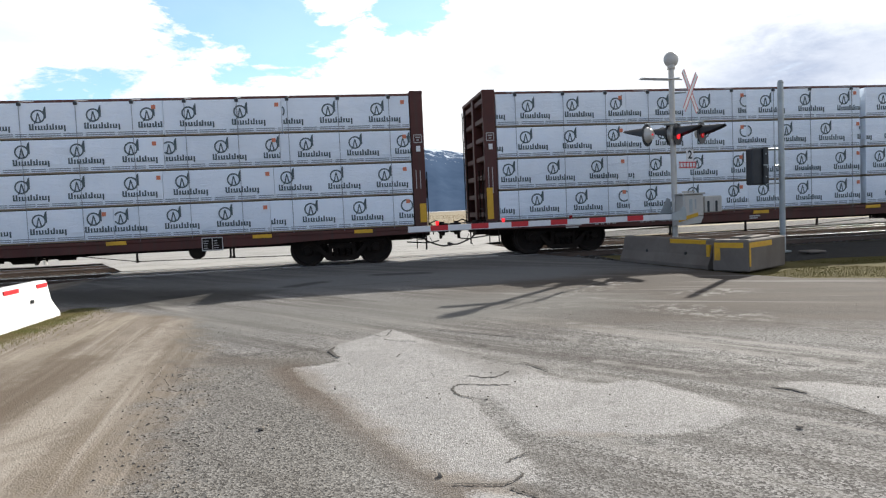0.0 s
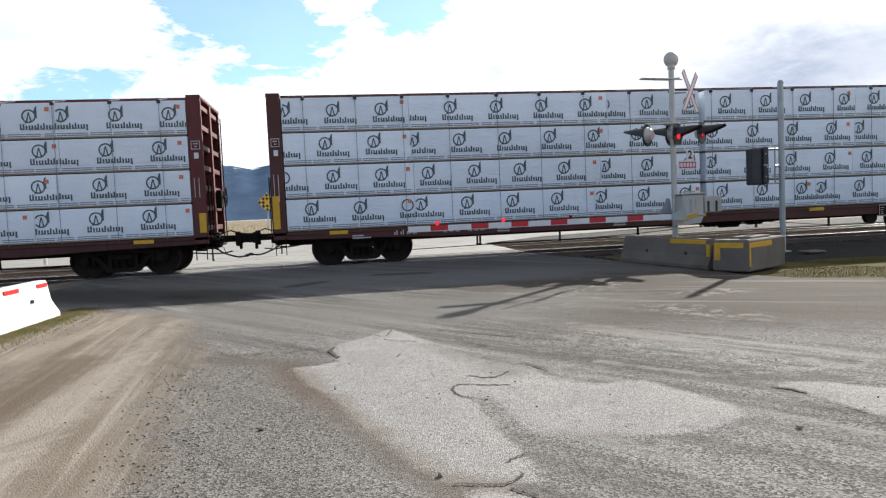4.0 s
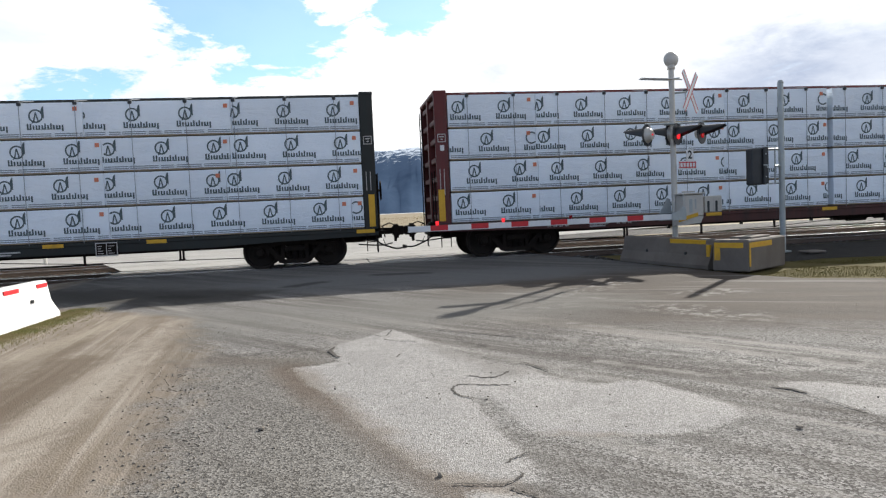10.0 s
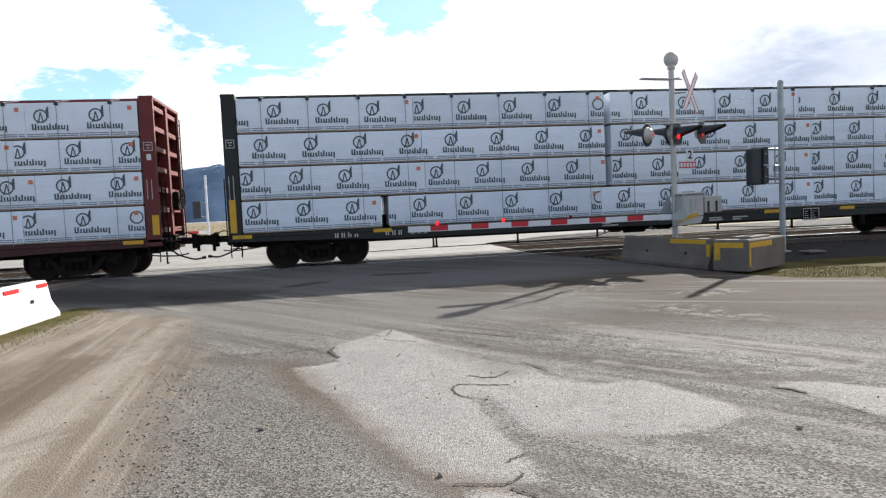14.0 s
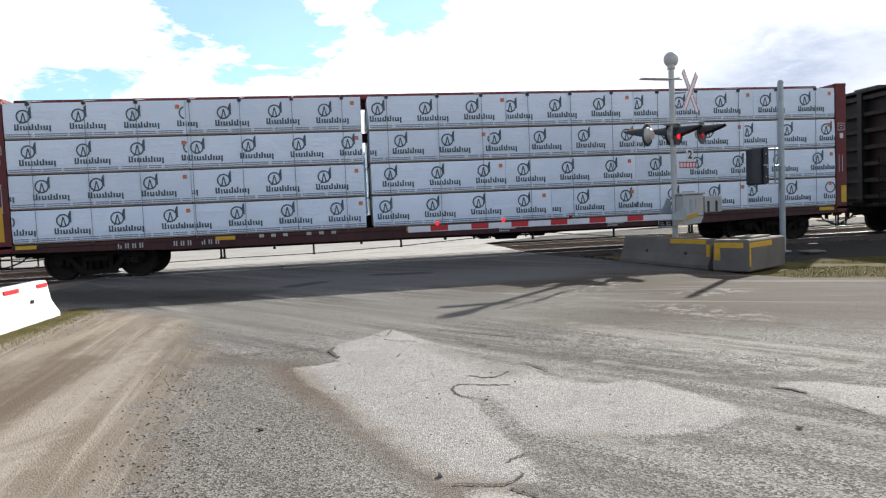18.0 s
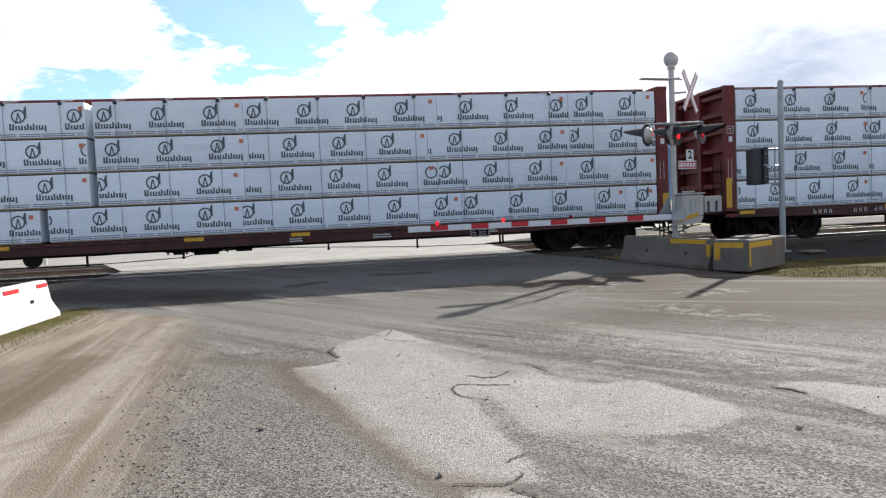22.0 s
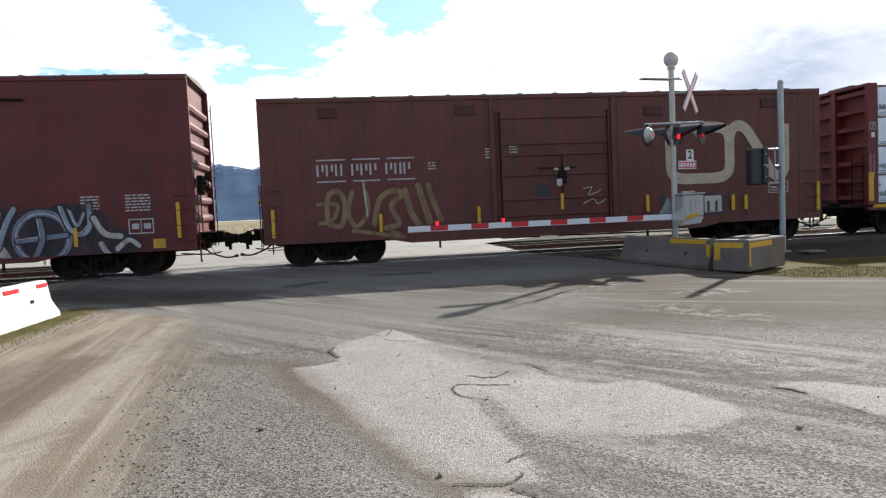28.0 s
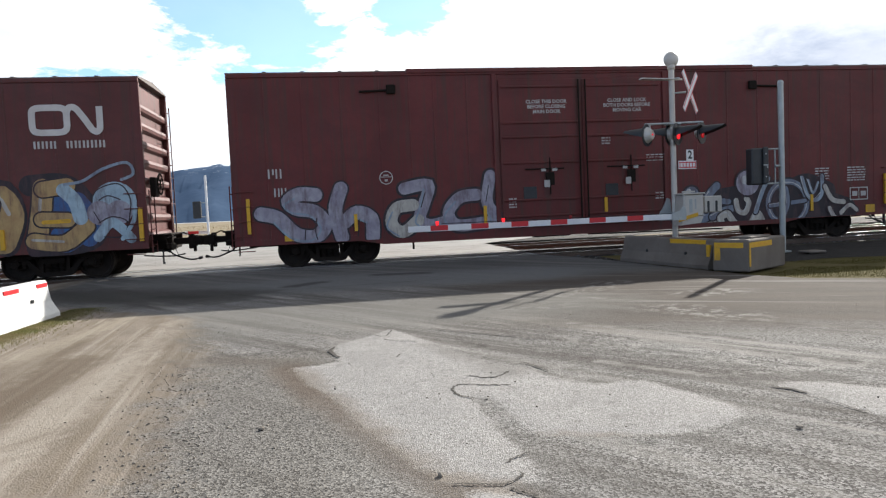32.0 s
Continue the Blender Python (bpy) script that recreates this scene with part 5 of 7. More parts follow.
# middles of the yellow strips along each sill
STRIPS = {"car_a": (-10.05, -6.1, -3.55, 0.1, 3.85, 7.4, 10.0), "car_c": (-10.0, -6.15, -3.65, 0.04, 3.0, 4.9, 10.05), "car_d": (-11.3, -7.7, -5.2, -1.43, 3.62, 6.05, 11.3),
          "car_e": (-10.92, -6.2, -1.3, 2.5, 6.2, 10.9), "car_f": (-11.12, -5.97, -1.41, 1.25, 5.0, 11.0)}
STRIPS["car_b"] = STRIPS["car_a"]
REACH = {"car_e": (0.05, 0.0), "car_f": (0.0, 0.05)}


def center_beam(name, x0, x1, paint, label, marks, extra):
    """Lumber flat car: deck, two end bulkheads, a middle beam and tie-down cables."""
    half = (x1 - x0) / 2
    paint_m = PAINT[paint]
    car = thing("lumber_car", label, "railway car", "cars of the train", pose((x0 + x1) / 2, TRACK_Y, 0))
    CARS.append((car, (x0 + x1) / 2))
    # deck and sills
    bm = bmesh.new()
    slab(bm, -half, half, -SIDE, SIDE, 0.86, 0.95, 0.012)
    part("deck", bm, PAINT["sill_red"] if paint in ("red", "maroon") else paint_m, car)
    for s in (-1, 1):
        bm = bmesh.new()
        ya, yb = sorted((s * (SIDE - 0.10), s * (SIDE - 0.02)))
        prism(bm, [(-half + 0.05, 0.86), (half - 0.05, 0.86), (half - 0.05, 0.76), (half - 2.6, 0.72), (half - 4.2, 0.66), (-half + 4.2, 0.66), (-half + 2.6, 0.72),
                   (-half + 0.05, 0.76)], ya, yb)
        sill = part("side_sill", bm, PAINT["sill_red"] if paint in ("red", "maroon") else paint_m, car)
        if s < 0:
            rng = random.Random(name)
            for x in STRIPS[name]:
                bm = bmesh.new()
                slab(bm, max(x - 0.24, -half + 0.02), min(x + 0.24, half - 0.02), -SIDE - 0.012, -SIDE + 0.03, 0.84, 0.935, 0.003)
                part("reflector", bm, M["yellow"], sill, "yellow reflective strip")
            if name == "car_e":
                for x in (-5.3, -5.0, -4.7, -4.1, -3.78, -3.46, 3.46, 3.78, 4.1, 4.7, 5.0, 5.3):
                    bm = bmesh.new()
                    slab(bm, x - 0.06, x + 0.06, -SIDE - 0.006, -SIDE + 0.03, 0.86, 0.94, 0.003)
                    part("reflector", bm, M["stencil"], sill, "small white reflective square")
            bm = bmesh.new()
            x = marks
            for w in (0.10, 0.10, 0.10, 0.10, -0.58, 0.10, 0.10, 0.10, -0.10, 0.10, 0.10, 0.10):
                if w > 0:
                    for u in (0, 0.058):
                        plate(bm, x + u, x + u + 0.032, 0.75, 0.80 + (0.075 if rng.random() < 0.7 else 0.03), -SIDE - 0.003)
                x += abs(w) + 0.07
            part("car_marks", bm, M["stencil"], sill, "faded white stencilled marks")
            for k in range(3):
                bm = bmesh.new()
                u = rng.uniform(-half + 2, half - 2)
                for j in range(2):
                    plate(bm, u, u + rng.uniform(0.25, 0.5), 0.70 + 0.06 * j, 0.735 + 0.06 * j, -SIDE + 0.0165)
                part("small_stencil", bm, M["stencil"], sill, "small faded stencil")
            bm = bmesh.new()
            ux = extra
            slab(bm, ux, ux + 0.52, -SIDE - 0.015, -SIDE + 0.02, 0.58, 0.93, 0.004)
            board = part("data_panel", bm, M["under"], sill, "black data panel with white frame")
            bm = bmesh.new()
            y = -SIDE - 0.018
            for p0, p1, q0, q1 in ((0.0, 0.52, 0.90, 0.925), (0.0, 0.52, 0.585, 0.61), (0.0, 0.02, 0.61, 0.90), (0.50, 0.52, 0.61, 0.90), (0.25, 0.27, 0.61, 0.90)):
                plate(bm, ux + p0, ux + p1, q0, q1, y)
            for j in range(4):
                for i in range(2):
                    plate(bm, ux + 0.05 + 0.25 * i, ux + 0.05 + 0.25 * i + rng.uniform(0.06, 0.15), 0.645 + 0.06 * j, 0.662 + 0.06 * j, y)
            part("panel_lines", bm, M["stencil"], board)
    bm = bmesh.new()
    box(bm, -half + 0.3, half - 0.3, -0.24, 0.24, 0.56, 0.855)
    for k in range(11):
        x = -half + 1.2 + k * (2 * half - 2.4) / 10
        box(bm, x - 0.06, x + 0.06, -SIDE + 0.1, SIDE - 0.1, 0.74, 0.858)
    part("center_sill", bm, M["under"], car, "grimy centre sill and crossbearers")
    # brake gear below the floor
    gx = GEAR[name]
    bm = bmesh.new()
    rod(bm, (gx + 0.70, -0.72, 0.60), (gx + 1.30, -0.72, 0.60), 0.145, 14)
    rod(bm, (gx + 0.62, -0.72, 0.60), (gx + 1.38, -0.72, 0.60), 0.08, 10)
    part("air_reservoir", bm, M["under"], car, "grimy brake air reservoir")
    bm = bmesh.new()
    rod(bm, (gx + 1.75, -0.62, 0.60), (gx + 2.15, -0.62, 0.60), 0.105, 12)
    rod(bm, (gx + 2.15, -0.62, 0.60), (gx + 2.40, -0.62, 0.60), 0.03, 8)
    part("brake_cylinder", bm, M["under"], car, "grimy brake cylinder")
    bm = bmesh.new()
    slab(bm, gx + 0.20, gx + 0.46, -0.98, -0.72, 0.50, 0.72, 0.015)
    for dx in (0.05, 0.52, 1.55):
        rod(bm, (gx + dx, -0.85, 0.50), (gx + dx, -0.85, 0.72), 0.025, 6)
    bent(bm, [(gx - 0.25, -0.9, 0.66), (gx + 0.05, -0.9, 0.58), (gx + 1.55, -0.9, 0.56), (gx + 2.6, -0.85, 0.60)], 0.022, 6)
    part("control_valve", bm, M["under"], car, "brake control valve with pipes")
    for way in ([(-8.2, -SIDE + 0.10, 0.33), (-6.3, -SIDE + 0.10, 0.36), (-4.0, -SIDE + 0.10, 0.37), (-1.7, -SIDE + 0.12, 0.44), (max(gx + 0.3, -1.2), -0.9, 0.55)],
                [(gx + 2.2, -0.62, 0.58), (4.3, -SIDE + 0.10, 0.40), (6.6, -SIDE + 0.10, 0.37), (8.2, -SIDE + 0.10, 0.34)]):
        bm = bmesh.new()
        tube(bm, way, 0.011)
        part("brake_rod", bm, M["under"], car, "thin brake rod through the hangers")
    if name in DRUM:
        ux = DRUM[name]
        bm = bmesh.new()
        rod(bm, (ux, -SIDE + 0.10, 0.58), (ux, -SIDE + 0.26, 0.58), 0.20, 24)
        slab(bm, ux - 0.12, ux + 0.12, -SIDE + 0.08, -SIDE + 0.28, 0.56, 0.74, 0.01)
        part("winch_drum", bm, M["under"], car, "round black drum below the sill")
    spots = [(-6.34, 0.36), (-6.26, 0.36), (-4.0, 0.345), (-1.7, 0.41), (1.95, 0.44), (4.3, 0.37), (6.58, 0.36), (6.66, 0.36)]
    if name in ("car_c", "car_e"):
        spots += [(-5.0, 0.54), (-2.75, 0.55), (-0.5, 0.55)]
    for x, low in spots:
        bm = bmesh.new()
        slab(bm, x - 0.022, x + 0.022, -SIDE + 0.05, -SIDE + 0.11, low, 0.70, 0.005)
        slab(bm, x - 0.034, x + 0.034, -SIDE + 0.045, -SIDE + 0.125, low, low + 0.05, 0.005)
        part("hanger", bm, M["under"], car, "black hanger below the sill")
    # bulkheads
    for s in (-1, 1):
        bm = bmesh.new()
        xa, xb = sorted((s * (half - 0.28), s * (half - 0.24)))
        box(bm, xa, xb, -SIDE + 0.06, SIDE - 0.06, 0.95, 4.44)
        bulk = part("bulkhead", bm, paint_m, car, "tall ribbed end bulkhead")
        for y0 in (-SIDE, SIDE - 0.12):
            bm = bmesh.new()
            xa, xb = sorted((s * (half - 0.34), s * half))
            slab(bm, xa, xb, y0, y0 + 0.12, 0.76, 4.50, 0.012)
            part("corner_post", bm, paint_m, bulk)
        bm = bmesh.new()
        xa, xb = sorted((s * (half - 0.25), s * half))
        slab(bm, xa, xb, -0.10, 0.10, 0.90, 4.46, 0.01)
        part("middle_post", bm, paint_m, bulk)
        for k in range(7):
            bm = bmesh.new()
            z = 1.10 + 0.52 * k
            xa, xb = sorted((s * (half - 0.24), s * (half - 0.05)))
            for ya, yb in ((-SIDE + 0.12, -0.10), (0.10, SIDE - 0.12)):
                slab(bm, xa, xb, ya, yb, z, z + 0.13, 0.01)
            part("rib", bm, paint_m, bulk)
        bm = bmesh.new()
        xa, xb = sorted((s * (half - 0.34), s * (half + 0.01)))
        slab(bm, xa, xb, -SIDE - 0.005, SIDE + 0.005, 4.44, 4.53, 0.015)
        part("cap_rail", bm, paint_m, bulk)
        bm = bmesh.new()
        rungs(bm, s * (half + 0.05), SIDE - 0.62, SIDE - 0.14, 0.7, 4.3, 10)
        rungs(bm, s * (half + 0.05), -SIDE + 0.14, -SIDE + 0.58, 0.7, 2.4, 4)
        part("ladder", bm, M["under"], bulk, "thin steel ladder")
        bm = bmesh.new()
        slab(bm, *sorted((s * half, s * (half + 0.20))), -SIDE + 0.1, SIDE - 0.1, 0.84, 0.88, 0.008)
        side_ladder(bm, -SIDE - 0.06, *sorted((s * (half - 0.04), s * (half - 0.30))), 0.40, 0.80, 1)
        for dx in (0.04, 0.30):
            box(bm, *sorted((s * (half - dx), s * (half - dx - 0.02))), -SIDE - 0.02, -SIDE + 0.02, 0.36, 0.80)
        part("end_step", bm, M["under"], bulk, "end platform and stirrup step")
        bm = bmesh.new()
        if paint == "green":
            slab(bm, *sorted((s * (half - 0.06), s * (half - 0.22))), -SIDE - 0.006, -SIDE + 0.01, 1.0, 1.85, 0.003)
        else:
            slab(bm, *sorted((s * (half - 0.02), s * (half - 0.19))), -SIDE - 0.006, -SIDE + 0.01, 1.05, 1.55 if s > 0 else 1.9, 0.003)
        part("reflector", bm, M["yellow"], bulk, "tall yellow reflective strip")
        bm = bmesh.new()
        ux = min(s * (half - 0.06), s * (half - 0.28))
        y = -SIDE - 0.004
        for p in ((0, 0.22, 3.36, 3.38), (0, 0.22, 3.16, 3.18), (0, 0.018, 3.18, 3.36), (0.202, 0.22, 3.18, 3.36), (0.05, 0.17, 3.29, 3.32), (0.08, 0.14, 3.22, 3.25)):
            plate(bm, ux + p[0], ux + p[1], p[2], p[3], y)
        part("post_stencil", bm, M["stencil"], bulk, "small white framed stencil")
        for dx in (0.02, 0.13):
            bm = bmesh.new()
            plate(bm, ux + dx, ux + dx + 0.018, 1.75 + 0.2 * (s > 0), 2.45, y)
            part("post_line", bm, M["stencil"], bulk, "thin white upright line")
        # small white plate added at the bright spot on each post
        if paint != "green":
            bm = bmesh.new()
            slab(bm, ux + 0.06, ux + 0.17, -SIDE - 0.010, -SIDE + 0.004, 2.93, 3.08, 0.004)
            part("placard", bm, M["white"], bulk, "small white plate at a bright spot of the post")
        if s > 0:
            brake_wheel(car, s, half, 2.0, 0.32)
    # middle beam
    bm = bmesh.new()
    for z0, z1 in ((0.95, 1.30), (3.35, 3.60), (4.28, 4.50)):
        box(bm, -half + 0.24, half - 0.24, -0.06, 0.06, z0, z1)
    for k in range(19):
        x = -half + 0.6 + k * (2 * half - 1.2) / 18 + 0.3
        if name == "car_a" and abs(x - 0.29) < 0.3:
            x += 0.45
        box(bm, x - 0.05, x + 0.05, -0.14, 0.14, 0.95, 4.50)
    part("middle_beam", bm, paint_m, car, "vertical middle beam with stanchions")
    bm = bmesh.new()
    slab(bm, -half + 0.24, half - 0.24, -0.50, 0.50, 4.49, 4.625, 0.02)
    part("top_chord", bm, paint_m, car)
    # tie-down cables over the load
    rng = random.Random(name + "c")
    bm = bmesh.new()
    for a, b in (((0, -0.48, 4.60), (0, -SIDE - 0.012, 4.425)), ((0, -SIDE - 0.012, 4.425), (0.0, -SIDE - 0.012, 0.93))):
        rod(bm, a, b, 0.0075, 5)
    cable = meshed("tie_down_cable", bm, M["strap"])
    bm = bmesh.new()
    slab(bm, -0.045, 0.045, -SIDE - 0.022, -SIDE + 0.10, 4.335, 4.425, 0.012)
    corner = meshed("corner_protector", bm, M["black"])
    n = 18
    for k in range(n):
        x = -half + 0.95 + k * (2 * half - 1.9) / (n - 1) + rng.uniform(-0.06, 0.06)
        c = part("tie_down_cable", cable, None, car, "taut steel tie-down cable", at=pose(x, 0, 0, 0, rng.uniform(-0.12, 0.12), 0))
        part("corner_protector", corner, None, c, "black corner protector")
    for s in (-1, 1):
        truck(car, s * 9.42)
    draft_gear(car, half, REACH.get(name, (0.0, 0.0)))
    return car


# ---- wrapped lumber ----
# plain uprights of uneven height below the ring mark: left edge, right edge, foot, head and whether a low foot joins it to the next
STROKES = [(0.066 * k, 0.066 * k + 0.038, foot, head, joint) for k, (foot, head, joint) in enumerate((
    (0.0, 0.148, "b"), (0.0, 0.148, ""), (0.0, 0.105, ""), (0.0, 0.105, "b"), (0.0, 0.105, ""), (0.0, 0.105, "b"), (0.0, 0.148, ""), (0.0, 0.105, "b"), (0.0, 0.148, ""),
    (0.0, 0.105, ""), (0.0, 0.105, "b"), (0.0, 0.105, ""), (-0.045, 0.105, "")))]
LOGO_CACHE, WRAP_CACHE = {}, {}


def logo_mesh(c0, c1):
    """The print cut to the stretch c0..c1 of its width: a ring mark over a joined row of strokes."""
    key = (round(c0, 2), round(c1, 2))
    if key in LOGO_CACHE:
        return LOGO_CACHE[key]
    bm = bmesh.new()
    kept = {}

    def vert(x, z, y=0.0):
        spot = (round(x, 4), round(y, 4), round(z, 4))
        if spot not in kept:
            kept[spot] = bm.verts.new((x, y, z))
        return kept[spot]
    # a lattice of cells: those in a stroke or in a joint are inked
    cols = sorted({c0, c1} | {x for a, b, *_ in STROKES for x in (a, b) if c0 < x < c1})
    rows = (-0.045, 0.0, 0.006, 0.03, 0.105, 0.148)
    for a, b in zip(cols, cols[1:]):
        u = (a + b) / 2
        for low, high in zip(rows, rows[1:]):
            w = (low + high) / 2
            inked_ = any(p <= u <= q and foot <= w <= head for p, q, foot, head, _ in STROKES) or (0.0 < w < 0.006 and u < 0.80)
            for (p, q, foot, head, joint), (p2, *_) in zip(STROKES, STROKES[1:]):
                if q <= u <= p2:
                    inked_ |= joint == "b" and 0.0 < w < 0.03
            if inked_:
                bm.faces.new((vert(a, low), vert(b, low), vert(b, high), vert(a, high)))
    cx, cz, r0, r1, seg = 0.215, 0.330, 0.130, 0.166, 24
    at = lambda r, k: (cx + r * math.cos(2 * math.pi * k / seg), cz + r * math.sin(2 * math.pi * k / seg))
    for k in range(seg):
        pts = [at(r0, k), at(r1, k), at(r1, k + 1), at(r0, k + 1)]
        if all(c0 <= p[0] <= c1 for p in pts):
            bm.faces.new([vert(*p) for p in pts])
    # upright beside the ring, and two legs inside it that stand on its rim
    if c0 <= cx and c1 >= cx + r1 + 0.03:
        bm.faces.new((vert(*at(r1, 23)), vert(cx + r1 + 0.022, cz - 0.06), vert(cx + r1 + 0.022, cz + 0.245), vert(cx + r1 - 0.016, cz + 0.215), vert(*at(r1, 3)), vert(*at(r1, 2)),
                      vert(*at(r1, 1)), vert(*at(r1, 0))))
        top_a, top_b, in_a, in_b = vert(cx - 0.014, cz + 0.092), vert(cx + 0.014, cz + 0.092), vert(cx - 0.004, cz + 0.02), vert(cx + 0.004, cz + 0.02)
        bm.faces.new((vert(*at(r0, 16)), vert(*at(r0, 17)), in_a, top_a))
        bm.faces.new((vert(*at(r0, 19)), vert(*at(r0, 20)), top_b, in_b))
        bm.faces.new((top_a, in_a, in_b, top_b))
        if c0 <= 0:
            bm.faces.new((vert(*at(r1, 16)), vert(*at(r1, 17)), vert(0.104, 0.148)))
    if not bm.faces:
        bm.free()
        LOGO_CACHE[key] = None
        return None
    LOGO_CACHE[key] = meshed("printed_mark", bm, M["print"])
    return LOGO_CACHE[key]


def wrap_mesh(length, height, rng):
    key = (round(length, 2), round(height, 2), rng.randrange(3))
    if key not in WRAP_CACHE:
        r2 = random.Random(str(key))
        bm = bmesh.new()
        nx, nz = max(4, int(length / 0.30)), 4
        w = 1.18
        def bulge(i, j):
            edge = (i in (0, nx)) or (j in (0, nz))
            return 0.0 if edge else -r2.uniform(0.0, 0.012)
        front = [[bm.verts.new((-length / 2 + length * i / nx, bulge(i, j) + (0.012 if j in (0, nz) else 0), 0.05 + (height - 0.05) * j / nz)) for j in range(nz + 1)] for i in range(nx + 1)]
        back = [[bm.verts.new((-length / 2 + length * i / nx, w, 0.05 + (height - 0.05) * j)) for j in (0, 1)] for i in range(nx + 1)]
        for i in range(nx):
            for j in range(nz):
                bm.faces.new((front[i][j], front[i + 1][j], front[i + 1][j + 1], front[i][j + 1]))
            bm.faces.new((front[i][nz], front[i + 1][nz], back[i + 1][1], back[i][1]))
            bm.faces.new((back[i][0], back[i][1], back[i + 1][1], back[i + 1][0]))
            bm.faces.new((front[i][0], back[i][0], back[i + 1][0], front[i + 1][0]))
        for i in (0, nx):
            bm.faces.new(front[i] + [back[i][1], back[i][0]])
        wrap = meshed("wrap", bm, M["wrap"])
        bm = bmesh.new()
        slab(bm, -length / 2 + 0.01, length / 2 - 0.01, 0.018, w, 0.016, 0.0495, 0.003)
        runner = meshed("runner", bm, M["lumber"])
        bm = bmesh.new()
        # two rows of dashes on one printed hairline each
        cols, x = [], -length / 2 + 0.03
        while x < length / 2 - 0.03:
            u = min(x + r2.uniform(0.25, 0.75), length / 2 - 0.02)
            cols.append((x, u, True))
            x = u + r2.uniform(0.03, 0.09)
            if x < length / 2 - 0.02:
                cols.append((u, x, False))
        kept = {}

        def spot(*at):
            if at not in kept:
                kept[at] = bm.verts.new(at)
            return kept[at]
        for z, y in ((0.074, -0.008), (0.122, -0.010)):
            for a, b, inked_ in cols:
                bm.faces.new((spot(a, y, z), spot(b, y, z), spot(b, y, z + 0.003), spot(a, y, z + 0.003)))
                if inked_:
                    bm.faces.new((spot(a, y, z + 0.003), spot(b, y, z + 0.003), spot(b, y, z + 0.021), spot(a, y, z + 0.021)))
        a, b = cols[0][0], cols[0][1]
        bm.faces.new((spot(a, -0.008, 0.074 + 0.021), spot(a, -0.010, 0.122), spot(a + 0.002, -0.009, 0.11)))
        strip = meshed("printed_strip", bm, M["fine_print"])
        WRAP_CACHE[key] = (wrap, runner, strip)
    return WRAP_CACHE[key]


# bundles of each tier, lowest first: right end and start of the first print, in the car's own x
TIERS = {}
TIERS["car_a"] = (
    ((-8.01, -10.94), (-2.97, -8.07), (0.23, -3.02), (3.83, 0.63), (7.64, 3.78), (11.36, 8.45)),
    ((-8.0, -10.34), (-2.78, -7.84), (0.23, -2.89), (5.05, 0.30), (7.78, 5.30), (11.36, 7.89)),
    ((-8.04, -10.5), (-2.52, -8.22), (0.23, -1.91), (5.13, 0.36), (7.98, 5.04), (11.36, 8.42)),
    ((-8.06, -10.27), (-2.55, -8.43), (0.23, -2.84), (5.17, 0.79), (8.06, 5.56), (11.36, 7.77)),
)
TIERS["car_c"] = (
    ((-8.8, -11.15), (-3.25, -7.96), (0.04, -2.68), (3.40, 0.88), (7.54, 3.79), (11.26, 7.49)),
    ((-8.8, -10.81), (-3.29, -7.23), (0.04, -2.49), (5.03, 0.60), (8.12, 4.96), (11.26, 8.89)),
    ((-8.84, -10.44), (-3.17, -7.58), (0.04, -3.20), (4.83, -0.20), (8.23, 5.04), (11.26, 9.09)),
    ((-8.82, -11.19), (-3.25, -7.74), (0.04, -2.87), (4.87, -0.16), (8.17, 4.87), (11.26, 8.11)),
)
TIERS["car_d"] = (
    ((-7.66, -11.20), (-1.58, -4.38), (4.96, -1.14), (10.96, 4.88), (11.28, 10.87)),
    ((-6.49, -11.35), (-1.39, -6.41), (4.90, -1.36), (7.83, 4.77), (11.28, 7.81)),
    ((-6.55, -10.93), (-1.39, -5.98), (4.90, -1.03), (7.97, 4.84), (11.28, 8.02)),
    ((-6.74, -10.55), (-1.39, -6.85), (4.52, -0.54), (8.04, 5.46), (11.28, 7.87)),
)
TIERS["car_e"] = (
    ((-6.93, -10.24), (-2.56, -6.09), (2.50, -2.29), (5.02, 3.18), (8.38, 5.86), (11.21, 8.29)),
    ((-6.95, -10.67), (-2.56, -6.37), (1.24, -2.12), (4.98, 1.51), (8.72, 5.35), (11.21, 9.15)),
    ((-6.97, -10.92), (-2.56, -5.71), (0.82, -1.81), (5.00, 0.74), (8.29, 5.70), (11.21, 8.18)),
    ((-6.98, -10.97), (-2.56, -6.27), (1.30, -2.37), (4.96, 1.21), (8.61, 4.85), (11.21, 8.76)),
)
TIERS["car_f"] = (
    ((-8.19, -10.23), (-4.96, -5.70), (-0.17, -5.09), (5.55, -0.27), (10.23, 5.58), (11.16, 10.50)),
    ((-8.22, -10.51), (-3.76, -5.03), (-0.08, -3.78), (4.94, -0.50), (8.52, 4.89), (11.16, 8.89)),
    ((-8.24, -10.73), (-3.76, -5.25), (0.07, -3.43), (4.69, -0.38), (8.64, 5.21), (11.16, 8.51)),
    ((-8.15, -10.26), (-3.76, -5.51), (-0.02, -3.56), (4.98, 0.03), (8.63, 5.54), (11.16, 8.79)),
)


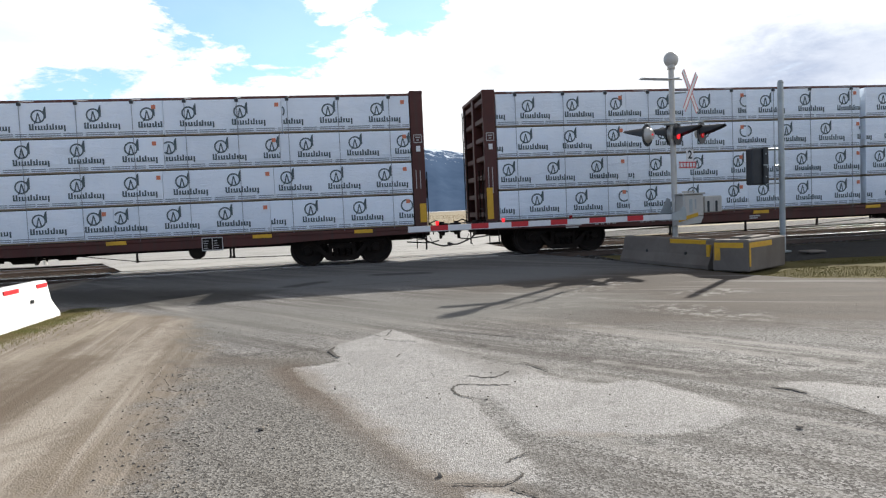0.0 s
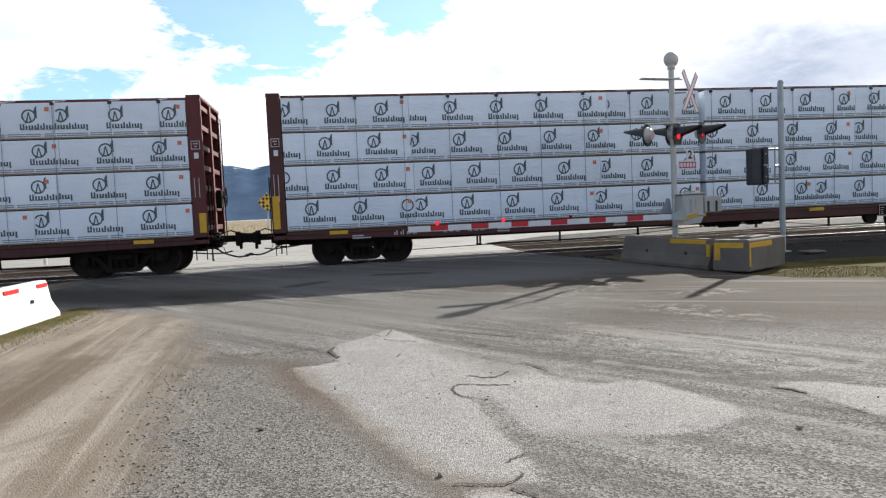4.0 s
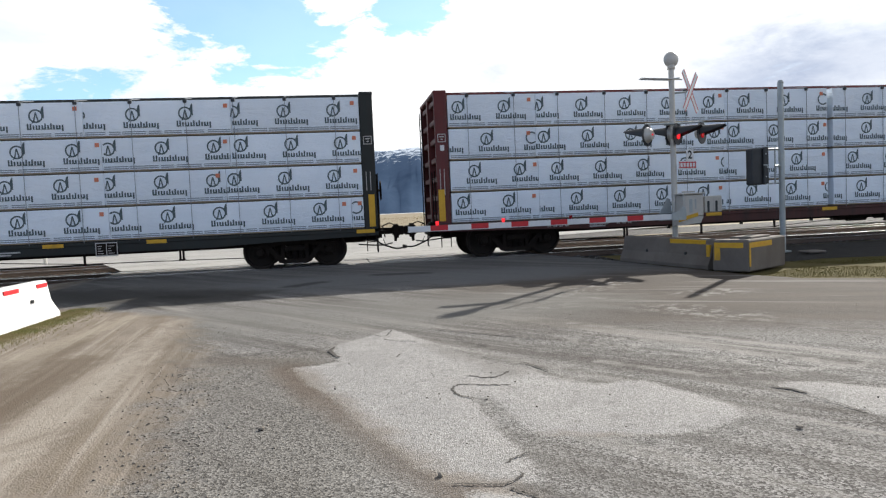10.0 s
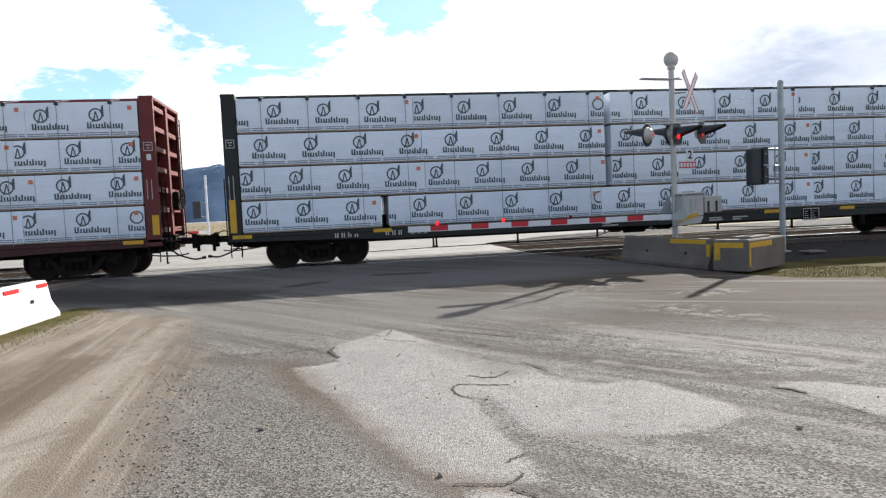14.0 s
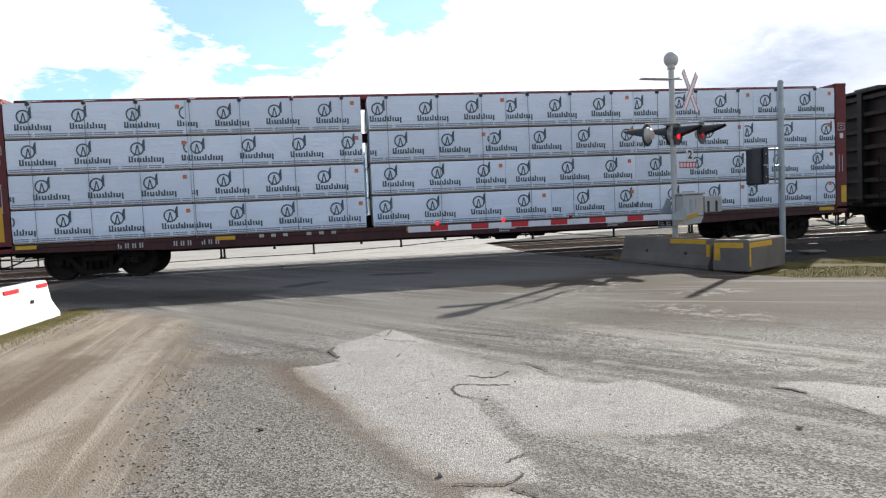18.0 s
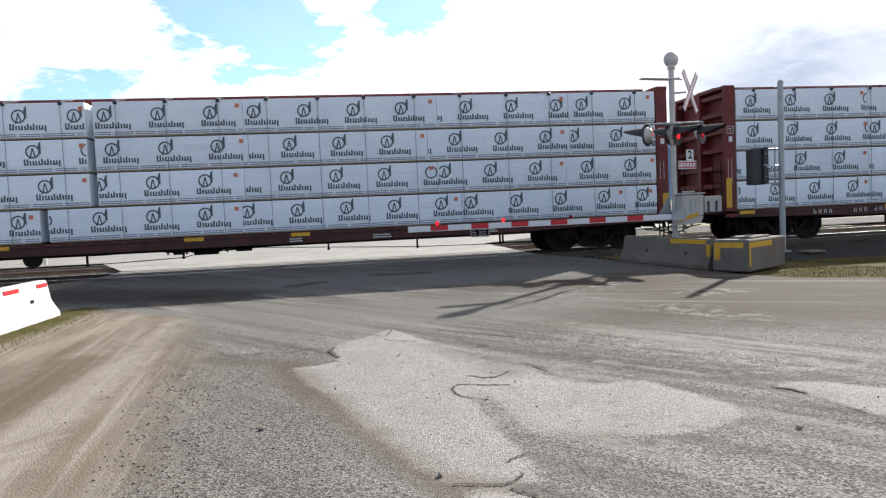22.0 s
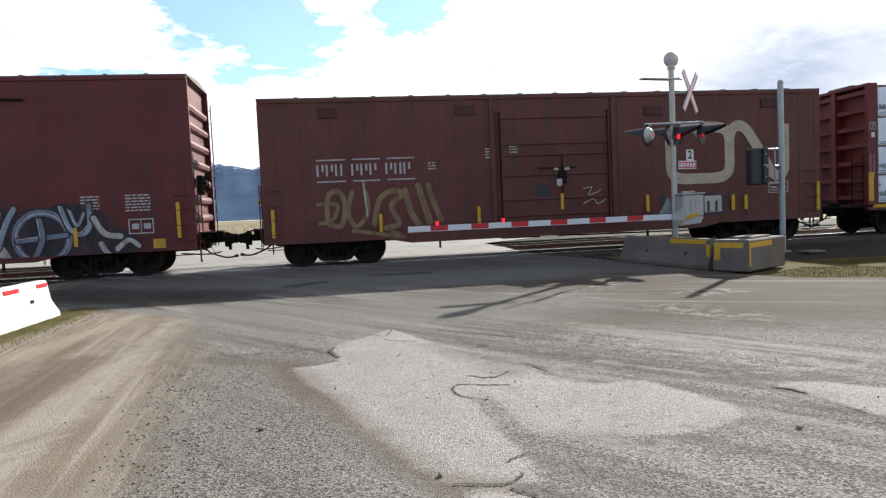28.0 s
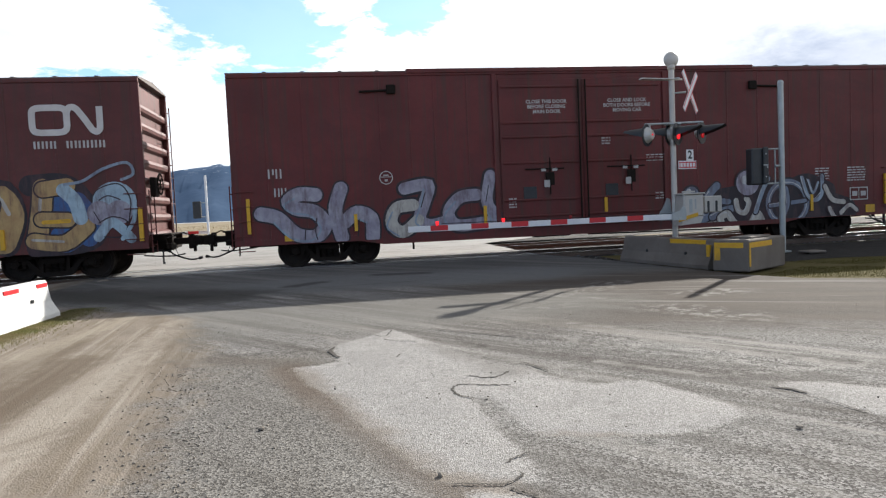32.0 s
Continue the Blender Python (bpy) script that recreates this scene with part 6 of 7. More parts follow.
def bundle(x, z, length, height, rng, group, near=True, first=None):
    ob = thing("lumber_bundle", "lumber bundle in white printed wrap with an orange tag" if near else "lumber bundle in plain white wrap", "lumber", group,
               pose(x, TRACK_Y - SIDE + 0.012, z) if near else pose(x, TRACK_Y + SIDE - 0.012, z, 0, 0, 180))
    wrap, runner, strip = wrap_mesh(length, height, rng)
    part("wrap", wrap, None, ob)
    part("runner", runner, None, ob, "raw wooden boards at the foot of the bundle")
    if near:
        part("printed_strip", strip, None, ob, "grey fine print along the wrap's foot")
        bm = bmesh.new()
        tx = length / 2 - rng.uniform(0.08, 0.22)
        plate(bm, tx - 0.050, tx + 0.050, height - 0.21, height - 0.11, -0.016)
        part("tag", bm, M["tag"], ob, "small orange tag")
        u = -length / 2 - rng.uniform(0.1, 1.2) if first is None else first
        while u > -length / 2 + 0.35:
            u -= 1.26
        while u < length / 2:
            c0, c1 = max(0.0, -length / 2 - u), min(0.9, length / 2 - u)
            me = logo_mesh(c0, c1) if c1 - c0 > 0.08 else None
            if me:
                part("printed_mark", me, None, ob, "dark printed ring mark over a row of strokes", at=pose(u, -0.0155, 0.235 + rng.uniform(-0.008, 0.008)))
            u += 1.26
    return ob


def load(name, x0, x1, gaps):
    """Four tiers of bundles on both sides of the middle beam; gaps: the split of each tier from the lowest up, in the car's own x."""
    rng = random.Random(name)
    mid, half = (x0 + x1) / 2, (x1 - x0) / 2 - 0.36
    levels = (0.955, 1.80, 2.655, 3.51, 4.40)
    for near in (True, False):
        for k in range(4):
            z, h = levels[k], levels[k + 1] - levels[k] - (0.012 if k < 3 else 0.0)
            pieces, start = [], -half
            plan = TIERS[name][k] if name in TIERS else [(gaps[k] - 0.09 - 7.3, None), (gaps[k] - 0.09 - 3.65, None), (gaps[k] - 0.09, None), (gaps[k] + 3.7, None), (gaps[k] + 7.35, None), (half, None)]
            for end, first in plan:
                if abs(end + 0.06 - gaps[k]) < 0.05:
                    end = gaps[k] - 0.09
                span = end - start
                n = max(1, round(span / 4.6)) if span > 7.0 else 1
                for j in range(n):
                    pieces.append((start + span * j / n, start + span * (j + 1) / n, first))
                start = end + 0.18 if abs(end + 0.06 - gaps[k]) < 0.05 else end
            for c, d, first in pieces:
                if d - c < 0.2:
                    continue
                m0 = (c + d) / 2
                ob = bundle(mid + m0, z, round(d - c - 0.012, 2), round(h, 3), rng, "wrapped lumber on the train", near, None if first is None else first - m0)
                CARS.append((ob, mid + m0))


FLATS = [("car_b", 4.06, 27.40, "brown", (-0.2,) * 4, -8.6, 5.9), ("car_a", -21.01, 2.43, "brown", (0.29,) * 4, -8.6, 5.9), ("car_c", -45.86, -22.63, "maroon", (0.1,) * 4, -8.6, 5.75),
         ("car_d", -70.76, -47.49, "green", (-7.6, -1.33, -1.33, -1.33), -8.95, 4.6), ("car_e", -95.55, -72.40, "red", (-2.5,) * 4, -8.8, 5.6),
         ("car_f", -120.33, -97.29, "red", (-4.9, -3.7, -3.7, -3.7), -8.85, 5.75)]
FLAT_LABEL = {"brown": "dark brown centre-beam lumber car carrying wrapped bundles", "maroon": "maroon centre-beam lumber car carrying wrapped bundles",
              "green": "blackish green centre-beam lumber car carrying wrapped bundles", "red": "oxide-red centre-beam lumber car carrying wrapped bundles"}
for n_, a_, b_, paint_, gaps_, marks_, extra_ in FLATS:
    center_beam(n_, a_, b_, paint_, FLAT_LABEL[paint_], marks_, extra_)
    load(n_, a_, b_, gaps_)


# ---- boxcars ----
def strokes(ob, name, label, plan, base_y, to_local):
    """Spray-painted figure: each entry (material, width in metres, points or ('disc', x, z, r))."""
    layers = {}
    for k, (mat, width, pts) in enumerate(plan):
        bm = bmesh.new()
        y = base_y - 0.005 - 0.0005 * (k + 1)
        if pts[0] == "disc":
            x, z = to_local(pts[1], pts[2])
            disc(bm, x, z, width, y, 20)
        elif pts[0] == "ring":
            x, z = to_local(pts[1], pts[2])
            ring(bm, x, z, width, pts[3], y, 26)
        elif pts[0] == "fill":
            bm.faces.new([bm.verts.new((*[(q[0]) for q in [to_local(*p)]], y, to_local(*p)[1])) for p in pts[1]])
        else:
            line = [to_local(*p) for p in pts]
            ribbon(bm, smooth_path(line, 5), width, y)
        for v in bm.verts:          # paint ends at the foot of the side
            v.co.z = max(v.co.z, 0.655)
        part(name, bm, mat, ob, label)


def inked(plan, ink, gleam):
    """Each sprayed shape with a dark outline below and a thin highlight on top."""
    out = []
    for mat, w, pts in plan:
        if pts[0] == "disc":
            out += [(ink, w + 0.06, pts), (mat, w, pts), (gleam, w * 0.35, ("disc", pts[1] - 8, pts[2] - 10))]
        elif pts[0] == "ring":
            out += [(ink, w - 0.05, ("ring", pts[1], pts[2], pts[3] + 0.05)), (mat, w, pts), (gleam, w + 0.05, ("ring", pts[1], pts[2], w + 0.075))]
        else:
            out += [(ink, w + 0.08, pts), (mat, w, pts)]
            if len(pts) > 2:
                out.append((gleam, max(0.02, w * 0.16), [(x - 5, y - 5) for x, y in pts[:-1]]))
    return out


def spray(name, a, b):
    return material(name, a, b, 0.6, scale=3.5, amount=0.95, streak=(3, 3, 0.7), dirt=(0.085, 0.040, 0.044), dirt_cover=(0.47, 0.72))


M["silver"] = spray("silver_spray", (0.40, 0.38, 0.43), (0.22, 0.19, 0.25))
M["silver_b"] = spray("bluish_silver_spray", (0.33, 0.40, 0.47), (0.20, 0.25, 0.31))
M["outline"] = spray("dark_spray", (0.018, 0.015, 0.020), (0.036, 0.022, 0.026))
M["cream"] = spray("cream_spray", (0.55, 0.52, 0.45), (0.40, 0.36, 0.32))
M["tan"] = spray("tan_spray", (0.30, 0.205, 0.085), (0.20, 0.125, 0.06))
M["blue"] = spray("blue_spray", (0.045, 0.13, 0.33), (0.04, 0.09, 0.22))
M["navy"] = spray("navy_spray", (0.034, 0.038, 0.062), (0.05, 0.036, 0.045))
M["gold"] = spray("gold_spray", (0.50, 0.34, 0.14), (0.38, 0.22, 0.10))
M["ice"] = spray("pale_blue_spray", (0.42, 0.55, 0.62), (0.28, 0.38, 0.46))
M["slate"] = spray("slate_blue_spray", (0.15, 0.185, 0.25), (0.22, 0.25, 0.30))
M["gleam"] = spray("white_spray", (0.62, 0.62, 0.60), (0.45, 0.45, 0.46))
M["emblem_white"] = material("white_emblem", (0.66, 0.63, 0.60), (0.55, 0.51, 0.48), 0.7, scale=3, amount=0.9)
M["emblem"] = material("faded_white_emblem", (0.56, 0.47, 0.35), (0.42, 0.33, 0.24), 0.7, scale=3, amount=0.9, dirt=(0.20, 0.11, 0.08), dirt_cover=(0.6, 0.8))


def boxcar(name, x0, x1, top, floor, paint, label, door, seams, roof_hatch=None, reach=(0.0, 0.0)):
    """Steel boxcar: panelled sides, ribbed ends, plug doors, roof, trucks. door: (x0, x1, z0, z1, leaves) in its own x."""
    half, pm = (x1 - x0) / 2, PAINT[paint]
    mid = (x0 + x1) / 2
    car = thing("boxcar", label, "railway car", "cars of the train", pose(mid, TRACK_Y, 0))
    CARS.append((car, mid))
    rng = random.Random(name)
    S = SIDE
    bm = bmesh.new()
    box(bm, -half + 0.16, half - 0.16, -S + 0.035, S - 0.035, floor + 0.10, top - 0.05)
    part("body", bm, pm, car)
    # side panels between welded seams
    xs = [-half] + list(seams) + [half]
    for s in (-1, 1):
        for a, b in zip(xs, xs[1:]):
            if door[0] - 0.02 <= a and b <= door[1] + 0.02:
                continue
            bm = bmesh.new()
            ya, yb = sorted((s * S, s * (S - 0.05)))
            slab(bm, a + 0.006, b - 0.006, ya, yb, floor + 0.16, top - 0.10, 0.006)
            part("panel", bm, pm, car)
        bm = bmesh.new()
        ya, yb = sorted((s * (S + 0.025), s * (S - 0.05)))
        slab(bm, -half, half, ya, yb, top - 0.12, top - 0.01, 0.012)
        part("top_rail", bm, pm, car)
        bm = bmesh.new()
        ya, yb = sorted((s * (S + 0.015), s * (S - 0.06)))
        prism(bm, [(-half, floor + 0.17), (half, floor + 0.17), (half, floor + 0.02), (half - 3.2, floor + 0.02), (half - 3.8, floor - 0.10), (-half + 3.8, floor - 0.10),
                   (-half + 3.2, floor + 0.02), (-half, floor + 0.02)], ya, yb)
        part("side_sill", bm, pm, car)
        # posts over some seams
        for k, x in enumerate(seams):
            if door[0] - 0.1 < x < door[1] + 0.1:
                continue
            bm = bmesh.new()
            ya, yb = sorted((s * (S + 0.008), s * (S - 0.02)))
            slab(bm, x - 0.02, x + 0.02, ya, yb, floor + 0.17, top - 0.12, 0.006)
            part("post", bm, pm, car)
    # doors
    d0, d1, dz0, dz1, leaves = door
    for s in (-1, 1):
        ya, yb = sorted((s * (S + 0.03), s * (S - 0.06)))
        for k in range(leaves):
            a = d0 + (d1 - d0) * k / leaves
            b = d0 + (d1 - d0) * (k + 1) / leaves
            bm = bmesh.new()
            slab(bm, a + 0.02, b - 0.02, ya, yb, dz0, dz1, 0.012)
            leaf = part("door", bm, pm, car, "plug door with horizontal ribs")
            for z in (dz0 + 0.18, dz0 + 0.62, dz0 + (dz1 - dz0) * 0.42, dz0 + (dz1 - dz0) * 0.60, dz0 + (dz1 - dz0) * 0.70, dz1 - 0.20):
                bm = bmesh.new()
                yc, yd = sorted((s * (S + 0.065), s * (S + 0.028)))
                slab(bm, a + 0.08, b - 0.08, yc, yd, z - 0.03, z + 0.03, 0.012)
                part("rib", bm, pm, leaf)
            bm = bmesh.new()
            yq = s * (S + 0.085)
            for x in (a + 0.10, b - 0.10) if leaves == 1 else ((b - 0.10,) if k == 0 else (a + 0.10,)):
                rod(bm, (x, yq, dz0 + 0.03), (x, yq, dz1 - 0.03), 0.022, 8)
            part("lock_rod", bm, M["under"], leaf, "vertical door lock rod")
            if s < 0:
                m0 = (a + b) / 2
                bm = bmesh.new()
                rod(bm, (m0 + 0.2, yq, dz0 + 0.75), (m0 + 0.2, yq, dz0 + 1.75), 0.018, 8)
                rod(bm, (m0 - 0.5, yq, dz0 + 1.45), (m0 + 0.6, yq, dz0 + 1.45), 0.018, 8)
                slab(bm, m0 + 0.08, m0 + 0.32, -S - 0.10, -S - 0.06, dz0 + 1.0, dz0 + 1.35, 0.01)
                part("handle", bm, M["under"], leaf, "door lever and gear")
                bm = bmesh.new()
                plate(bm, m0 + 0.02, m0 + 0.18, dz0 + 0.95, dz0 + 1.14, -S - 0.105)
                plate(bm, m0 - 0.05, m0 + 0.08, dz0 + 1.38, dz0 + 1.46, -S - 0.100)
                plate(bm, m0 + 0.26, m0 + 0.40, dz0 + 1.38, dz0 + 1.46, -S - 0.101)
                part("placard", bm, M["stencil"], leaf, "small white placards")
                bm = bmesh.new()
                slab(bm, m0 - 0.55, m0 - 0.18, -S - 0.05, -S - 0.03, dz0 + 0.62, dz0 + 0.98, 0.006)
                part("plate", bm, M["black"], leaf, "black square plate")
        bm = bmesh.new()
        yc, yd = sorted((s * (S + 0.12), s * (S - 0.02)))
        slab(bm, d0 - (0.2 if s < 0 else 2.6), d1 + (2.6 if leaves == 2 and s > 0 else 0.2), yc, yd, dz0 - 0.10, dz0 - 0.03, 0.008)
        part("door_track", bm, pm, car, "lower door track")
        bm = bmesh.new()
        slab(bm, d0 - 0.16, d0 - 0.03, *sorted((s * (S + 0.05), s * (S - 0.02))), dz0 - 0.03, top - 0.11, 0.012)
        part("door_post", bm, pm, car)
        bm = bmesh.new()
        slab(bm, d1 + 0.03, d1 + 0.16, *sorted((s * (S + 0.05), s * (S - 0.02))), dz0 - 0.03, top - 0.11, 0.012)
        part("door_post", bm, pm, car)
    # roof
    bm = bmesh.new()
    prof = [(-S - 0.02, top - 0.02), (-S + 0.02, top + 0.02), (0, top + 0.12), (S - 0.02, top + 0.02), (S + 0.02, top - 0.02)]
    a = [bm.verts.new((-half - 0.01, y, z)) for y, z in prof]
    b = [bm.verts.new((half + 0.01, y, z)) for y, z in prof]
    for i in range(len(prof)):
        bm.faces.new((a[i], b[i], b[(i + 1) % len(prof)], a[(i + 1) % len(prof)]))
    bm.faces.new(a)
    bm.faces.new(b[::-1])
    roof = part("roof", bm, M["roofing"] , car, "weathered steel roof")
    nr = int(2 * half / 0.95)
    for k in range(1, nr):
        x = -half + 2 * half * k / nr
        bm = bmesh.new()
        pr = [(-S - 0.005, top - 0.01), (-S + 0.03, top + 0.045), (0, top + 0.145), (S - 0.03, top + 0.045), (S + 0.005, top - 0.01)]
        va = [bm.verts.new((x - 0.045, y, z)) for y, z in pr]
        vb = [bm.verts.new((x + 0.045, y, z)) for y, z in pr]
        for i in range(len(pr)):
            bm.faces.new((va[i], vb[i], vb[(i + 1) % len(pr)], va[(i + 1) % len(pr)]))
        bm.faces.new(va)
        bm.faces.new(vb[::-1])
        part("rib", bm, M["roofing"], roof)
    if roof_hatch:
        bm = bmesh.new()
        slab(bm, roof_hatch[0], roof_hatch[1], -S - 0.05, -S + 0.05, top - 0.06, top + 0.055, 0.012)
        part("door_rail", bm, pm, car, "upper door rail under the eave")
    # ends
    for s in (-1, 1):
        bm = bmesh.new()
        xa, xb = sorted((s * (half - 0.22), s * (half - 0.14)))
        slab(bm, xa, xb, -S + 0.01, S - 0.01, floor + 0.02, top - 0.03, 0.02)
        end = part("end_wall", bm, pm, car, "corrugated end wall")
        for y0 in (-S - 0.009, S - 0.091):
            bm = bmesh.new()
            slab(bm, *sorted((s * (half - 0.20), s * (half + 0.006))), y0, y0 + 0.10, floor + 0.175, top - 0.125, 0.012)
            part("corner_post", bm, pm, end)
        n = 8 if top > 4.7 else 7
        for k in range(n):
            z = floor + 0.34 + k * (top - floor - 0.6) / n
            bm = bmesh.new()
            w = 0.13
            pr = [(0, -w), (0.10, -w * 0.62), (0.125, 0), (0.10, w * 0.62), (0, w)]
            va = [bm.verts.new((s * (half - 0.142 + d), -S + 0.09, z + u)) for d, u in pr]
            vb = [bm.verts.new((s * (half - 0.142 + d), S - 0.09, z + u)) for d, u in pr]
            for i in range(len(pr) - 1):
                bm.faces.new((va[i], vb[i], vb[i + 1], va[i + 1]))
            bm.faces.new(va)
            bm.faces.new(vb)
            part("rib", bm, pm, end, "pressed horizontal rib")
        bm = bmesh.new()
        rungs(bm, s * (half + 0.075), S - 0.55, S - 0.06, 0.6, top - 0.35, 11)
        rungs(bm, s * (half + 0.075), -S + 0.06, -S + 0.52, 0.6, 2.2, 4)
        for z in (1.0, 2.0, 3.0):
            rod(bm, (s * (half - 0.03), S - 0.06, z), (s * (half + 0.075), S - 0.06, z), 0.012, 6)
            if z < 2.1:
                rod(bm, (s * (half - 0.03), -S + 0.06, z), (s * (half + 0.075), -S + 0.06, z), 0.012, 6)
        part("ladder", bm, pm, end, "steel end ladder")
        bm = bmesh.new()
        slab(bm, *sorted((s * (half + 0.0), s * (half + 0.32))), -S + 0.15, S - 0.15, 1.02, 1.06, 0.01)
        for y in (-1.0, 0.0, 1.0):
            box(bm, *sorted((s * (half - 0.02), s * (half + 0.30))), y - 0.02, y + 0.02, 0.90, 1.02)
        part("end_platform", bm, M["under"], end, "narrow end walkway")
        bm = bmesh.new()
        side_ladder(bm, -S - 0.06, *sorted((s * (half - 0.08), s * (half - 0.50))), floor - 0.30, floor + 1.6, 5)
        part("grab_irons", bm, pm, end, "row of side grab irons")
        brake_wheel(car, s, half + 0.02, 2.35) if s > 0 else None
    # underframe
    bm = bmesh.new()
    box(bm, -half + 0.2, half - 0.2, -0.26, 0.26, 0.56, floor + 0.12)
    for k in range(7):
        x = -half + 1.2 + k * (2 * half - 2.4) / 6
        box(bm, x - 0.05, x + 0.05, -S + 0.1, S - 0.1, floor - 0.02, floor + 0.12)
    part("center_sill", bm, M["under"], car, "grimy centre sill and crossbearers")
    bm = bmesh.new()
    rod(bm, (-1.5, -0.7, 0.58), (-0.4, -0.7, 0.58), 0.12, 12)
    rod(bm, (0.2, -0.6, 0.56), (0.8, -0.6, 0.56), 0.11, 12)
    rod(bm, (0.8, -0.6, 0.46), (4.5, -0.5, 0.42), 0.02, 6)
    box(bm, 1.5, 1.9, -1.2, -0.8, 0.50, floor)
    part("brake_rigging", bm, M["under"], car, "brake reservoir, cylinder and rods")
    for x in (-half + 4.6, 2.6, half - 4.6):
        bm = bmesh.new()
        slab(bm, x - 0.024, x + 0.024, -S + 0.08, -S + 0.15, 0.34, floor, 0.005)
        part("hanger", bm, M["under"], car, "black hanger below the sill")
    for s in (-1, 1):
        truck(car, s * (half - (1.62 if s > 0 else 1.80) if half < 9 else half - 2.37))
    draft_gear(car, half, reach)
    return car


M["roofing"] = material("rusty_galvanised_roof", (0.10, 0.075, 0.065), (0.16, 0.14, 0.13), 0.7, 0.2, scale=1.2, amount=0.9)


def reflectors(car, spots, w=0.085):
    for x, z0, z1 in spots:
        bm = bmesh.new()
        slab(bm, x - w / 2, x + w / 2, -SIDE - 0.066, -SIDE - 0.005, z0, z1, 0.003)
        part("reflector", bm, M["yellow"], car, "upright yellow reflector")


def stencil_lines(car, x, z, n, w, rng, label="faded white stencilled lines", h=0.035, pitch=0.075, y=-SIDE - 0.012):
    bm = bmesh.new()
    for k in range(n):
        u = x
        while u < x + w:
            d = rng.uniform(0.05, 0.16)
            plate(bm, u, min(u + d, x + w), z - k * pitch, z - k * pitch + h, y)
            u += d + 0.03
    part("stencil", bm, M["stencil"], car, label)


def emblem(car, x0, x1, z0, z1, width, y, paint="emblem"):
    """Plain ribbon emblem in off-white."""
    loop = [(0.27, 0.93), (0.13, 0.925), (0.06, 0.87), (0.037, 0.74), (0.035, 0.50), (0.037, 0.26), (0.06, 0.13), (0.13, 0.075), (0.27, 0.07), (0.41, 0.075), (0.48, 0.13), (0.508, 0.26),
            (0.51, 0.50), (0.508, 0.74), (0.48, 0.87), (0.41, 0.925), (0.27, 0.93)]
    wave = [(0.51, 0.50), (0.513, 0.72), (0.535, 0.88), (0.585, 0.94), (0.635, 0.90), (0.675, 0.80), (0.76, 0.50), (0.84, 0.19), (0.875, 0.10), (0.915, 0.07), (0.95, 0.13), (0.964, 0.26),
            (0.965, 0.55), (0.965, 0.95)]
    for k, unit in enumerate((loop, wave)):
        emblem_stroke(car, [Vector((x0 + (x1 - x0) * u, z0 + (z1 - z0) * v)) for u, v in unit], width, y - 0.003 * k, paint)


def emblem_stroke(car, pts, width, y, paint):
    bm = bmesh.new()
    ribbon(bm, smooth_path(pts, 5), width, y, False)
    part("emblem", bm, M[paint], car, "faded off-white ribbon emblem")


def upright_marks(car, x, z, groups, h, y, label):
    """Unread car marks: plain uprights."""
    bm = bmesh.new()
    u = x
    rng = random.Random(str(x))
    for n in groups:
        for _ in range(n):
            w = h * 0.62
            plate(bm, u, u + w * 0.28, z, z + h, y)
            plate(bm, u + w * 0.72, u + w, z + (0 if rng.random() < 0.7 else h * 0.4), z + h, y)
            u += w * 1.28
        u += h * 0.6
    part("car_marks", bm, M["stencil"], car, label)
    return u


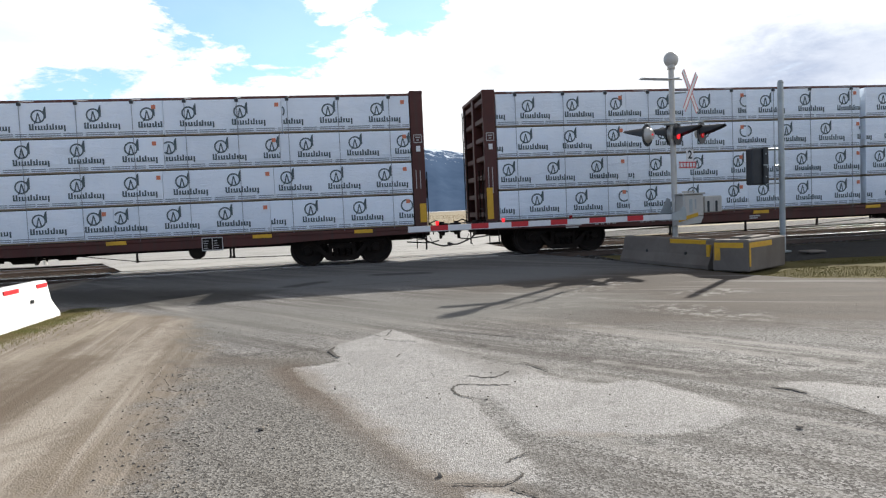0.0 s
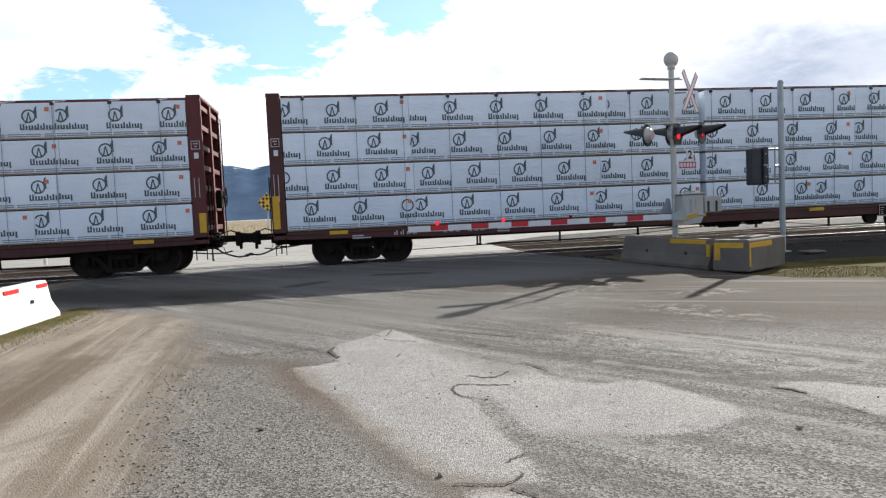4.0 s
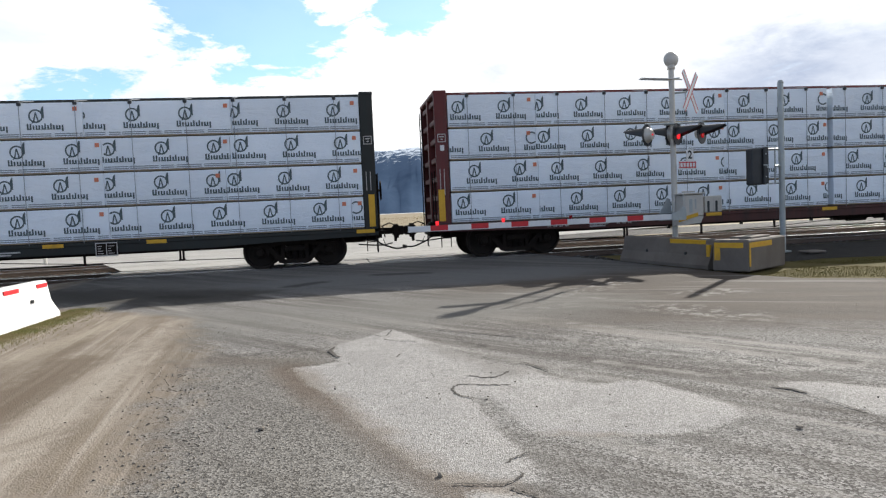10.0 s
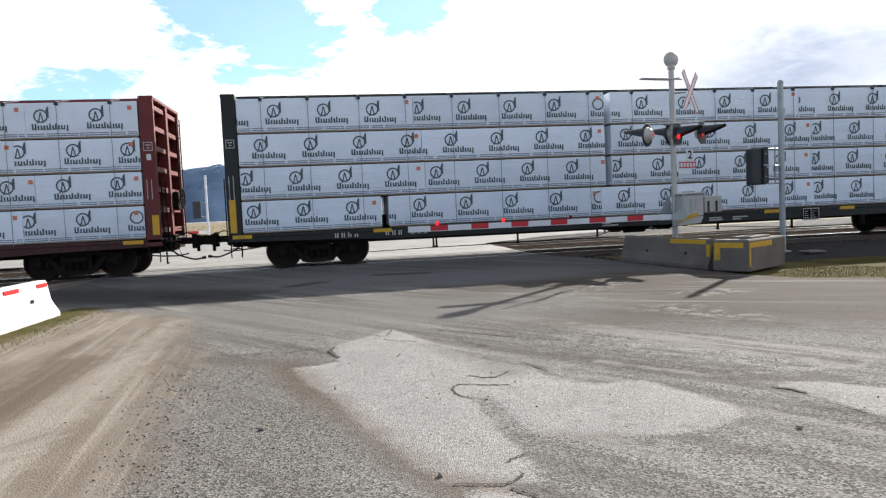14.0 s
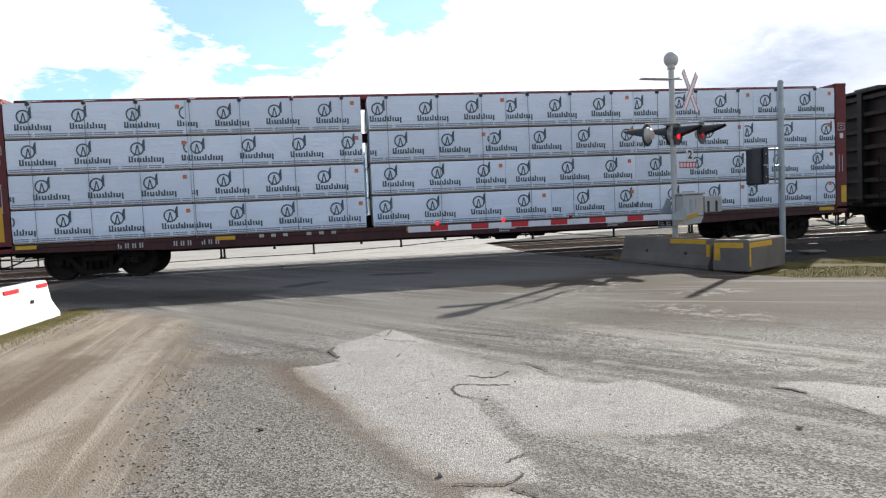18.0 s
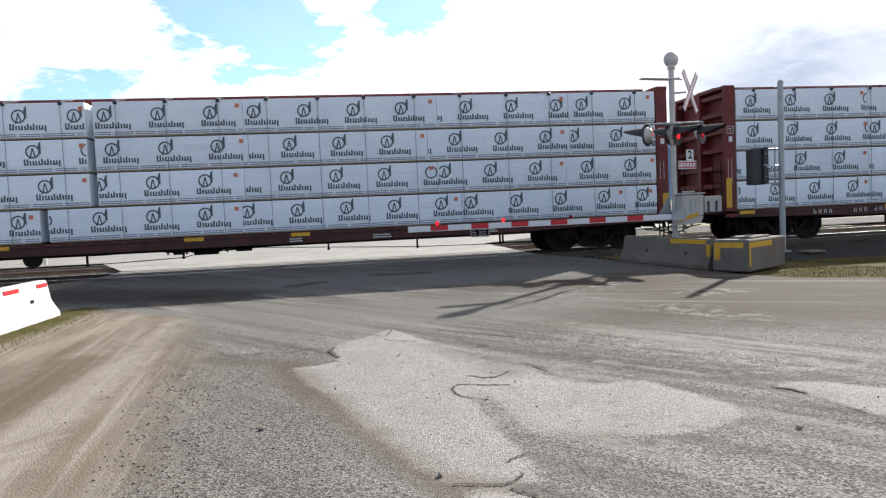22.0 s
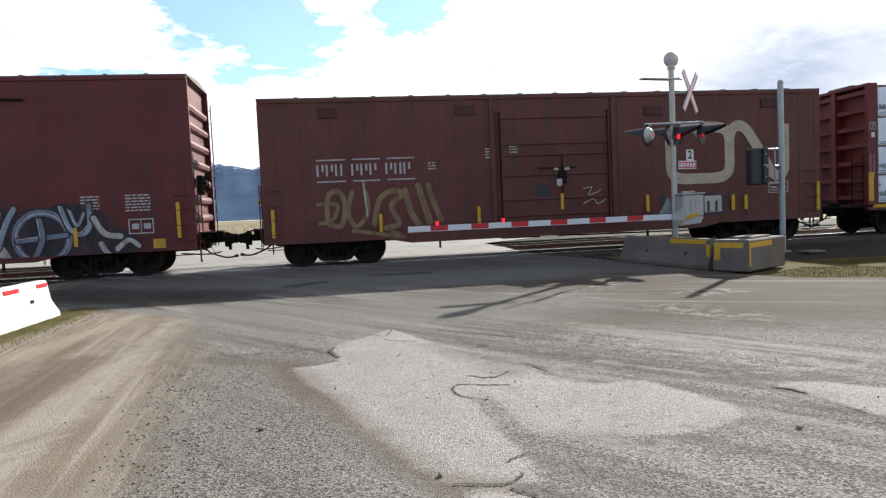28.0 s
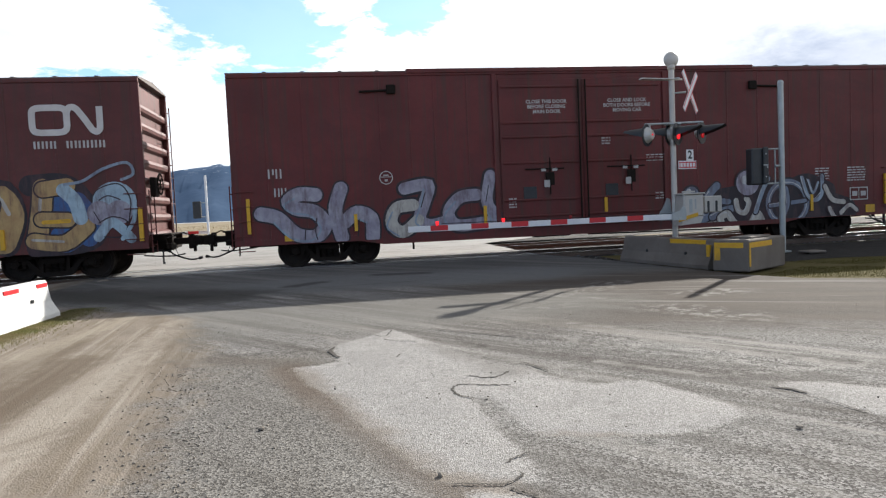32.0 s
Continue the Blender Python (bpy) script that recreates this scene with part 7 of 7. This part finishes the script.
def build_boxcars():
    rng = random.Random(21)
    Y = -SIDE - 0.012
    # short brown car
    half = 15.94 / 2
    seams = [-6.9, -6.05, -5.2, -4.35, -3.5, -2.6, 1.75, 2.75, 3.7, 4.65, 5.6, 6.55, 7.3]
    g = boxcar("car_g", -137.85, -121.91, 4.38, 0.62, "box_brown", "weathered brown boxcar with a ribbon emblem and tan graffiti", (-1.75, 1.5, 0.92, 3.95, 1), seams)
    emblem(g, 3.15, 6.95, 1.80, 3.48, 0.30, Y - 0.006)
    upright_marks(g, -6.55, 2.36, (3, 3, 3), 0.30, Y, "faded white car marks between two lines")
    bm = bmesh.new()
    for z in (2.76, 2.20):
        for a, b in ((-6.55, -5.80), (-5.62, -4.90), (-4.72, -3.98)):
            plate(bm, a, b, z, z + 0.035, Y)
    part("mark_lines", bm, M["stencil"], g, "white lines above and below the marks")
    # boards take the darker sill paint to imitate the shade on them
    for x, z in ((-6.2, 3.98), (-2.55, 3.98), (6.35, 4.0), (2.8, 3.85)):
        bm = bmesh.new()
        slab(bm, x - 0.26, x + 0.26, -SIDE - 0.035, -SIDE + 0.01, z - 0.12, z + 0.14, 0.008)
        part("board", bm, PAINT["sill_red"], g, "small route board, its shade put into darker paint")
    stencil_lines(g, -2.05, 2.92, 4, 0.24, rng)
    stencil_lines(g, -1.40, 2.96, 3, 0.24, rng, y=-SIDE - 0.075)
    stencil_lines(g, -3.62, 2.60, 3, 0.20, rng)
    bm = bmesh.new()
    for p in ((6.30, 6.92, 1.72, 1.745), (6.30, 6.92, 1.42, 1.445), (6.30, 6.325, 1.445, 1.72), (6.895, 6.92, 1.445, 1.72), (6.36, 6.55, 1.56, 1.60), (6.62, 6.85, 1.56, 1.60), (6.36, 6.60, 1.49, 1.52)):
        plate(bm, *p, Y)
    part("data_panel", bm, M["stencil"], g, "white-framed data panel")
    reflectors(g, [(-7.72, 0.82, 1.55), (-4.95, 0.85, 1.32), (-2.30, 0.92, 1.40), (0.05, 1.22, 1.66), (2.55, 1.05, 1.52), (5.15, 0.98, 1.42), (5.55, 0.98, 1.40), (7.86, 0.85, 1.7)])
    tag = lambda u, v: (-7.97 + (u - 135) * 0.0078, 0.60 + (600 - v) * 0.0077)
    strokes(g, "graffiti", "faded tan spray-painted strokes",
            [(M["tan"], 0.10, [(315, 465), (380, 470), (360, 520), (320, 530)]), (M["tan"], 0.13, [(345, 520), (350, 440), (385, 425), (405, 470), (390, 540), (350, 535)]),
             (M["tan"], 0.12, [(430, 430), (415, 500), (440, 545), (480, 500), (475, 430)]), (M["tan"], 0.14, [(500, 540), (520, 460), (560, 430), (600, 440), (560, 480), (585, 540), (540, 555)]),
             (M["tan"], 0.16, [(610, 430), (625, 500), (650, 545)]), (M["tan"], 0.17, [(655, 415), (670, 470), (690, 540)]), (M["tan"], 0.15, [(690, 415), (705, 470), (730, 535)]),
             (M["tan"], 0.10, [(430, 560), (520, 575), (600, 590), (560, 570)]), (M["cream"], 0.05, [(470, 395), (478, 510)])], Y, tag)
    tag2 = lambda u, v: (3.15 + (u - 390) * 0.00885, 0.62 + (525 - v) * 0.0098)
    strokes(g, "graffiti", "dark blue sprayed scrawl",
            [(M["navy"], 0.16, [(375, 440), (400, 490), (430, 440), (450, 490), (480, 445)]), (M["navy"], 0.16, [(480, 490), (500, 440), (520, 480), (545, 440), (560, 490), (590, 450)]),
             (M["navy"], 0.10, [(380, 495), (480, 500), (600, 490)])], Y, tag2)
    strokes(g, "graffiti", "thin white scribbled tag",
            [(M["cream"], 0.035, [(668, 350), (695, 345), (680, 370), (705, 365), (715, 350), (725, 365)]), (M["cream"], 0.035, [(672, 392), (690, 375), (700, 392), (715, 378), (735, 392)]),
             (M["cream"], 0.035, [(720, 340), (725, 332)])], Y, tag2)
    strokes(g, "graffiti", "thin white scribbled tag",
            [(M["cream"], 0.03, [(110, 408), (135, 405), (125, 425), (150, 420), (165, 412)]), (M["cream"], 0.03, [(108, 450), (140, 438), (155, 452), (180, 440)])], Y - 0.07, tag2)

    # tall red car
    seams = [-8.7, -7.75, -6.75, -5.75, -4.95, -4.3, -3.4, -2.75, 2.35, 3.2, 4.15, 5.1, 6.1, 7.1, 8.1, 8.85]
    h = boxcar("car_h", -158.71, -139.52, 5.04, 0.62, "box_red", "tall red-brown boxcar with double plug doors and silver graffiti", (-2.55, 2.15, 0.90, 4.78, 2), seams,
               (-5.0, 4.95), reach=(0.22, 0.0))
    rows = (("CLOSE THIS DOOR", "BEFORE CLOSING", "MAIN DOOR"), ("CLOSE AND LOCK", "BOTH DOORS BEFORE", "MOVING CAR"))
    for k, x in enumerate((-1.20, 1.12)):
        for j, words in enumerate(rows[k]):
            me = lettering(words, 0.135)
            me.materials.append(M["stencil"])
            part("door_lettering", me, None, h, "white lettering " + words.lower(), at=pose(x, -SIDE - 0.034, 4.17 - 0.135 * j))
    upright_marks(h, -8.68, 2.35, (2,), 0.24, Y, "white car marks")
    upright_marks(h, -8.55, 1.88, (2, 1, 1), 0.22, Y, "white car marks partly under paint")
    bm = bmesh.new()
    ring(bm, -5.65, 2.27, 0.155, 0.180, Y, 24)
    plate(bm, -5.79, -5.51, 2.28, 2.30, Y)
    plate(bm, -5.72, -5.58, 2.32, 2.35, Y)
    plate(bm, -5.69, -5.61, 2.17, 2.23, Y)
    part("stencil", bm, M["stencil"], h, "round white stencil")
    for x, z, n, w in ((0.35, 3.20, 4, 0.26), (1.65, 2.62, 3, 0.6), (-2.35, 1.55, 4, 0.22), (1.90, 1.55, 3, 0.25), (6.9, 2.05, 5, 0.45), (7.95, 2.05, 6, 0.6)):
        stencil_lines(h, x, z, n, w, rng, y=-SIDE - 0.033 if abs(x) < 2.6 else Y)
    for x, z in ((-5.4, 4.55), (4.95, 4.5)):
        bm = bmesh.new()
        s = 1 if x > 0 else -1
        rod(bm, (x, -SIDE - 0.05, z), (x + s * 0.85, -SIDE - 0.05, z - 0.03), 0.03, 8)
        slab(bm, x - 0.14, x + 0.10, -SIDE - 0.09, -SIDE, z - 0.10, z + 0.14, 0.02)
        part("door_stop", bm, M["under"], h, "dark door stop and rod")
    reflectors(h, [(-9.22, 0.95, 1.85), (-6.50, 0.90, 1.35), (-3.02, 0.95, 1.42), (0.42, 1.10, 1.50), (3.0, 0.90, 1.36), (6.75, 0.85, 1.32), (9.2, 0.95, 1.85)])
    bm = bmesh.new()
    slab(bm, -8.35, -7.98, -SIDE - 0.02, -SIDE, 0.72, 0.88, 0.004)
    slab(bm, 8.55, 8.85, -SIDE - 0.02, -SIDE, 0.72, 0.95, 0.004)
    part("reflector", bm, M["yellow"], h, "dirty yellow reflective strip")
    bm = bmesh.new()
    for p in ((8.0, 8.6, 1.45, 1.48), (8.0, 8.6, 1.10, 1.13), (8.0, 8.03, 1.13, 1.45), (8.57, 8.6, 1.13, 1.45), (8.29, 8.31, 1.13, 1.45), (8.08, 8.25, 1.22, 1.36), (8.36, 8.53, 1.22, 1.36)):
        plate(bm, *p, Y - 0.03)
    part("data_panel", bm, M["stencil"], h, "white-framed data panel")
    tag = lambda u, v: (-9.05 + (u - 118) * 0.00846, 0.56 + (545 - v) * 0.0085)
    big = [[(135, 440), (185, 455), (235, 505), (295, 515), (325, 480), (295, 440), (240, 428), (218, 405), (250, 385), (300, 388)], [(378, 372), (358, 440), (375, 522)],
           [(385, 475), (425, 448), (468, 468), (470, 525)], [(575, 380), (650, 372), (635, 430), (620, 475), (650, 497), (705, 488)],
           [(600, 432), (548, 440), (530, 485), (565, 515), (615, 480)], [(852, 350), (838, 430), (862, 485), (800, 500), (735, 500), (712, 460), (750, 415), (805, 408)]]
    plan = [(M["outline"], 0.45, b) for b in big] + [(M["silver"] if k != 4 else M["cream"], 0.36 if k < 3 else 0.32, b) for k, b in enumerate(big)]
    plan += [(M["silver_b"], 0.05, [(p[0] - 14, p[1] + 12) for p in b[1:-1]]) for b in big if len(b) > 3]
    plan += [(M["outline"], 0.030, [(265, 490), (262, 522)]), (M["outline"], 0.028, [(300, 460), (295, 500), (300, 525)]), (M["outline"], 0.025, [(430, 470), (425, 520)]),
             (M["outline"], 0.028, [(640, 395), (625, 440)]), (M["outline"], 0.025, [(845, 380), (835, 430)])]
    strokes(h, "graffiti", "silver sprayed bubble figures with dark outlines", plan, Y, tag)
    tag = lambda u, v: (2.45 + (u - 610) * 0.0093, 0.42 + (525 - v) * 0.0086)
    plan = [(M["outline"], 0.80, [(640, 480), (760, 470), (880, 480), (1010, 470), (1120, 460), (1190, 480)]), (M["outline"], 0.55, [(690, 430), (760, 420), (900, 400), (1000, 395), (1060, 380), (1130, 410)])]
    fills = [(M["cream"], 0.26, [(625, 470), (650, 500), (700, 512), (760, 508)]), (M["slate"], 0.22, ("disc", 668, 402)), (M["slate"], 0.24, [(672, 425), (690, 455), (715, 478), (690, 490)]),
             (M["slate"], 0.22, [(700, 440), (730, 400), (752, 378)]), (M["slate"], 0.16, [(715, 455), (750, 430), (790, 432)]), (M["slate"], 0.20, [(735, 480), (770, 462), (800, 455)]),
             (M["cream"], 0.20, [(770, 512), (762, 485), (785, 472), (800, 492), (815, 512)]), (M["cream"], 0.16, [(815, 430), (822, 462), (845, 470), (858, 440), (850, 425)]),
             (M["silver"], 0.36, ("disc", 855, 372)), (M["cream"], 0.22, [(865, 515), (885, 475), (905, 512)]), (M["silver_b"], 0.13, [(880, 470), (905, 400), (925, 360)])]
    fills += [(M["slate"], 0.54, ("ring", 990, 445, 0.70)), (M["slate"], 0.11, [(930, 452), (990, 446), (1050, 440)]), (M["slate"], 0.12, [(985, 395), (990, 450), (965, 510)]),
             (M["silver_b"], 0.11, [(1040, 362), (1058, 420), (1085, 440), (1108, 420), (1110, 358)]), (M["silver_b"], 0.07, [(1062, 372), (1078, 415), (1096, 380)]),
             (M["cream"], 0.14, [(1120, 395), (1145, 440), (1185, 450)]), (M["cream"], 0.13, [(1135, 470), (1160, 512), (1195, 505)]), (M["cream"], 0.11, [(1175, 488), (1205, 462), (1230, 480)]),
             (M["cream"], 0.09, [(1185, 520), (1215, 505), (1232, 512)])]
    plan += inked(fills, M["outline"], M["gleam"])
    strokes(h, "graffiti", "pale blue and cream sprayed wild shapes", plan, Y, tag)

    # the last car, plum coloured
    seams = [-8.7, -7.6, -6.5, -5.4, -4.3, -3.2, 3.2, 4.3, 5.4, 6.5, 7.6, 8.7]
    i = boxcar("car_i", -180.01, -160.81, 5.0, 0.70, "box_plum", "faded plum boxcar with a white emblem and gold-and-blue graffiti", (-2.4, 2.4, 0.95, 4.7, 2), seams, reach=(0.0, 0.22))
    emblem(i, 7.05, 8.72, 3.62, 4.32, 0.155, Y - 0.006, "emblem_white")
    bm = bmesh.new()
    u = 7.1
    for k in range(9):
        if k not in (3,):
            plate(bm, u, u + 0.05, 3.28, 3.46, Y)
            plate(bm, u + 0.09, u + 0.14, 3.28, 3.46, Y)
        u += 0.188
    part("stencil", bm, M["stencil"], i, "row of plain white marks")
    reflectors(i, [(9.46, 0.92, 1.75), (6.25, 0.85, 1.35), (3.0, 0.85, 1.35)], 0.10)
    tag = lambda u, v: (9.42 - (530 - u) * 0.00700, 0.66 + (748 - v) * 0.0070)
    plan = [(M["outline"], 0.62, [(-2, 640), (78, 520), (118, 600), (88, 700)]), (M["outline"], 0.52, [(178, 500), (288, 500), (348, 560), (378, 640), (358, 700), (188, 720)]),
             (M["blue"], 0.70, [(248, 540), (318, 590), (328, 650), (278, 690)]), (M["blue"], 0.45, [(358, 690), (378, 640), (328, 560)])]
    plan += inked([(M["gold"], 0.62, [(-2, 640), (68, 540), (108, 600), (78, 690)]), (M["gold"], 0.46, [(218, 510), (208, 590), (188, 690)]), (M["gold"], 0.38, [(218, 515), (298, 505)]), (M["gold"], 0.35, [(208, 620), (293, 625)]), (M["gold"], 0.38, [(178, 695), (278, 705), (353, 650)]), (M["gold"], 0.27, [(58, 560), (18, 700)])], M["outline"], M["cream"])
    plan += [(M["ice"], 0.34, [(285, 520), (320, 560), (335, 620)]), (M["ice"], 0.52, ("disc", 452, 570)), (M["silver"], 0.30, ("disc", 400, 605)),
             (M["silver"], 0.30, ("disc", 465, 605)), (M["ice"], 0.24, [(390, 690), (440, 640), (500, 700)]), (M["outline"], 0.03, [(372, 560), (400, 520), (470, 505), (505, 560), (495, 640)]),
             (M["outline"], 0.03, [(400, 560), (430, 545), (470, 560)]), (M["outline"], 0.03, [(395, 640), (440, 620), (490, 640), (470, 690), (410, 690)]), (M["outline"], 0.025, [(380, 600), (400, 640)]),
             (M["silver_b"], 0.07, [(290, 500), (350, 490), (420, 450), (500, 430), (520, 470), (480, 490)]), (M["ice"], 0.10, [(470, 700), (510, 640), (520, 590)]),
             (M["yellow"], 0.10, [(213, 630), (296, 628)])]
    strokes(i, "graffiti", "gold block shapes with blue shade and pale figures", plan, Y, tag)


build_boxcars()


# ---- loose stones, grass ----
def leafy(name, a, b, shine=0.5):
    """Thin grass blades: diffuse, and letting light through."""
    m = bpy.data.materials.new(name)
    m.use_nodes = True
    t = m.node_tree
    t.nodes.clear()
    vec = t.nodes.new("ShaderNodeTexCoord").outputs["Object"]
    col = mixer(t, ramp(t, noise_of(t, vec, 1.6, 6.0, 0.65, 0.3), [(0.38, 0.0), (0.62, 1.0)]), a, b)
    near, through_ = t.nodes.new("ShaderNodeBsdfDiffuse"), t.nodes.new("ShaderNodeBsdfTranslucent")
    both, out = t.nodes.new("ShaderNodeMixShader"), t.nodes.new("ShaderNodeOutputMaterial")
    both.inputs[0].default_value = shine
    for k, n in enumerate((near, through_)):
        t.links.new(col, n.inputs["Color"])
        t.links.new(n.outputs[0], both.inputs[k + 1])
    t.links.new(both.outputs[0], out.inputs["Surface"])
    return m



def build_loose():
    rng = random.Random(9)
    spots = []
    for y0 in (TRACK_Y, TRACK_Y + 4.45):
        for _ in range(2600):
            x = rng.choice((rng.uniform(-16, -6.4), rng.uniform(5.7, 24)))
            y = y0 + rng.uniform(-2.6, 2.4)
            if abs(abs(y - y0) - 0.7525) < 0.09:
                continue
            spots.append((x, y, -0.15 + rng.uniform(0, 0.03), rng.uniform(0.02, 0.045)))
    lumps("ballast_stones", M["stone"], "loose grey ballast stones along the tracks", "stones", spots, rng, 1)
    spots = []
    for _ in range(650):
        u = rng.random() ** 0.7
        y = 1.8 + 7.5 * u
        edge = np.interp(y, [0, 3.4, 5.6, 8.0, 10], [-0.85, -1.0, -1.35, -1.75, -2.7])
        x = edge + rng.gauss(0.25, 0.55)
        spots.append((x, y, 0.002, rng.choice((0.002, 0.003, 0.004, 0.005, 0.007))))
    for _ in range(450):
        spots.append((rng.uniform(-1, 6), rng.uniform(2.2, 8), 0.012, rng.choice((0.003, 0.004, 0.005, 0.007))))
    for _ in range(420):
        y = 1.9 + 4.5 * rng.random() ** 1.3
        spots.append((float(np.interp(y, [0, 3.4, 5.6, 8.0], [-0.85, -0.95, -1.3, -1.75])) + rng.gauss(0, 0.16), y, 0.003, rng.uniform(0.004, 0.011)))
    for _ in range(140):
        spots.append((rng.uniform(-6, -1.5), rng.uniform(3, 10), -0.01, rng.choice((0.004, 0.006, 0.009))))
    for x, y, s in ((-0.53, 4.35, 0.020), (-0.50, 4.40, 0.012), (2.9, 3.2, 0.022), (2.55, 3.45, 0.018), (1.02, 2.62, 0.03), (0.45, 3.3, 0.018)):
        spots.append((x, y, 0.012, s))
    lumps("pebbles", M["pebble"], "small loose pebbles on the road and shoulder", "pebbles", spots, rng, 1)
    green = leafy("spring_grass", (0.150, 0.150, 0.060), (0.215, 0.180, 0.100))
    straw = leafy("dry_grass", (0.125, 0.104, 0.034), (0.090, 0.083, 0.026), 0.15)
    sp = []
    for _ in range(15000):
        y = rng.uniform(7.4, 11.8)
        x = -4.36 + abs(rng.gauss(0, 0.26)) + 0.02 * (y - 9)
        sp.append((x, y, 0.0))
    blades("verge_grass", green, "short green grass at the foot of the white barrier", sp, rng, 0.022)
    sp = []
    while len(sp) < 60000:
        x, y = rng.uniform(7.0, 26), rng.uniform(6.5, 15.5)
        line = np.interp(x, [7.0, 8.6, 14, 30], [10.2, 9.3, 8.1, 6.4])
        if y < line + 0.25 * rng.random() or (6.9 < x < 8.6 and y > 10.6 + (x - 7.1) * 0.62 and y < 12.6):
            continue
        if noise.noise((x * 0.5, y * 0.5, 2)) < -0.35 or rng.random() < (x - 10) / 20 or y > 12.0 + 0.8 * rng.random():
            continue
        sp.append((x, y, -0.04))
    blades("roadside_grass", straw, "yellowish short grass beside the track", sp, rng, 0.032)
    bm = bmesh.new()
    sheet(bm, wavy([(6.7, 10.9), (7.2, 10.0), (8.6, 9.1), (14, 7.9), (30, 6.2), (90, 1.5), (90, 16.8), (6.7, 16.8)], 0.08, rng, 5), -0.035)
    bmesh.ops.triangulate(bm, faces=bm.faces)
    structure("verge", bm, material("verge_soil", (0.130, 0.108, 0.048), (0.095, 0.082, 0.036), 0.95, scale=1.2, amount=0.9, bump=0.012, bump_scale=18, dirt=(0.125, 0.100, 0.052),
                                    dirt_cover=(0.5, 0.7), spec=0.02), "grassy verge beside the track")
    bm = bmesh.new()
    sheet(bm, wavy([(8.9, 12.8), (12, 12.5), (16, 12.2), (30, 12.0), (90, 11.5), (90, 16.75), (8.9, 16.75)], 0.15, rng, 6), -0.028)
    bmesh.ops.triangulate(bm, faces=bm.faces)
    # near-black gravel, darker than the track ballast
    structure("gravel_strip", bm, material("dark_strip_gravel", (0.034, 0.031, 0.028), (0.060, 0.055, 0.050), 0.95, scale=3, amount=0.9, bump=0.03, bump_scale=20, spec=0.1), "dark gravel strip between the verge and the track")
    # low scrub on the plain
    sp = []
    for _ in range(9000):
        sp.append((rng.uniform(-70, 110), rng.uniform(66, 190), -0.1))
    blades("plain_scrub", leafy("plain_scrub", (0.19, 0.140, 0.075), (0.14, 0.105, 0.055)), "dry tufts of grass across the plain", sp, rng, 0.7)


build_loose()


def motions():
    for ob, x in CARS:
        base = ob.matrix_basis.copy()
        walk(ob, [(t, Matrix.Translation((d, 0, 0)) @ base) for t, d in GONE])
    times, gone = [g[0] for g in GONE], [g[1] for g in GONE]
    step = 0.1
    n = int(round(32.0 / step))
    turns = [(k * step, float(np.interp(k * step, times, gone)) / WHEEL_R) for k in range(n + 1)]
    for ob, dx in SPINNING:
        walk(ob, [(t, Matrix.Translation((dx, 0, WHEEL_R)) @ Matrix.Rotation(a, 4, "Y")) for t, a in turns])


motions()
